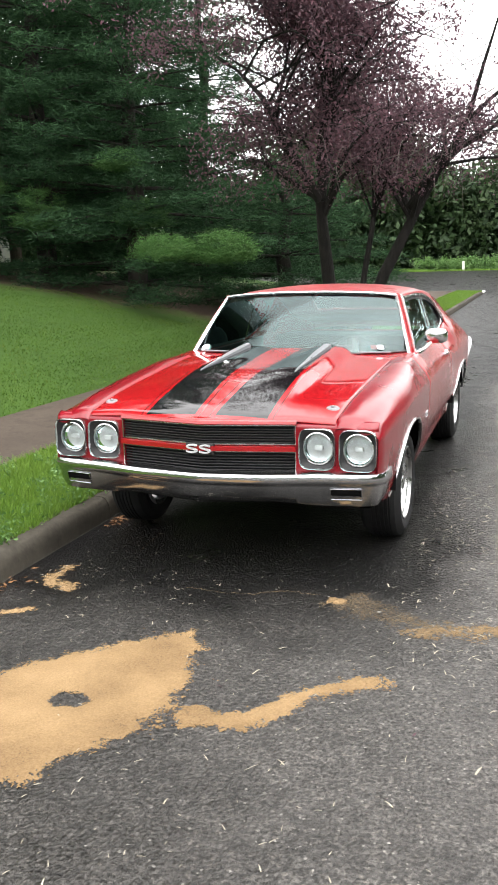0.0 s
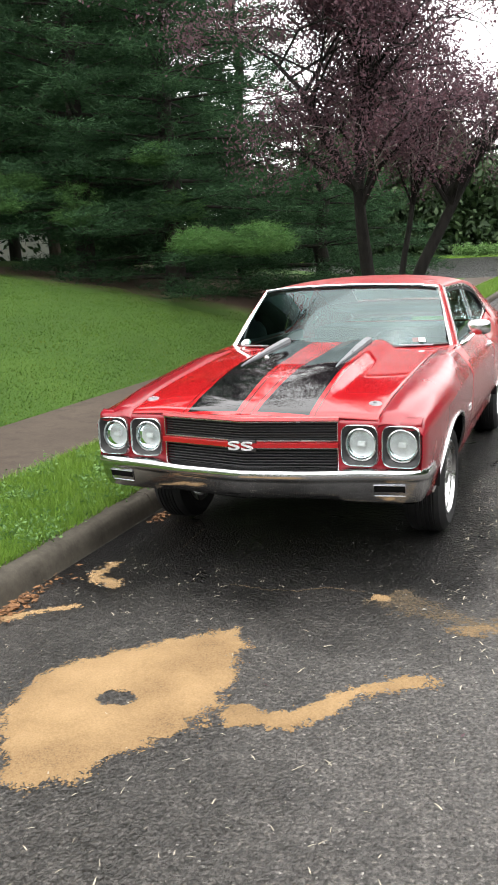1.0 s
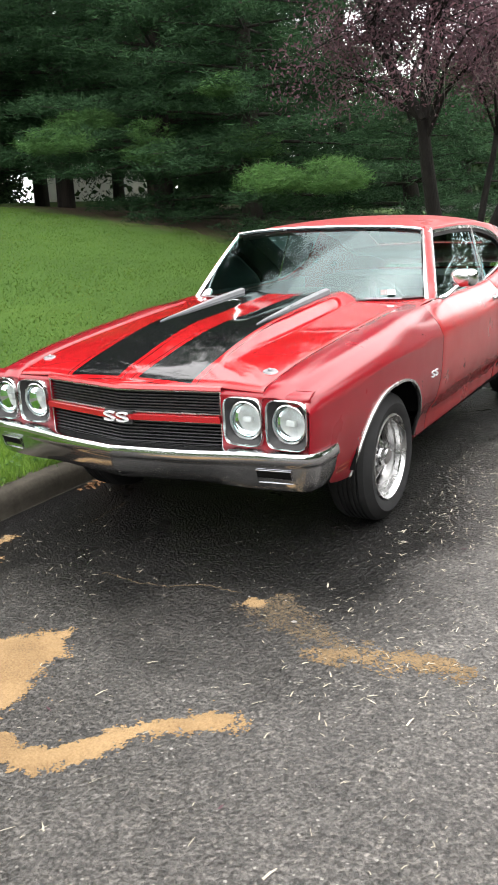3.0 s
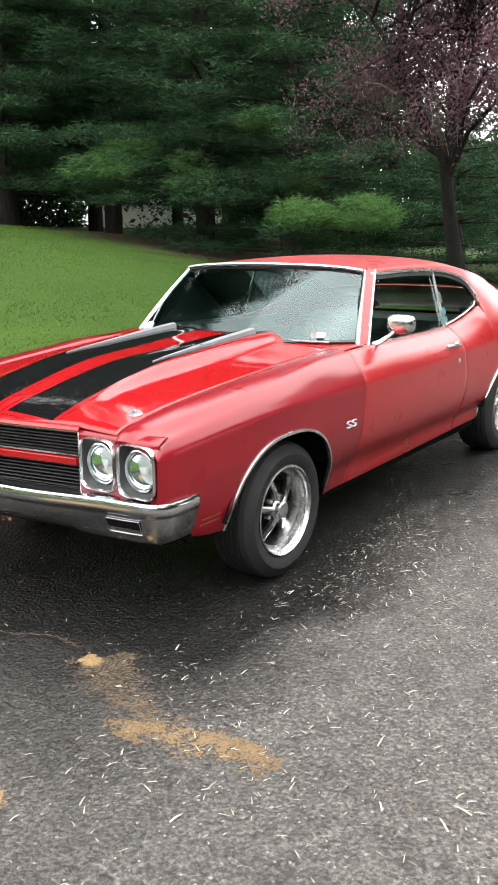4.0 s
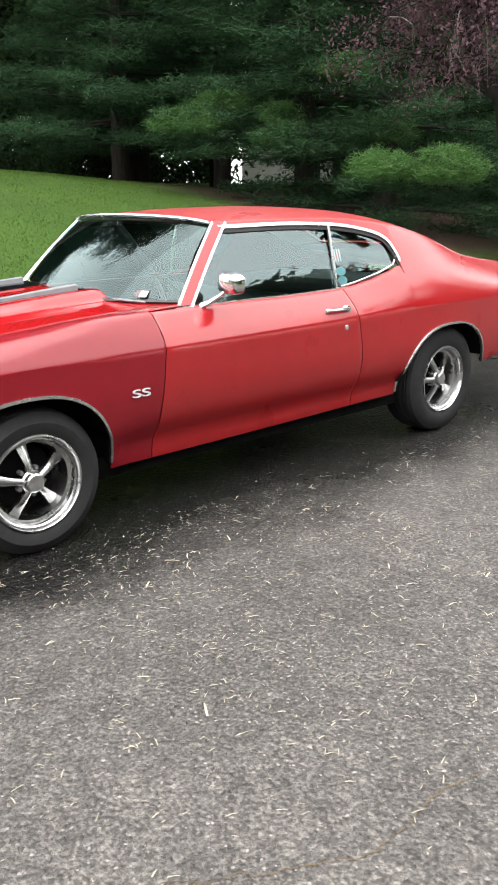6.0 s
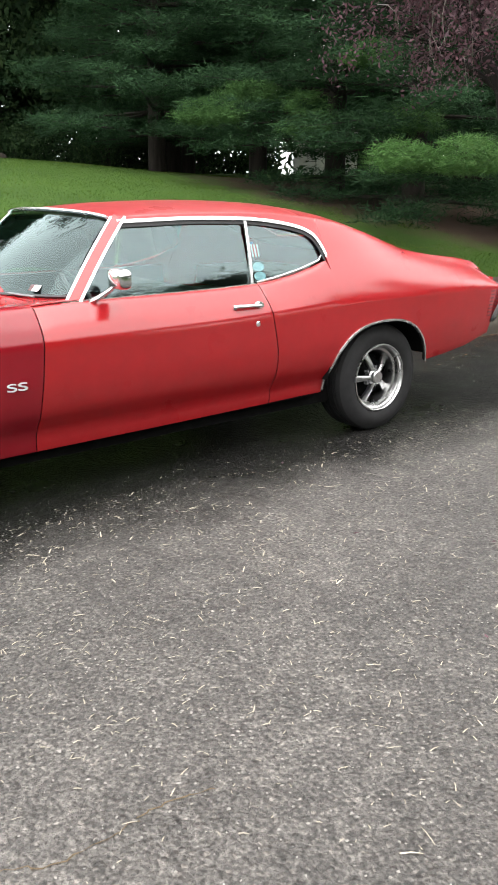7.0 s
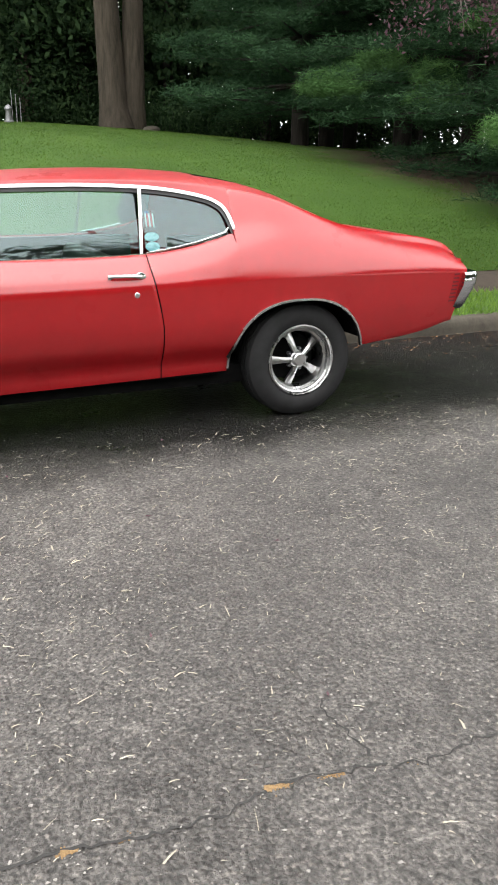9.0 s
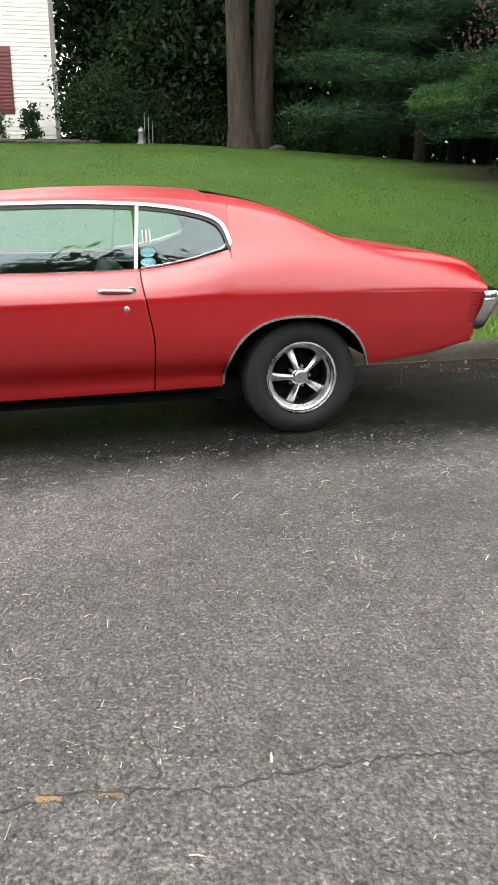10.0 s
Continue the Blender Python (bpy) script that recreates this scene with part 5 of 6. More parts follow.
# ---- trees and woods ----
def tuft_cloud(rng, centres, size, per, length, width, droop=0.0, flat=1.0):
    """Needle tufts: thin triangles fanning out of each centre."""
    n = len(centres) * per
    c = np.repeat(centres, per, axis=0) + rng.normal(0, size, (n, 3)) * np.array([1, 1, 0.5 * flat])
    d = rng.normal(0, 1, (n, 3))
    d[:, 2] = d[:, 2] * 0.55 * flat + 0.15 - droop
    d /= np.linalg.norm(d, axis=1)[:, None]
    s = np.cross(d, rng.normal(0, 1, (n, 3)))
    s /= np.linalg.norm(s, axis=1)[:, None] + 1e-9
    ln = length * rng.uniform(0.6, 1.25, (n, 1))
    w = width * rng.uniform(0.7, 1.3, (n, 1))
    v = np.stack([c - s * w, c + s * w, c + d * ln], axis=1).reshape(-1, 3)
    return v, np.arange(n * 3).reshape(-1, 3)


def leaf_cloud(rng, centres, spread, per, size):
    """Small leaves: kite-shaped quads at random turns."""
    n = len(centres) * per
    c = np.repeat(centres, per, axis=0) + rng.normal(0, spread, (n, 3))
    a = rng.normal(0, 1, (n, 3))
    a /= np.linalg.norm(a, axis=1)[:, None]
    b = np.cross(a, rng.normal(0, 1, (n, 3)))
    b /= np.linalg.norm(b, axis=1)[:, None] + 1e-9
    s = size * rng.uniform(0.6, 1.3, (n, 1))
    v = np.stack([c - a * s, c + b * s * 0.45 - a * s * 0.1, c + a * s, c - b * s * 0.45 - a * s * 0.1], axis=1).reshape(-1, 3)
    return v, np.arange(n * 4).reshape(-1, 4)


def pine(x, y, height, reach, seed, label, pads=None, low=0.8, tufts=23, material=None):
    """A pine: straight trunk, whorls of nearly level limbs, pads of needles along them."""
    rng = np.random.default_rng(seed)
    z0 = ground_z(x, y)
    tree = thing("pine_tree", label, "tree", pose(x, y, z0 - 0.05), "pines behind the lawn")
    bm = bmesh.new()
    taper_tube(bm, [(0.02 * k * (k % 3 - 1), 0.015 * k, height * k / 8) for k in range(9)], [0.20 * (1 - k / 9) + 0.02 for k in range(9)], 10)
    z, cs = low, []
    while z < height - 0.3:
        u = (z - low) / (height - low)
        m = 5 if u < 0.7 else 4
        a0 = rng.uniform(0, 6.28)
        for k in range(m):
            a = a0 + 2 * math.pi * k / m + rng.uniform(-0.3, 0.3)
            ln = reach * (1 - u) ** 0.7 * rng.uniform(0.65, 1.1) + 0.25
            rise = rng.uniform(0.02, 0.22) - 0.10 * (1 - u)
            p = [Vector((math.cos(a) * ln * s, math.sin(a) * ln * s, z + rise * ln * s - 0.08 * ln * s * s + 0.10 * ln * max(0, s - 0.6))) for s in (0, 0.35, 0.7, 1.0)]
            taper_tube(bm, p, [0.035 * (1 - u) + 0.012, 0.026 * (1 - u) + 0.009, 0.012, 0.004], 5)
            for s in np.linspace(0.35, 1.0, max(4, int(ln * 6))):
                i = min(2, int(s * 3 - 1e-6))
                q = p[i].lerp(p[i + 1], s * 3 - i)
                wide = (0.10 + 0.16 * math.sin(math.pi * min(1, s * 0.85))) * min(1.6, ln * 0.55)
                for _ in range(3):
                    cs.append((q.x + rng.normal(0, wide), q.y + rng.normal(0, wide), q.z + rng.normal(0.04, 0.045)))
        z += rng.uniform(0.32, 0.5)
    part("trunk", bm, M_BARK_PINE, tree, "dark rough trunk with level limbs")
    v, f = tuft_cloud(rng, np.array(cs), 0.10, tufts, 0.17, 0.0088)
    raw_mesh("crown", v, f, material or M_PINE, tree, False)
    return tree


def pine_pads(x, y, z, pads, seed, parent):
    """Bright outer pads of needles at the ends of low limbs."""
    rng = np.random.default_rng(seed)
    for cx, cy, cz, rx, ry, rz, n in pads:
        c = rng.normal(0, 1, (n, 3))
        c /= np.linalg.norm(c, axis=1)[:, None]
        c *= rng.uniform(0.3, 1, (n, 1)) ** 0.5 * np.array([rx, ry, rz * 1.5])
        c[:, 2] = np.where(c[:, 2] < -0.3 * rz, c[:, 2] * 0.4, c[:, 2])
        v, f = tuft_cloud(rng, c + np.array([cx - x, cy - y, cz - z]), 0.07, 34, 0.14, 0.0055, -0.10)
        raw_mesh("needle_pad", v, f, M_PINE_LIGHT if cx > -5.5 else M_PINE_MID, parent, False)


PINES = [(-6.4, 11.2, 9.5, 3.0), (-8.6, 11.3, 11, 3.2), (-3.9, 13.4, 4.0, 2.2), (-12.0, 12.0, 12, 3.2), (-9.2, 16.0, 12, 3.4), (-7.6, 18.0, 9, 3.0),
         (-13.6, 10.2, 12, 3.2), (-15.3, 14.6, 13, 3.3), (-16.5, 12.5, 13, 3.4), (-4.6, 19.5, 3.6, 2.2)]
for k, (x, y, h, r) in enumerate(PINES):
    t = pine(x, y, h, r, 100 + k, "dark green pine with level drooping limbs beside the lawn", low={1: 1.2, 3: 1.3, 7: 1.3}.get(k, 0.35 if k < 6 else 0.9))
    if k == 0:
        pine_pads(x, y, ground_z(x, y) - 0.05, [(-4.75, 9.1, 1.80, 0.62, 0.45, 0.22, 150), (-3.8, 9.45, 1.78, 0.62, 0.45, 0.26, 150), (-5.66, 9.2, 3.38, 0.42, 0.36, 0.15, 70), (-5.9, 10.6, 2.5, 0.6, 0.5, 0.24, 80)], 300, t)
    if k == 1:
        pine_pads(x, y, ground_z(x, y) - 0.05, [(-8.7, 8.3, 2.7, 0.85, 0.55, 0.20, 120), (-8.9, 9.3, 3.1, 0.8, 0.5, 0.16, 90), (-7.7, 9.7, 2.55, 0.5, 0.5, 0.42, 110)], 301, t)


def broad_tree(name, x, y, seed, label, boles, crown, material, bark_m, leaf=0.05, per=26, spread=0.16, group="", limbs=9, extra=(), keep=None):
    """A leafy tree: one or more leaning boles, forking limbs, a ragged crown of small leaves.
    boles: (lean x, lean y, height, radius); crown: (centre x, y, z, reach x, y, z)."""
    rng = np.random.default_rng(seed)
    z0 = ground_z(x, y)
    tree = thing(name, label, "tree", pose(x, y, z0 - 0.05), group)
    bm = bmesh.new()
    cs = []
    cx, cy, cz, rx, ry, rz = crown
    for lx, ly, h, r in boles:
        base = Vector((0.12 * np.sign(lx) if len(boles) > 1 else 0, 0, 0))
        pts = [base + Vector((lx * u * (0.6 + 0.4 * u), ly * u, h * u)) + Vector((0.05 * math.sin(5 * u + seed), 0.05 * math.cos(4 * u), 0)) for u in (0, 0.15, 0.35, 0.55, 0.78, 1.0)]
        taper_tube(bm, pts, [r * 1.25, r, r * 0.9, r * 0.82, r * 0.72, r * 0.6], 12)
        mains = []
        for k in range(limbs):
            u = rng.uniform(0.80, 1.0)
            i = min(4, next(j for j, w in enumerate((0.15, 0.35, 0.55, 0.78, 1.0)) if u <= w + 1e-9))
            start = pts[i].lerp(pts[i + 1], 0.5) if u < 0.95 else pts[5]
            if k >= 6 and len(mains) == 3:
                m = mains[k % 3]
                w = rng.uniform(0.6, 2.8)
                start = m[int(w)].lerp(m[int(w) + 1], w % 1)
            th = rng.uniform(0, 6.28)
            rr = math.sqrt(rng.uniform(0.15, 1.0))
            if k < len(extra):
                rr = 0
            end = Vector((cx + rx * rr * math.cos(th), cy + ry * rr * math.sin(th), cz + rz * rng.uniform(-0.75, 0.9)))
            if k < len(extra):
                end = Vector(extra[k])
            ln = (end - start).length
            mid = start.lerp(end, 0.45) + Vector((rng.normal(0, 0.10 * ln), rng.normal(0, 0.10 * ln), 0.15 * ln))
            low = start.lerp(mid, 0.5) + Vector((rng.normal(0, 0.05 * ln), rng.normal(0, 0.05 * ln), 0.06 * ln))
            q = [start, low, mid, mid.lerp(end, 0.5) + Vector((rng.normal(0, 0.18), rng.normal(0, 0.18), rng.normal(0.05, 0.1))), end]
            if k < 3:
                mains.append(q)
            k0 = 0.62 if k < 3 else 0.34 if k < 6 else 0.19
            taper_tube(bm, q, [r * k0, r * k0 * 0.8, r * k0 * 0.55, r * k0 * 0.3, 0.006], 7)
            for _ in range(24):
                s = rng.uniform(0.22, 1.0)
                j = min(3, int(s * 4))
                p = q[j].lerp(q[j + 1], s * 4 - j)
                e = p + Vector((rng.normal(0, 0.55), rng.normal(0, 0.55), rng.normal(0.1, 0.35)))
                if keep is not None and noise.noise((e.x * 0.8, e.y * 0.8, e.z * 1.1)) < (0.01 if e.z < 4.5 else -0.22) and rng.uniform() < 0.93:
                    continue
                if keep is not None and not keep(x + e.x, z0 + e.z) and rng.uniform() < 0.85:
                    continue
                taper_tube(bm, [p, p.lerp(e, 0.5) + Vector((0, 0, 0.05)), e], [0.008, 0.005, 0.002], 4)
                for w in (0.35, 0.6, 0.8, 1.0):
                    cs.append(tuple(p.lerp(e, w)))
    part("trunk", bm, bark_m, tree, "forking trunk and limbs")
    cs = np.array(cs)
    v, f = leaf_cloud(rng, cs, spread, per, leaf)
    raw_mesh("crown", v, f, material, tree, False)
    return tree


def plum_outline(x, z):
    """The crowns stay low over the street and high over the lawn."""
    return z < 4.15 + 3.2 * float(smooth01((-0.4 - x) / 1.0)) and z > 2.55


plum = broad_tree("plum_tree", -1.22, 7.7, 21, "purple-leaved plum tree with a dark forked trunk on the verge", [(-0.20, -0.80, 2.35, 0.115)],
                  (-0.55, -0.3, 4.6, 2.6, 2.7, 2.0), M_PLUM, M_BARK_PLUM, 0.028, 36, 0.13, "plum trees on the verge", 36,
                  ((-1.9, -0.3, 4.5), (-0.5, -0.3, 5.6), (0.8, -0.3, 4.9), (0.7, -2.7, 3.1), (1.3, -2.1, 3.1), (-1.3, -1.3, 3.0)), plum_outline)
# bare drooping twigs below the crown on the street side
rng = np.random.default_rng(23)
for k in range(20):
    bm = bmesh.new()
    p = Vector((rng.uniform(-0.6, 1.9), rng.uniform(-3.1, -1.4), rng.uniform(2.7, 3.1)))
    d = Vector((rng.normal(0.1, 0.22), rng.normal(-0.12, 0.22), 0))
    drop = rng.uniform(0.25, 0.65)
    pts = [p, p + d * 0.5 + Vector((0, 0, -0.05)), p + d * 0.9 + Vector((0, 0, -drop * 0.45)), p + d * 0.8 + Vector((rng.normal(0, 0.06), rng.normal(0, 0.06), -drop))]
    taper_tube(bm, pts, [0.004, 0.003, 0.0022, 0.0014], 4)
    if k % 2:
        q = pts[2]
        taper_tube(bm, [q, q + Vector((rng.normal(0, 0.1), rng.normal(0, 0.1), -0.12)), q + Vector((rng.normal(0, 0.14), rng.normal(0, 0.14), -0.25))], [0.003, 0.0022, 0.0014], 4)
    part("twig", bm, M_TWIG, plum, "bare grey drooping twig")
leaner = broad_tree("plum_tree", -1.38, 8.9, 22, "purple-leaved plum tree leaning towards the street", [(0.85, 0.4, 2.4, 0.115), (0.12, 0.5, 2.5, 0.06)],
                    (1.0, 0.4, 3.6, 2.1, 2.1, 1.2), M_PLUM, M_BARK_PLUM, 0.027, 26, 0.14, "plum trees on the verge", 11, (), plum_outline)
bm = bmesh.new()
taper_tube(bm, [(0.85, 0.4, 2.35), (1.4, 0.2, 3.0), (1.75, 0.1, 3.6), (1.95, 0.05, 4.3), (2.2, 0.0, 5.1)], [0.085, 0.065, 0.045, 0.03, 0.012], 8)
taper_tube(bm, [(1.72, 0.1, 3.55), (2.2, 0.1, 3.95), (2.9, 0.2, 4.25)], [0.04, 0.028, 0.01], 6)
taper_tube(bm, [(1.45, 0.2, 3.1), (2.0, 0.1, 3.35), (2.5, 0.0, 3.75), (3.1, 0.0, 3.85)], [0.045, 0.034, 0.026, 0.012], 6)
taper_tube(bm, [(1.35, 0.2, 2.95), (2.0, 0.2, 3.02), (2.9, 0.2, 2.98)], [0.03, 0.022, 0.01], 6)
part("bare_limb", bm, M_BARK_PLUM, leaner, "bare dark limb reaching over the street")
tree = thing("shade_tree", "large tree with two pale trunks at the lawn edge", "tree", pose(-18.2, 7.1, ground_z(-18.2, 7.1) - 0.05))
rng = np.random.default_rng(31)
bm = bmesh.new()
taper_tube(bm, [(0.1, -0.08, 0), (0.05, -0.14, 0.6), (-0.05, -0.19, 2.5), (-0.1, -0.25, 5.0), (-0.2, -0.38, 9.0)], [0.52, 0.38, 0.33, 0.30, 0.23], 14)
taper_tube(bm, [(0.0, 0.35, 0), (0.0, 0.41, 0.6), (0.0, 0.47, 2.5), (0.0, 0.56, 5.0), (0.0, 0.75, 9.0)], [0.42, 0.33, 0.28, 0.25, 0.2], 14)
part("trunk", bm, M_BARK_PALE, tree, "pair of pale grey-brown trunks")
bm = bmesh.new()
cs = []
for k in range(46):
    th, el = rng.uniform(0, 6.28), rng.uniform(-0.5, 1.0)
    rr = rng.uniform(0.5, 1.0)
    end = Vector((3.6 + 6.4 * rr * math.cos(th) * math.cos(el), -1.5 + 6.4 * rr * math.sin(th) * math.cos(el), 15.0 + 7.0 * rr * math.sin(el)))
    start = Vector((-0.1, -0.3 if k % 2 else 0.7, rng.uniform(8.0, 9.0)))
    mid = start.lerp(end, 0.5) + Vector((rng.normal(0, 0.5), rng.normal(0, 0.5), 1.2))
    taper_tube(bm, [start, start.lerp(mid, 0.5) + Vector((0, 0, 0.4)), mid, end], [0.16, 0.11, 0.07, 0.015], 6)
    for _ in range(26):
        q = mid.lerp(end, rng.uniform(-0.2, 1.05)) + Vector(rng.normal(0, 0.9, 3))
        if q.z > 7.2:
            cs.append(tuple(q))
part("limbs", bm, M_BARK_PALE, tree, "long limbs high over the lawn")
raw_mesh("crown", *leaf_cloud(rng, np.array(cs), 0.40, 34, 0.16), M_LEAF, tree, False)

# further trunks and a deep dark wood behind the lawn
WOODS = [(-23.2, 5.6, 0.22), (-24, 10.5, 0.18), (-20.5, 12.5, 0.16), (-26, 8.0, 0.2), (-19.5, 15.0, 0.2), (-23, 18, 0.2), (-15, 19.5, 0.18), (-18.5, 22, 0.2), (-14, 24, 0.2), (-27, 13, 0.22)]
for k, (x, y, r) in enumerate(WOODS):
    rng = np.random.default_rng(400 + k)
    t = thing("woodland_tree", "tall slim tree in the shaded woods", "tree", pose(x, y, ground_z(x, y) - 0.1), "trees of the woods")
    bm = bmesh.new()
    taper_tube(bm, [(0.03 * s * (k % 3 - 1), 0.02 * s * (k % 5 - 2), 1.5 * s) for s in range(9)], [r * (1.15 - 0.09 * s) for s in range(9)], 10)
    part("trunk", bm, M_BARK_PINE if k % 3 else M_BARK_PALE, t, "slim straight trunk")
    wide = 0.8 if k == 0 else 1.9
    cs = rng.normal(0, 1, (460, 3)) * np.array([wide, wide, 3.6]) + np.array([0, 0, 9.5])
    cs = cs[cs[:, 2] > 2.5]
    cs = np.concatenate([cs, rng.normal(0, 1, (160, 3)) * np.array([wide, wide, 0.8]) + np.array([0, 0, 3.0])])
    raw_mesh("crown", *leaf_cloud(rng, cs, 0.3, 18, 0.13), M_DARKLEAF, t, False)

rng = np.random.default_rng(77)
cs = []
for k in range(15000):
    a = rng.uniform(0, 1)
    # a band of undergrowth and crowns along the back of the wood
    px, py = -34 + 10 * rng.uniform(), -14 + 62 * a
    if py > 24:
        px = -34 + 26 * rng.uniform()
    if (py < 5.6 and px > -29.9) or px > 1.58 - 0.52 * (py + 4.65) or (py > 10 and abs(px - 4.0 + py * 1.155) < 2.0):
        continue
    cs.append((px, py, ground_z(px, py) + 13 * rng.uniform() ** 0.9))
for k in range(2600):
    px, py = -37 + 6.5 * rng.uniform(), 3.4 + 6 * rng.uniform()
    cs.append((px, py, ground_z(px, py) + 13 * rng.uniform()))
v, f = leaf_cloud(rng, np.array(cs), 0.5, 13, 0.20)
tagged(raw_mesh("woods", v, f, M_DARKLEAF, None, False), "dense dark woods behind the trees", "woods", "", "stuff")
cs = []
for k in range(2500):
    px, py = -21 - 3.5 * rng.uniform(), -6 + 30 * rng.uniform()
    if px > -22 and 1 < py < 4:
        continue
    if py < 3.4 or abs(px - 4.0 + py * 1.155) < 2.0:
        continue
    cs.append((px, py, ground_z(px, py) + 1.5 * rng.uniform() ** 1.6))
v, f = leaf_cloud(rng, np.array(cs), 0.2, 16, 0.08)
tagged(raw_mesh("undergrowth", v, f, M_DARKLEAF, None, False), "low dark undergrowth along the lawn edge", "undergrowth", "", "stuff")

# woods and hedge beyond the cross street
cs = []
for k in range(9000):
    px, py = (-26 + 34 * rng.uniform() if k < 5600 else -45 + 100 * rng.uniform()), 58 + 12 * rng.uniform()
    cs.append((px, py, ground_z(px, py) + (9 + 3 * math.sin(px * 0.35)) * rng.uniform() ** 0.9))
v, f = leaf_cloud(rng, np.array(cs), 0.7, 16, 0.29)
tagged(raw_mesh("far_woods", v, f, M_LEAF, None, False), "green woods beyond the cross street", "woods", "", "stuff")
for k in range(6):
    x = -5.6 + 0.95 * k
    t = thing("hedge_bush", "low light green bush beyond the cross street", "bush", pose(x, 50.9, ground_z(x, 50.9) - 0.05), "bushes along the far verge")
    c = rng.normal(0, 1, (90, 3)) * np.array([0.42, 0.4, 0.17]) + np.array([0, 0, 0.36])
    bm = bmesh.new()
    for j in range(5):
        taper_tube(bm, [(0, 0, 0), (0.2 * math.cos(j * 1.3), 0.2 * math.sin(j * 1.3), 0.4), (0.4 * math.cos(j * 1.3), 0.4 * math.sin(j * 1.3), 0.7)], [0.02, 0.015, 0.006], 5)
    part("stems", bm, M_BARK_PINE, t)
    raw_mesh("crown", *leaf_cloud(rng, c, 0.12, 26, 0.07), M_HEDGE, t, False)
post = thing("marker_post", "white post beside the hedge across the street", "post", pose(-3.28, 49.6, ground_z(-3.28, 49.6)))
bm = bmesh.new()
box(bm, (-0.07, -0.07, -0.1), (0.07, 0.07, 0.50), 0.015)
part("post_shaft", bm, M_SIDING, post)
bm = bmesh.new()
box(bm, (-0.09, -0.09, 0.50), (0.09, 0.09, 0.56), 0.02)
part("post_cap", bm, M_SIDING, post)

# an unseen belt of woods across the street and behind, added to block low sky light and darken reflections
cs = []
for k in range(9000):
    a = rng.uniform()
    px, py = (17 + 9 * rng.uniform(), -45 + 78 * a) if a < 0.72 else (-32 + 60 * rng.uniform(), -42 + 9 * rng.uniform())
    if px < 10 and py > -30:
        continue
    cs.append((px, py, ground_z(px, py) + (8 + 2.5 * math.sin(px * 0.4 + py * 0.3)) * rng.uniform() ** 0.9))
v, f = leaf_cloud(rng, np.array(cs), 0.7, 9, 0.36)
tagged(raw_mesh("street_woods", v, f, M_LEAF, None, False), "leafy woods across the street and behind, unseen, blocking low sky light", "woods", "", "stuff")

# trees across the street, seen only as reflections in paint and glass
for k, (x, y) in enumerate([(16, -16), (20, -4), (17, 9), (24, 22), (9, -30), (-8, -32)]):
    rng = np.random.default_rng(500 + k)
    t = thing("street_tree", "green leafy tree on the other side of the street", "tree", pose(x, y, ground_z(x, y) - 0.1), "trees across the street")
    bm = bmesh.new()
    taper_tube(bm, [(0, 0, 0), (0.1, 0, 1.5), (0.1, 0.1, 3.5), (0, 0, 6)], [0.28, 0.22, 0.18, 0.1], 10)
    part("trunk", bm, M_BARK_PINE, t)
    cs = rng.normal(0, 1, (420, 3)) * np.array([1.7, 1.7, 1.7]) + np.array([0, 0, 5.5])
    raw_mesh("crown", *leaf_cloud(rng, cs, 0.25, 22, 0.10), M_LEAF, t, False)


for k, (x, y) in enumerate([(11, 29), (13, 23), (16, 21), (17, 16), (14, 33), (21, 26), (23, 20), (18, 33)]):
    broad_tree("street_tree", x, y, 560 + k, "green leafy tree on the other side of the street", [(0.2, 0.1, 3.6, 0.2)], (0, 0, 8.6, 3.6, 3.6, 5.2) if y > 22 and x < 20 else (0, 0, 6.0, 3.4, 3.4, 3.4), M_LEAF, M_BARK_PINE, 0.22, 9, 0.3, "trees across the street", 18)


# ---- house at the top of the lawn ----
HX, HY = -21.3, 2.2
hz = ground_z(HX, HY)
house = thing("house", "white-sided house with dark red shutters at the top of the lawn", "house", pose(HX, HY, hz - 0.2))
bm = bmesh.new()
box(bm, (-8, -11, 0), (-0.02, -0.02, 6.2))
part("wall_core", bm, M_SIDING, house)
for k in range(52):
    z = 0.30 + 0.112 * k
    bm = bmesh.new()
    # lapped boards: thicker at the lower edge
    rows = [[(0.022, y, z), (0.024, y, z + 0.006), (0.004, y, z + 0.122), (-0.02, y, z + 0.122)] for y in (-11, -0.06)]
    grid(bm, rows)
    rows = [[(x, 0.002, z), (x, 0.004, z + 0.006), (x, -0.016, z + 0.122), (x, -0.03, z + 0.122)] for x in (-8, -0.06)]
    grid(bm, rows, flip=True)
    bmesh.ops.recalc_face_normals(bm, faces=bm.faces)
    part("siding_board", bm, M_SIDING, house)
bm = bmesh.new()
box(bm, (-0.10, -0.10, 0.2), (0.035, 0.035, 6.2), 0.006)
part("corner_board", bm, M_STONE, house, "grey corner board")
bm = bmesh.new()
box(bm, (-8.05, -11.05, -0.4), (0.03, 0.03, 0.30))
part("foundation", bm, M_KERB, house, "grey foundation")
bm = bmesh.new()
rows = [[(0.5, y, 6.1), (-4.0, y, 8.6), (-8.5, y, 6.1)] for y in (-11.4, 0.4)]
grid(bm, rows)
part("roof", bm, M_ROOF, house, "grey shingle roof", 20, 0.12)
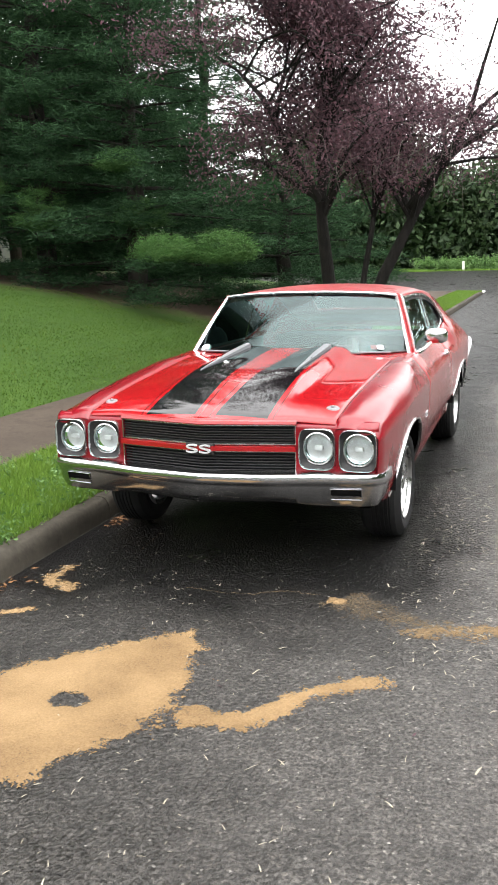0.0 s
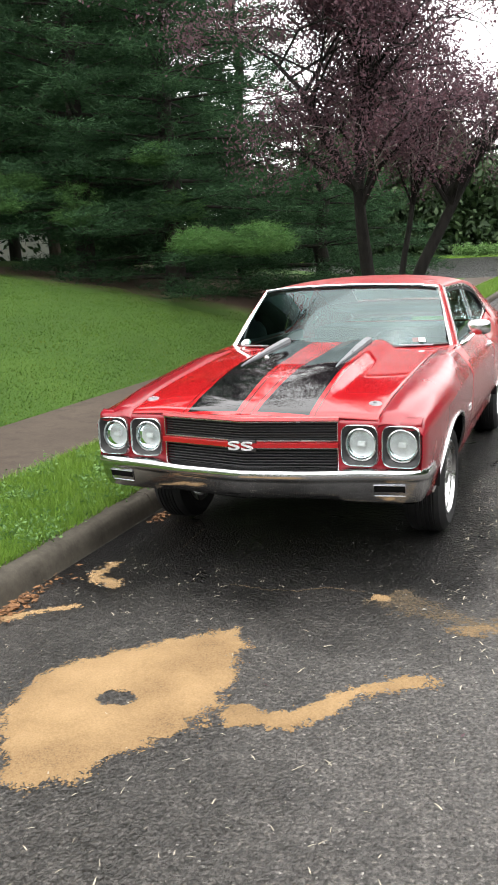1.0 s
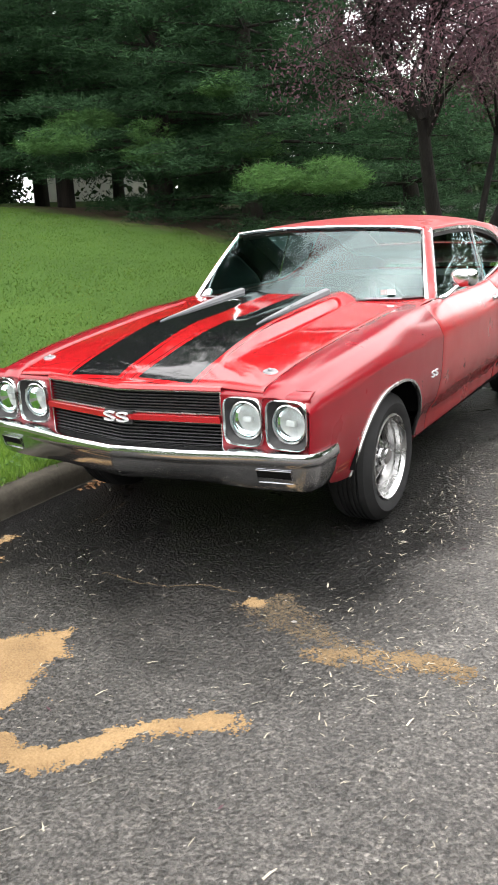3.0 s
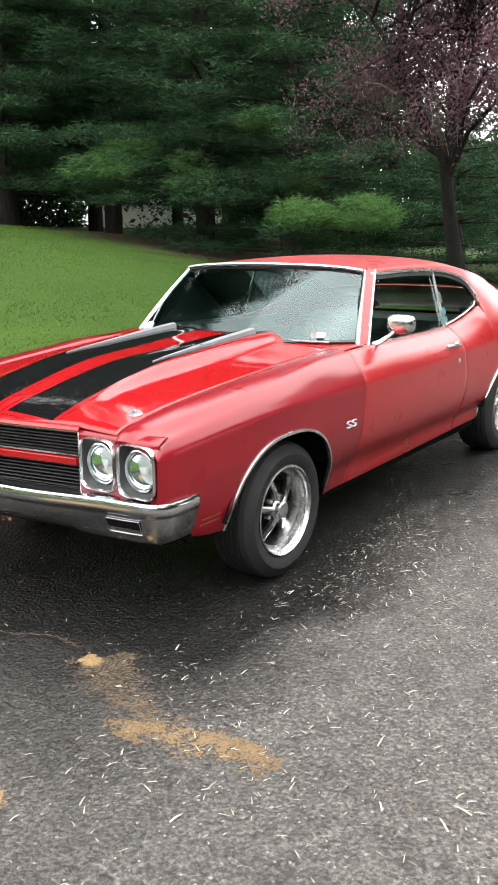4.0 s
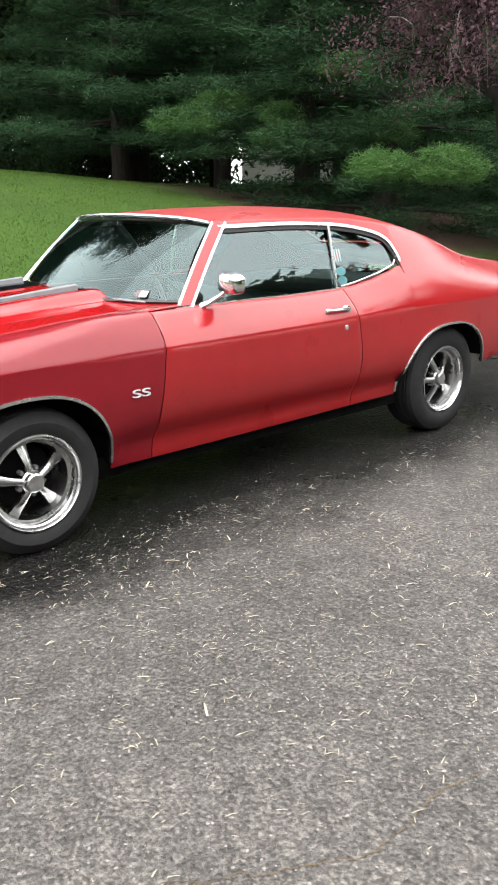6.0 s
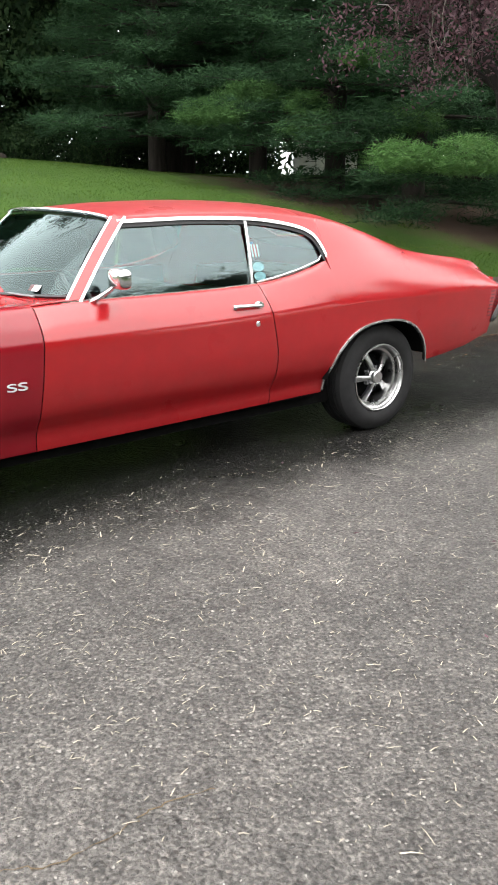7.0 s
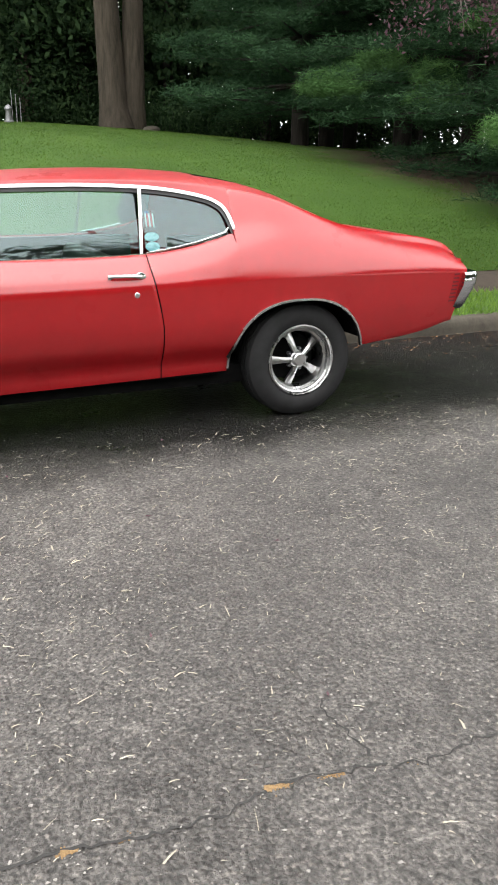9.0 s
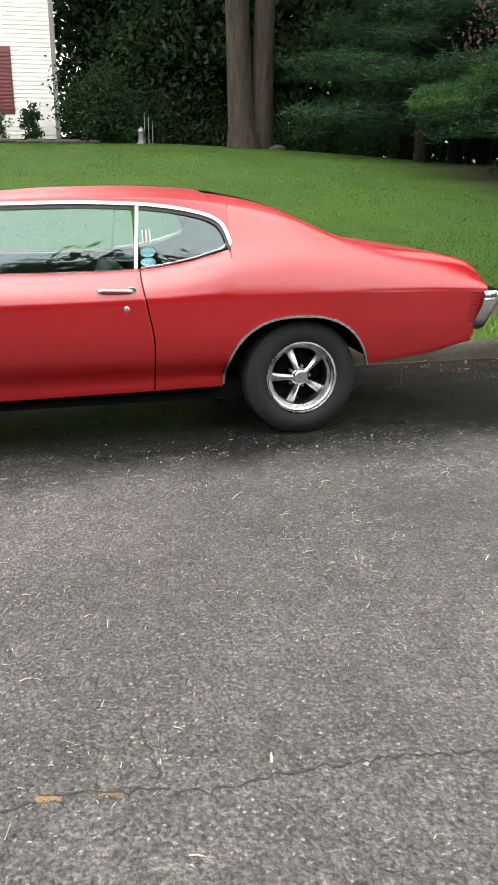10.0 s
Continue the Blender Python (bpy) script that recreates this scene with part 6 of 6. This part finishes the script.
for base in (0.98, 4.15):
    for y1 in (-1.22, -2.90):
        bm = bmesh.new()
        box(bm, (0.026, y1 - 0.42, base), (0.060, y1, base + 1.78), 0.008)
        sh = part("shutter", bm, M_SHUTTER, house, "dark red louvred shutter")
        for k in range(16):
            bm = bmesh.new()
            box(bm, (0.055, y1 - 0.37, base + 0.10 + 0.10 * k), (0.072, y1 - 0.05, base + 0.16 + 0.10 * k), 0.004)
            part("louvre", bm, M_SHUTTER, sh)
    win = thing("window", "", "")
    win.parent = house
    win.matrix_basis = pose(0.03, -2.85, base)
    bm = bmesh.new()
    for lo, hi in (((0, 0, 0), (0.05, 0.06, 1.7)), ((0, 1.11, 0), (0.05, 1.17, 1.7)), ((0, 0, 1.64), (0.05, 1.17, 1.7)), ((0, 0, 0.82), (0.045, 1.17, 0.87)), ((0, -0.03, -0.05), (0.08, 1.2, 0.0))):
        box(bm, lo, hi, 0.005)
    part("window_frame", bm, M_SIDING, win)
    bm = bmesh.new()
    box(bm, (0.0, 0.05, 0.0), (0.012, 1.12, 1.66))
    part("pane", bm, M_BLACK, win, "dark window pane")

# shrubs, stone edging and small garden things in front of the house and woods
def shrub(x, y, r, h, seed, label, material, dense=70, leaf=0.045):
    rng = np.random.default_rng(seed)
    t = thing("shrub", label, "shrub", pose(x, y, ground_z(x, y) - 0.03), "shrubs at the lawn edge")
    bm = bmesh.new()
    for j in range(6):
        a = j * 1.05
        taper_tube(bm, [(0, 0, 0), (0.35 * r * math.cos(a), 0.35 * r * math.sin(a), 0.4 * h), (0.7 * r * math.cos(a), 0.7 * r * math.sin(a), 0.8 * h)], [0.02, 0.014, 0.006], 5)
    part("stems", bm, M_BARK_PINE, t)
    c = rng.normal(0, 1, (dense, 3)) * np.array([0.45 * r, 0.45 * r, 0.24 * h]) + np.array([0, 0, 0.55 * h])
    c[:, 2] = np.abs(c[:, 2])
    raw_mesh("crown", *leaf_cloud(rng, c, 0.16 * r, 26, leaf), material, t, False)
    return t


shrub(-19.8, 3.2, 1.0, 1.9, 601, "dark spreading shrub beside the house corner", M_DARKLEAF, 200, 0.06)
shrub(-20.4, 1.42, 0.35, 1.0, 602, "small dark shrub against the white siding", M_DARKLEAF, 60)
shrub(-20.3, 0.35, 0.45, 0.8, 603, "small green shrub against the white siding", M_LEAF, 60)
shrub(-20.0, 3.6, 0.9, 1.2, 604, "low dark shrub at the wood's edge", M_DARKLEAF, 120, 0.06)
shrub(-18.6, 8.6, 0.9, 0.7, 605, "low dark ground cover by the trunks", M_DARKLEAF, 120, 0.05)
shrub(-17.6, 10.4, 0.8, 0.6, 606, "low dark ground cover at the lawn edge", M_DARKLEAF, 100, 0.05)


def stone(x, y, r, seed, label, name="edging_stone", group="stones along the lawn edge"):
    rng = np.random.default_rng(seed)
    bm = bmesh.new()
    bmesh.ops.create_icosphere(bm, subdivisions=2, radius=r)
    for v in bm.verts:
        v.co = Vector((v.co.x * 1.2, v.co.y * 1.4, v.co.z * 0.6)) * (1 + 0.25 * noise.noise(v.co * (2 / r) * 0.4 + Vector((seed, 0, 0))))
    return tagged(part(name, bm, M_KERB, None, at=pose(x, y, ground_z(x, y) + r * 0.22)), label, "stone", group)


for k in range(12):
    stone(-19.2 + 0.12 * math.sin(k * 2.1), 0.4 + 0.24 * k, 0.13 + 0.03 * math.sin(k * 1.7), 700 + k, "grey edging stone along the planting bed")
stone(-17.3, 7.72, 0.16, 720, "pale grey stone beside the trunks", "garden_stone")
ornament = thing("garden_ornament", "small pale garden ornament at the lawn edge", "ornament", pose(-18.4, 4.25, ground_z(-18.4, 4.25) - 0.02))
bm = bmesh.new()
lathe(bm, [(0.0, 0.0), (0.0, 0.13), (0.05, 0.13), (0.08, 0.09), (0.28, 0.07), (0.34, 0.10), (0.40, 0.08), (0.46, 0.0)], 14)
bmesh.ops.transform(bm, matrix=pose(0, 0, 0, 0, -90, 0), verts=bm.verts)
bmesh.ops.recalc_face_normals(bm, faces=bm.faces)
part("figure", bm, M_DULL, ornament)
bm = bmesh.new()
for k in range(3):
    taper_tube(bm, [(0.1 * k, 0.10 + 0.09 * k, 0), (0.1 * k, 0.10 + 0.09 * k, 0.8 - 0.1 * k)], [0.012, 0.010], 6)
part("stake", bm, M_DULL, ornament)

# pale house glimpsed through the pines
far = thing("distant_house", "pale house half hidden behind the pines", "house", pose(-27.0, 27.0, ground_z(-27, 27) - 0.2, 0, 0, 42))
bm = bmesh.new()
box(bm, (-0.2, -5, 0), (5, 5, 4.6))
part("wall", bm, M_SIDING, far)
bm = bmesh.new()
grid(bm, [[(-0.6, y, 4.5), (2.4, y, 6.4), (5.4, y, 4.5)] for y in (-5.4, 5.4)])
part("roof", bm, M_ROOF, far, "", 20, 0.12)
for k in range(3):
    bm = bmesh.new()
    box(bm, (-0.26, -3.6 + 2.8 * k, 1.0), (-0.19, -2.5 + 2.8 * k, 2.4), 0.01)
    part("window", bm, M_BLACK, far, "dark window")

# ---- loose things on the asphalt ----
def blob_patch(name, field, lo, hi, cell, label, material, thick=0.004, seed=0, cover=1.0):
    """A thin ragged deposit: cells of a fine grid kept where the field is positive."""
    cell *= 0.75
    nx, ny = int((hi[0] - lo[0]) / cell), int((hi[1] - lo[1]) / cell)
    rng = np.random.default_rng(seed)
    idx, verts, faces = {}, [], []
    def vert(i, j):
        if (i, j) not in idx:
            x, y = lo[0] + i * cell, lo[1] + j * cell
            f = field(x, y)
            h = thick * min(1.0, max(0.0, f) * 5) + 0.0012 + 0.0015 * noise.noise((x * 40, y * 40, 2))
            jx, jy = 0.3 * cell * noise.noise((x * 90, y * 90, 5)), 0.3 * cell * noise.noise((x * 90, y * 90, 8))
            idx[i, j] = len(verts)
            verts.append((x + jx, y + jy, ground_z(x, y) + h))
        return idx[i, j]
    for i in range(nx):
        for j in range(ny):
            f = field(lo[0] + (i + 0.5) * cell, lo[1] + (j + 0.5) * cell)
            x, y = lo[0] + i * cell, lo[1] + j * cell
            bare = 0.5 + 0.9 * noise.noise((x * 26, y * 26, 11)) + 0.5 * noise.noise((x * 75, y * 75, 12))
            if f > -0.35 and (0.30 * bare if cover == 1.0 else 0.15) + 0.70 * rng.uniform() < cover * (1.12 * float(smooth01((f + 0.14) / 0.30)) + 0.05 * math.exp(min(0, f) * 6)):
                faces.append((vert(i, j), vert(i + 1, j), vert(i + 1, j + 1), vert(i, j + 1)))
    return tagged(raw_mesh(name, np.array(verts), np.array(faces), material), label, "sand", "patches of spilled sand", "stuff")


def rough_edge(x, y, a=1.0):
    return a * (0.30 * noise.noise((x * 3.1, y * 3.1, 1)) + 0.26 * noise.noise((x * 8.0, y * 8.0, 4)) + 0.22 * noise.noise((x * 22.0, y * 22.0, 6)) + 0.20 * noise.noise((x * 60.0, y * 60.0, 7)))


BIG = [(-0.43, -2.20), (-0.36, -2.02), (-0.16, -1.84), (0.0, -1.69), (0.2, -1.58), (0.31, -1.72), (0.36, -1.98), (0.36, -2.2), (0.31, -2.42), (0.18, -2.57),
       (0.12, -2.70), (0.0, -2.79), (-0.12, -2.78), (-0.25, -2.62), (-0.37, -2.42)]


def inside(x, y, loop):
    """Distance from a closed outline, positive within it."""
    best, odd = 9.0, False
    for (ax, ay), (bx, by) in zip(loop, loop[1:] + loop[:1]):
        dx, dy = bx - ax, by - ay
        t = max(0, min(1, ((x - ax) * dx + (y - ay) * dy) / (dx * dx + dy * dy)))
        best = min(best, math.hypot(x - ax - t * dx, y - ay - t * dy))
        if (ay > y) != (by > y) and x < ax + (y - ay) / dy * dx:
            odd = not odd
    return best if odd else -best


def big_patch(x, y):
    hole = math.hypot((x + 0.01) / 0.078, (y + 2.23) / 0.055) - 1 + 0.35 * noise.noise((x * 30, y * 30, 0))
    return min(min(0.6, inside(x, y, BIG) * 3.2) + rough_edge(x, y, 0.42), hole * 0.6)


def ridge(points, width, gain=5.0, rag=0.55):
    def f(x, y):
        best = 9
        for (ax, ay), (bx, by) in zip(points, points[1:]):
            dx, dy = bx - ax, by - ay
            t = max(0, min(1, ((x - ax) * dx + (y - ay) * dy) / (dx * dx + dy * dy)))
            best = min(best, math.hypot(x - ax - t * dx, y - ay - t * dy))
        return (width - best) * gain + rough_edge(x, y, rag)
    return f


blob_patch("sand_patch", big_patch, (-0.75, -3.0), (0.65, -1.5), 0.007, "large patch of orange sand spilled on the asphalt", M_SAND, 0.005, 1)
blob_patch("sand_patch", ridge([(0.51, -2.205), (0.63, -2.195), (0.73, -2.13), (0.785, -1.99), (0.88, -1.88), (1.03, -1.79)], 0.052, 5.5, 0.75), (0.35, -2.5), (1.3, -1.6), 0.007, "long smear of orange sand on the asphalt", M_SAND, 0.004, 2)
blob_patch("sand_patch", ridge([(-0.66, -1.18), (-0.76, -1.14), (-0.84, -1.10), (-0.80, -0.92)], 0.040, 6, 0.9), (-1.0, -1.35), (-0.5, -0.75), 0.008, "small smear of orange sand beside the kerb", M_SAND, 0.004, 3)
blob_patch("sand_patch", ridge([(-0.98, -1.68), (-0.86, -1.58), (-0.70, -1.47)], 0.035, 7, 0.6), (-1.03, -1.9), (-0.5, -1.3), 0.008, "thin streak of orange sand beside the kerb", M_SAND, 0.004, 4)
blob_patch("sand_patch", ridge([(0.71, -1.07), (0.74, -1.07)], 0.030, 8, 0.5), (0.55, -1.25), (0.95, -0.9), 0.007, "small spot of orange sand on the asphalt", M_SAND, 0.002, 5, 0.8)
blob_patch("sand_patch", ridge([(1.13, -1.29), (1.25, -1.27), (1.42, -1.21), (1.60, -1.20)], 0.058, 4, 0.8), (0.9, -1.5), (1.8, -1.0), 0.006, "faint streak of tan sand on the asphalt", M_FAINT, 0.002, 6, 0.66)
blob_patch("sand_patch", ridge([(0.82, -1.10), (1.0, -1.17), (1.20, -1.24)], 0.10, 3, 0.9), (0.6, -1.5), (1.4, -0.8), 0.006, "thin dusting of tan sand on the asphalt", M_DUST, 0.001, 7, 0.40)

# straw, clippings and grit: far too many to count
def litter_bits(name, n, area, size, material, seed, label, thin=0.10, near=None):
    rng = np.random.default_rng(seed)
    x = rng.uniform(area[0], area[1], n)
    y = rng.uniform(area[2], area[3], n)
    if near is not None:
        keep = np.array([rng.uniform() < near(a, b) for a, b in zip(x, y)])
        x, y = x[keep], y[keep]
    n = len(x)
    a = rng.uniform(0, math.pi, n)
    ln = size * np.exp(rng.normal(0, 0.38, n))
    w = np.maximum(ln * thin, 0.0011) * rng.uniform(0.7, 1.4, n)
    z = np.array([ground_z(p, q) for p, q in zip(x, y)]) + 0.002
    dx, dy = np.cos(a), np.sin(a)
    tilt = rng.uniform(0, 0.25, n) * ln
    bend = rng.normal(0, 0.02, n) * ln
    c = np.stack([x, y, z], 1)
    d = np.stack([dx * ln, dy * ln, np.zeros(n)], 1)
    s = np.stack([-dy * w, dx * w, np.zeros(n)], 1)
    m = np.stack([-dy * bend, dx * bend, w + tilt * 0.5], 1)
    v = np.stack([c - d - s, c - d + s, c + m + s, c + m - s, c + d + s * 0.4 + np.array([0, 0, 1]) * tilt[:, None], c + d - s * 0.4 + np.array([0, 0, 1]) * tilt[:, None]], 1).reshape(-1, 3)
    k = np.arange(n)[:, None] * 6
    f = np.concatenate([k + np.array([[0, 3, 2, 1]]), k + np.array([[3, 5, 4, 2]])])
    return tagged(raw_mesh(name, v, f, material, None, False), label, "litter", "", "stuff")


def spread(x, y):
    d = 0.25 + 0.75 * float(smooth01((noise.noise((x * 0.8, y * 0.8, 2)) + 0.35) / 0.6))
    d *= 1.0 - 0.7 * float(smooth01((-0.9 - y) / 0.8))
    d *= 1.0 - 0.55 * float(smooth01((x - 2.6) / 1.2))
    return d if (x > 0.9 or y < -0.9) else 0.3 * d


litter_bits("straw_litter", 15000, (-0.9, 5.2, -3.6, 7.0), 0.0080, M_STRAW, 801, "pale straw and clippings scattered over the asphalt", 0.12, spread)
litter_bits("straw_litter", 420, (0.6, 4.2, -3.2, 5.6), 0.018, M_STRAW, 802, "longer straw blades on the asphalt", 0.036, spread)

litter_bits("straw_litter", 2100, (0.95, 2.9, -1.6, 6.2), 0.0110, M_STRAW, 804, "straw and clippings strewn beside the car", 0.10, lambda a, b: 1.0 - 0.8 * float(smooth01((a - 1.5) / 1.1)))


def loose_grit(n, area, size, seed, label):
    """Single pale chips lying flat, each a small crooked four-sided flake."""
    rng = np.random.default_rng(seed)
    c = np.stack([rng.uniform(area[0], area[1], n), rng.uniform(area[2], area[3], n)], 1)
    c = c[[rng.uniform() < 0.08 + 0.92 * spread(a, b) * float(smooth01((b + 1.6) / 1.4)) for a, b in c]]
    n = len(c)
    z = np.array([ground_z(a, b) for a, b in c]) + 0.0025
    r = size * np.exp(rng.normal(0, 0.40, n))
    a0 = rng.uniform(0, 6.28, n)
    corners = []
    for k in range(4):
        a, q = a0 + 1.57 * k + rng.normal(0, 0.25, n), r * rng.uniform(0.5, 1.2, n)
        corners.append(np.stack([c[:, 0] + q * np.cos(a), c[:, 1] + q * np.sin(a), z + rng.uniform(0, 0.0015, n)], 1))
    v = np.stack(corners, 1).reshape(-1, 3)
    return tagged(raw_mesh("grit", v, np.arange(n * 4).reshape(-1, 4), M_STONE, None, False), label, "grit", "", "stuff")


loose_grit(52000, (0.3, 5.3, -3.6, 6.5), 0.0030, 803, "pale loose grit on the asphalt")


def leaf_litter(name, n, pick, size, seed, label, material):
    rng = np.random.default_rng(seed)
    pts = np.array([pick(rng) for _ in range(n)])
    z = np.array([ground_z(a, b) for a, b in pts]) + rng.uniform(0.004, 0.02, n)
    c = np.concatenate([pts, z[:, None]], 1)
    v, f = leaf_cloud(rng, c, 0.002, 1, size)
    v[:, 2] = np.repeat(z, 4) + (v[:, 2] - np.repeat(z, 4)) * 0.3
    return tagged(raw_mesh(name, v, f, material, None, False), label, "leaves", "", "stuff")


leaf_litter("fallen_leaves", 260, lambda r: (KERB_X + 0.02 + abs(r.normal(0, 0.05)), -1.62 + r.normal(0, 0.22)), 0.026, 811, "brown fallen leaves heaped in the gutter", M_DEADLEAF)
leaf_litter("fallen_leaves", 240, lambda r: (KERB_X + 0.03 + abs(r.normal(0, 0.12)), r.uniform(3.6, 9.0)), 0.022, 812, "brown fallen leaves along the gutter behind the car", M_DEADLEAF)
leaf_litter("fallen_leaves", 420, lambda r: (KERB_X + 0.05 + abs(r.normal(0, 0.5)), r.uniform(4.0, 7.5)), 0.014, 815, "tan leaf scraps behind the car beside the gutter", M_DEADLEAF)
leaf_litter("fallen_leaves", 22, lambda r: (r.uniform(0.4, 3.6), r.uniform(-2.5, 4.5)), 0.018, 813, "a few red plum leaves on the asphalt", M_PLUM)
leaf_litter("fallen_leaves", 60, lambda r: (KERB_X + 0.06 + abs(r.normal(0, 0.05)), -0.05 + r.normal(0, 0.08)), 0.026, 814, "dead leaves beside the front wheel", M_DEADLEAF)

# cracks in the asphalt
def crack(points, width, seed, label, material):
    rng = np.random.default_rng(seed)
    bm = bmesh.new()
    rows = []
    for (ax, ay), (bx, by) in zip(points, points[1:]):
        n = max(2, int(math.hypot(bx - ax, by - ay) / 0.018))
        for k in range(n):
            t = k / n
            x, y = ax + (bx - ax) * t + rng.normal(0, 0.006), ay + (by - ay) * t + rng.normal(0, 0.006)
            d = Vector((by - ay, -(bx - ax), 0)).normalized() * width * rng.uniform(0.3, 1.3)
            z = ground_z(x, y) + 0.0022
            rows.append([(x - d.x, y - d.y, z), (x + d.x, y + d.y, z)])
    grid(bm, rows)
    return tagged(part("road_crack", bm, material, None, sharp=80), label, "crack", "cracks in the asphalt", "structure")


crack([(3.62, 0.55), (3.63, 0.72), (3.63, 0.87), (3.66, 0.99), (3.67, 1.12), (3.67, 1.22), (3.65, 1.28), (3.63, 1.36), (3.64, 1.47), (3.66, 1.52), (3.66, 1.61), (3.68, 1.67)], 0.0045, 1, "dark jagged crack in the asphalt", M_CRACK)
crack([(3.38, 1.63), (3.41, 1.60), (3.51, 1.62), (3.61, 1.63), (3.66, 1.61)], 0.0040, 2, "short side crack in the asphalt", M_CRACK)
crack([(3.68, 1.67), (3.70, 1.72), (3.69, 1.96), (3.69, 2.23), (3.73, 2.49), (3.76, 2.9)], 0.0036, 3, "fine crack in the asphalt", M_CRACK)
crack([(1.94, -1.10), (2.05, -1.14), (2.14, -1.13), (2.28, -1.16)], 0.0016, 4, "pale sealed crack in the asphalt", M_DUST)
crack([(-0.02, -1.10), (0.17, -1.12), (0.33, -1.10), (0.44, -1.02), (0.64, -1.02)], 0.003, 5, "pale scratch on the asphalt", M_DUST)
crack([(2.25, -1.13), (2.48, -0.93), (2.72, -0.60), (2.90, -0.30), (2.90, -0.14), (2.89, 0.02), (2.92, 0.16)], 0.0022, 7, "pale sealed crack in the asphalt", M_DUST)
crack([(-0.53, -0.62), (-0.545, -0.45), (-0.56, -0.25)], 0.004, 6, "pale scratch on the asphalt", M_DUST)
for k, line in enumerate([[(3.632, 1.34), (3.640, 1.39)], [(3.650, 1.47), (3.660, 1.53)], [(3.672, 1.655), (3.698, 1.715)], [(3.632, 0.85), (3.638, 0.88)], [(3.655, 0.97), (3.662, 1.00)]]):
    lo, hi = min(q[1] for q in line) - 0.1, max(q[1] for q in line) + 0.1
    blob_patch("sand_patch", ridge(line, 0.005, 14, 0.4), (3.55, lo), (3.80, hi), 0.005, "trace of orange sand in the crack", M_SAND, 0.003, 8 + k)

# ---- grass ----
def grass(name, n, pick, height, width, seed, label, material=None):
    rng = np.random.default_rng(seed)
    pts = np.array([pick(rng) for _ in range(n)])
    z = np.array([ground_z(a, b) for a, b in pts])
    a = rng.uniform(0, 6.28, n)
    h = height * rng.uniform(0.5, 1.4, n)
    w = width * rng.uniform(0.7, 1.3, n)
    lean = rng.normal(0, 0.45, (n, 2)) * h[:, None]
    base = np.stack([pts[:, 0], pts[:, 1], z - 0.005], 1)
    s = np.stack([np.cos(a) * w, np.sin(a) * w, np.zeros(n)], 1)
    tip = base + np.stack([lean[:, 0], lean[:, 1], h], 1)
    v = np.stack([base - s, base + s, tip], 1).reshape(-1, 3)
    return tagged(raw_mesh(name, v, np.arange(n * 3).reshape(-1, 3), material or M_BLADE, None, False), label, "grass", "", "stuff")


grass("verge_grass", 90000, lambda r: (r.uniform(WALK_A - 0.03, KERB_IN + 0.035), r.uniform(-4.5, 3.0)), 0.055, 0.0035, 901, "bright green grass of the verge")
grass("verge_grass", 40000, lambda r: (r.uniform(WALK_A - 0.03, KERB_IN + 0.035), r.uniform(3.0, 35.6)), 0.055, 0.006, 902, "bright green grass of the verge behind the car")
rng = np.random.default_rng(905)
c = np.stack([rng.uniform(WALK_A, KERB_IN + 0.04, 1500), rng.uniform(-4.2, 2.0, 1500)], 1)
c = c[[noise.noise((a * 3.0, b * 3.0, 9)) > -0.05 for a, b in c]]
c = np.concatenate([c, np.array([[ground_z(a, b) + 0.035] for a, b in c])], 1)
v, f = leaf_cloud(rng, c, 0.028, 14, 0.013)
tagged(raw_mesh("verge_weeds", v, f, M_HEDGE, None, False), "bright green clover and weeds in the verge", "weeds", "", "stuff")


def lawn_spot(r):
    while True:
        x, y = WALK_B - 17.0 * r.uniform() ** 1.25, r.uniform(-3, 17)
        if x > -7 or y < 13:
            f = litter_field(x, y)
            if f < 0 or r.uniform() < 0.12 - f * 0.5:
                return x, y


grass("lawn_grass", 190000, lawn_spot, 0.020, 0.0070, 903, "mown green lawn grass", M_LAWN_BLADE)
grass("far_grass", 30000, lambda r: (r.uniform(-30, 12), r.uniform(49.2, 54)), 0.10, 0.03, 904, "bright grass beyond the cross street")
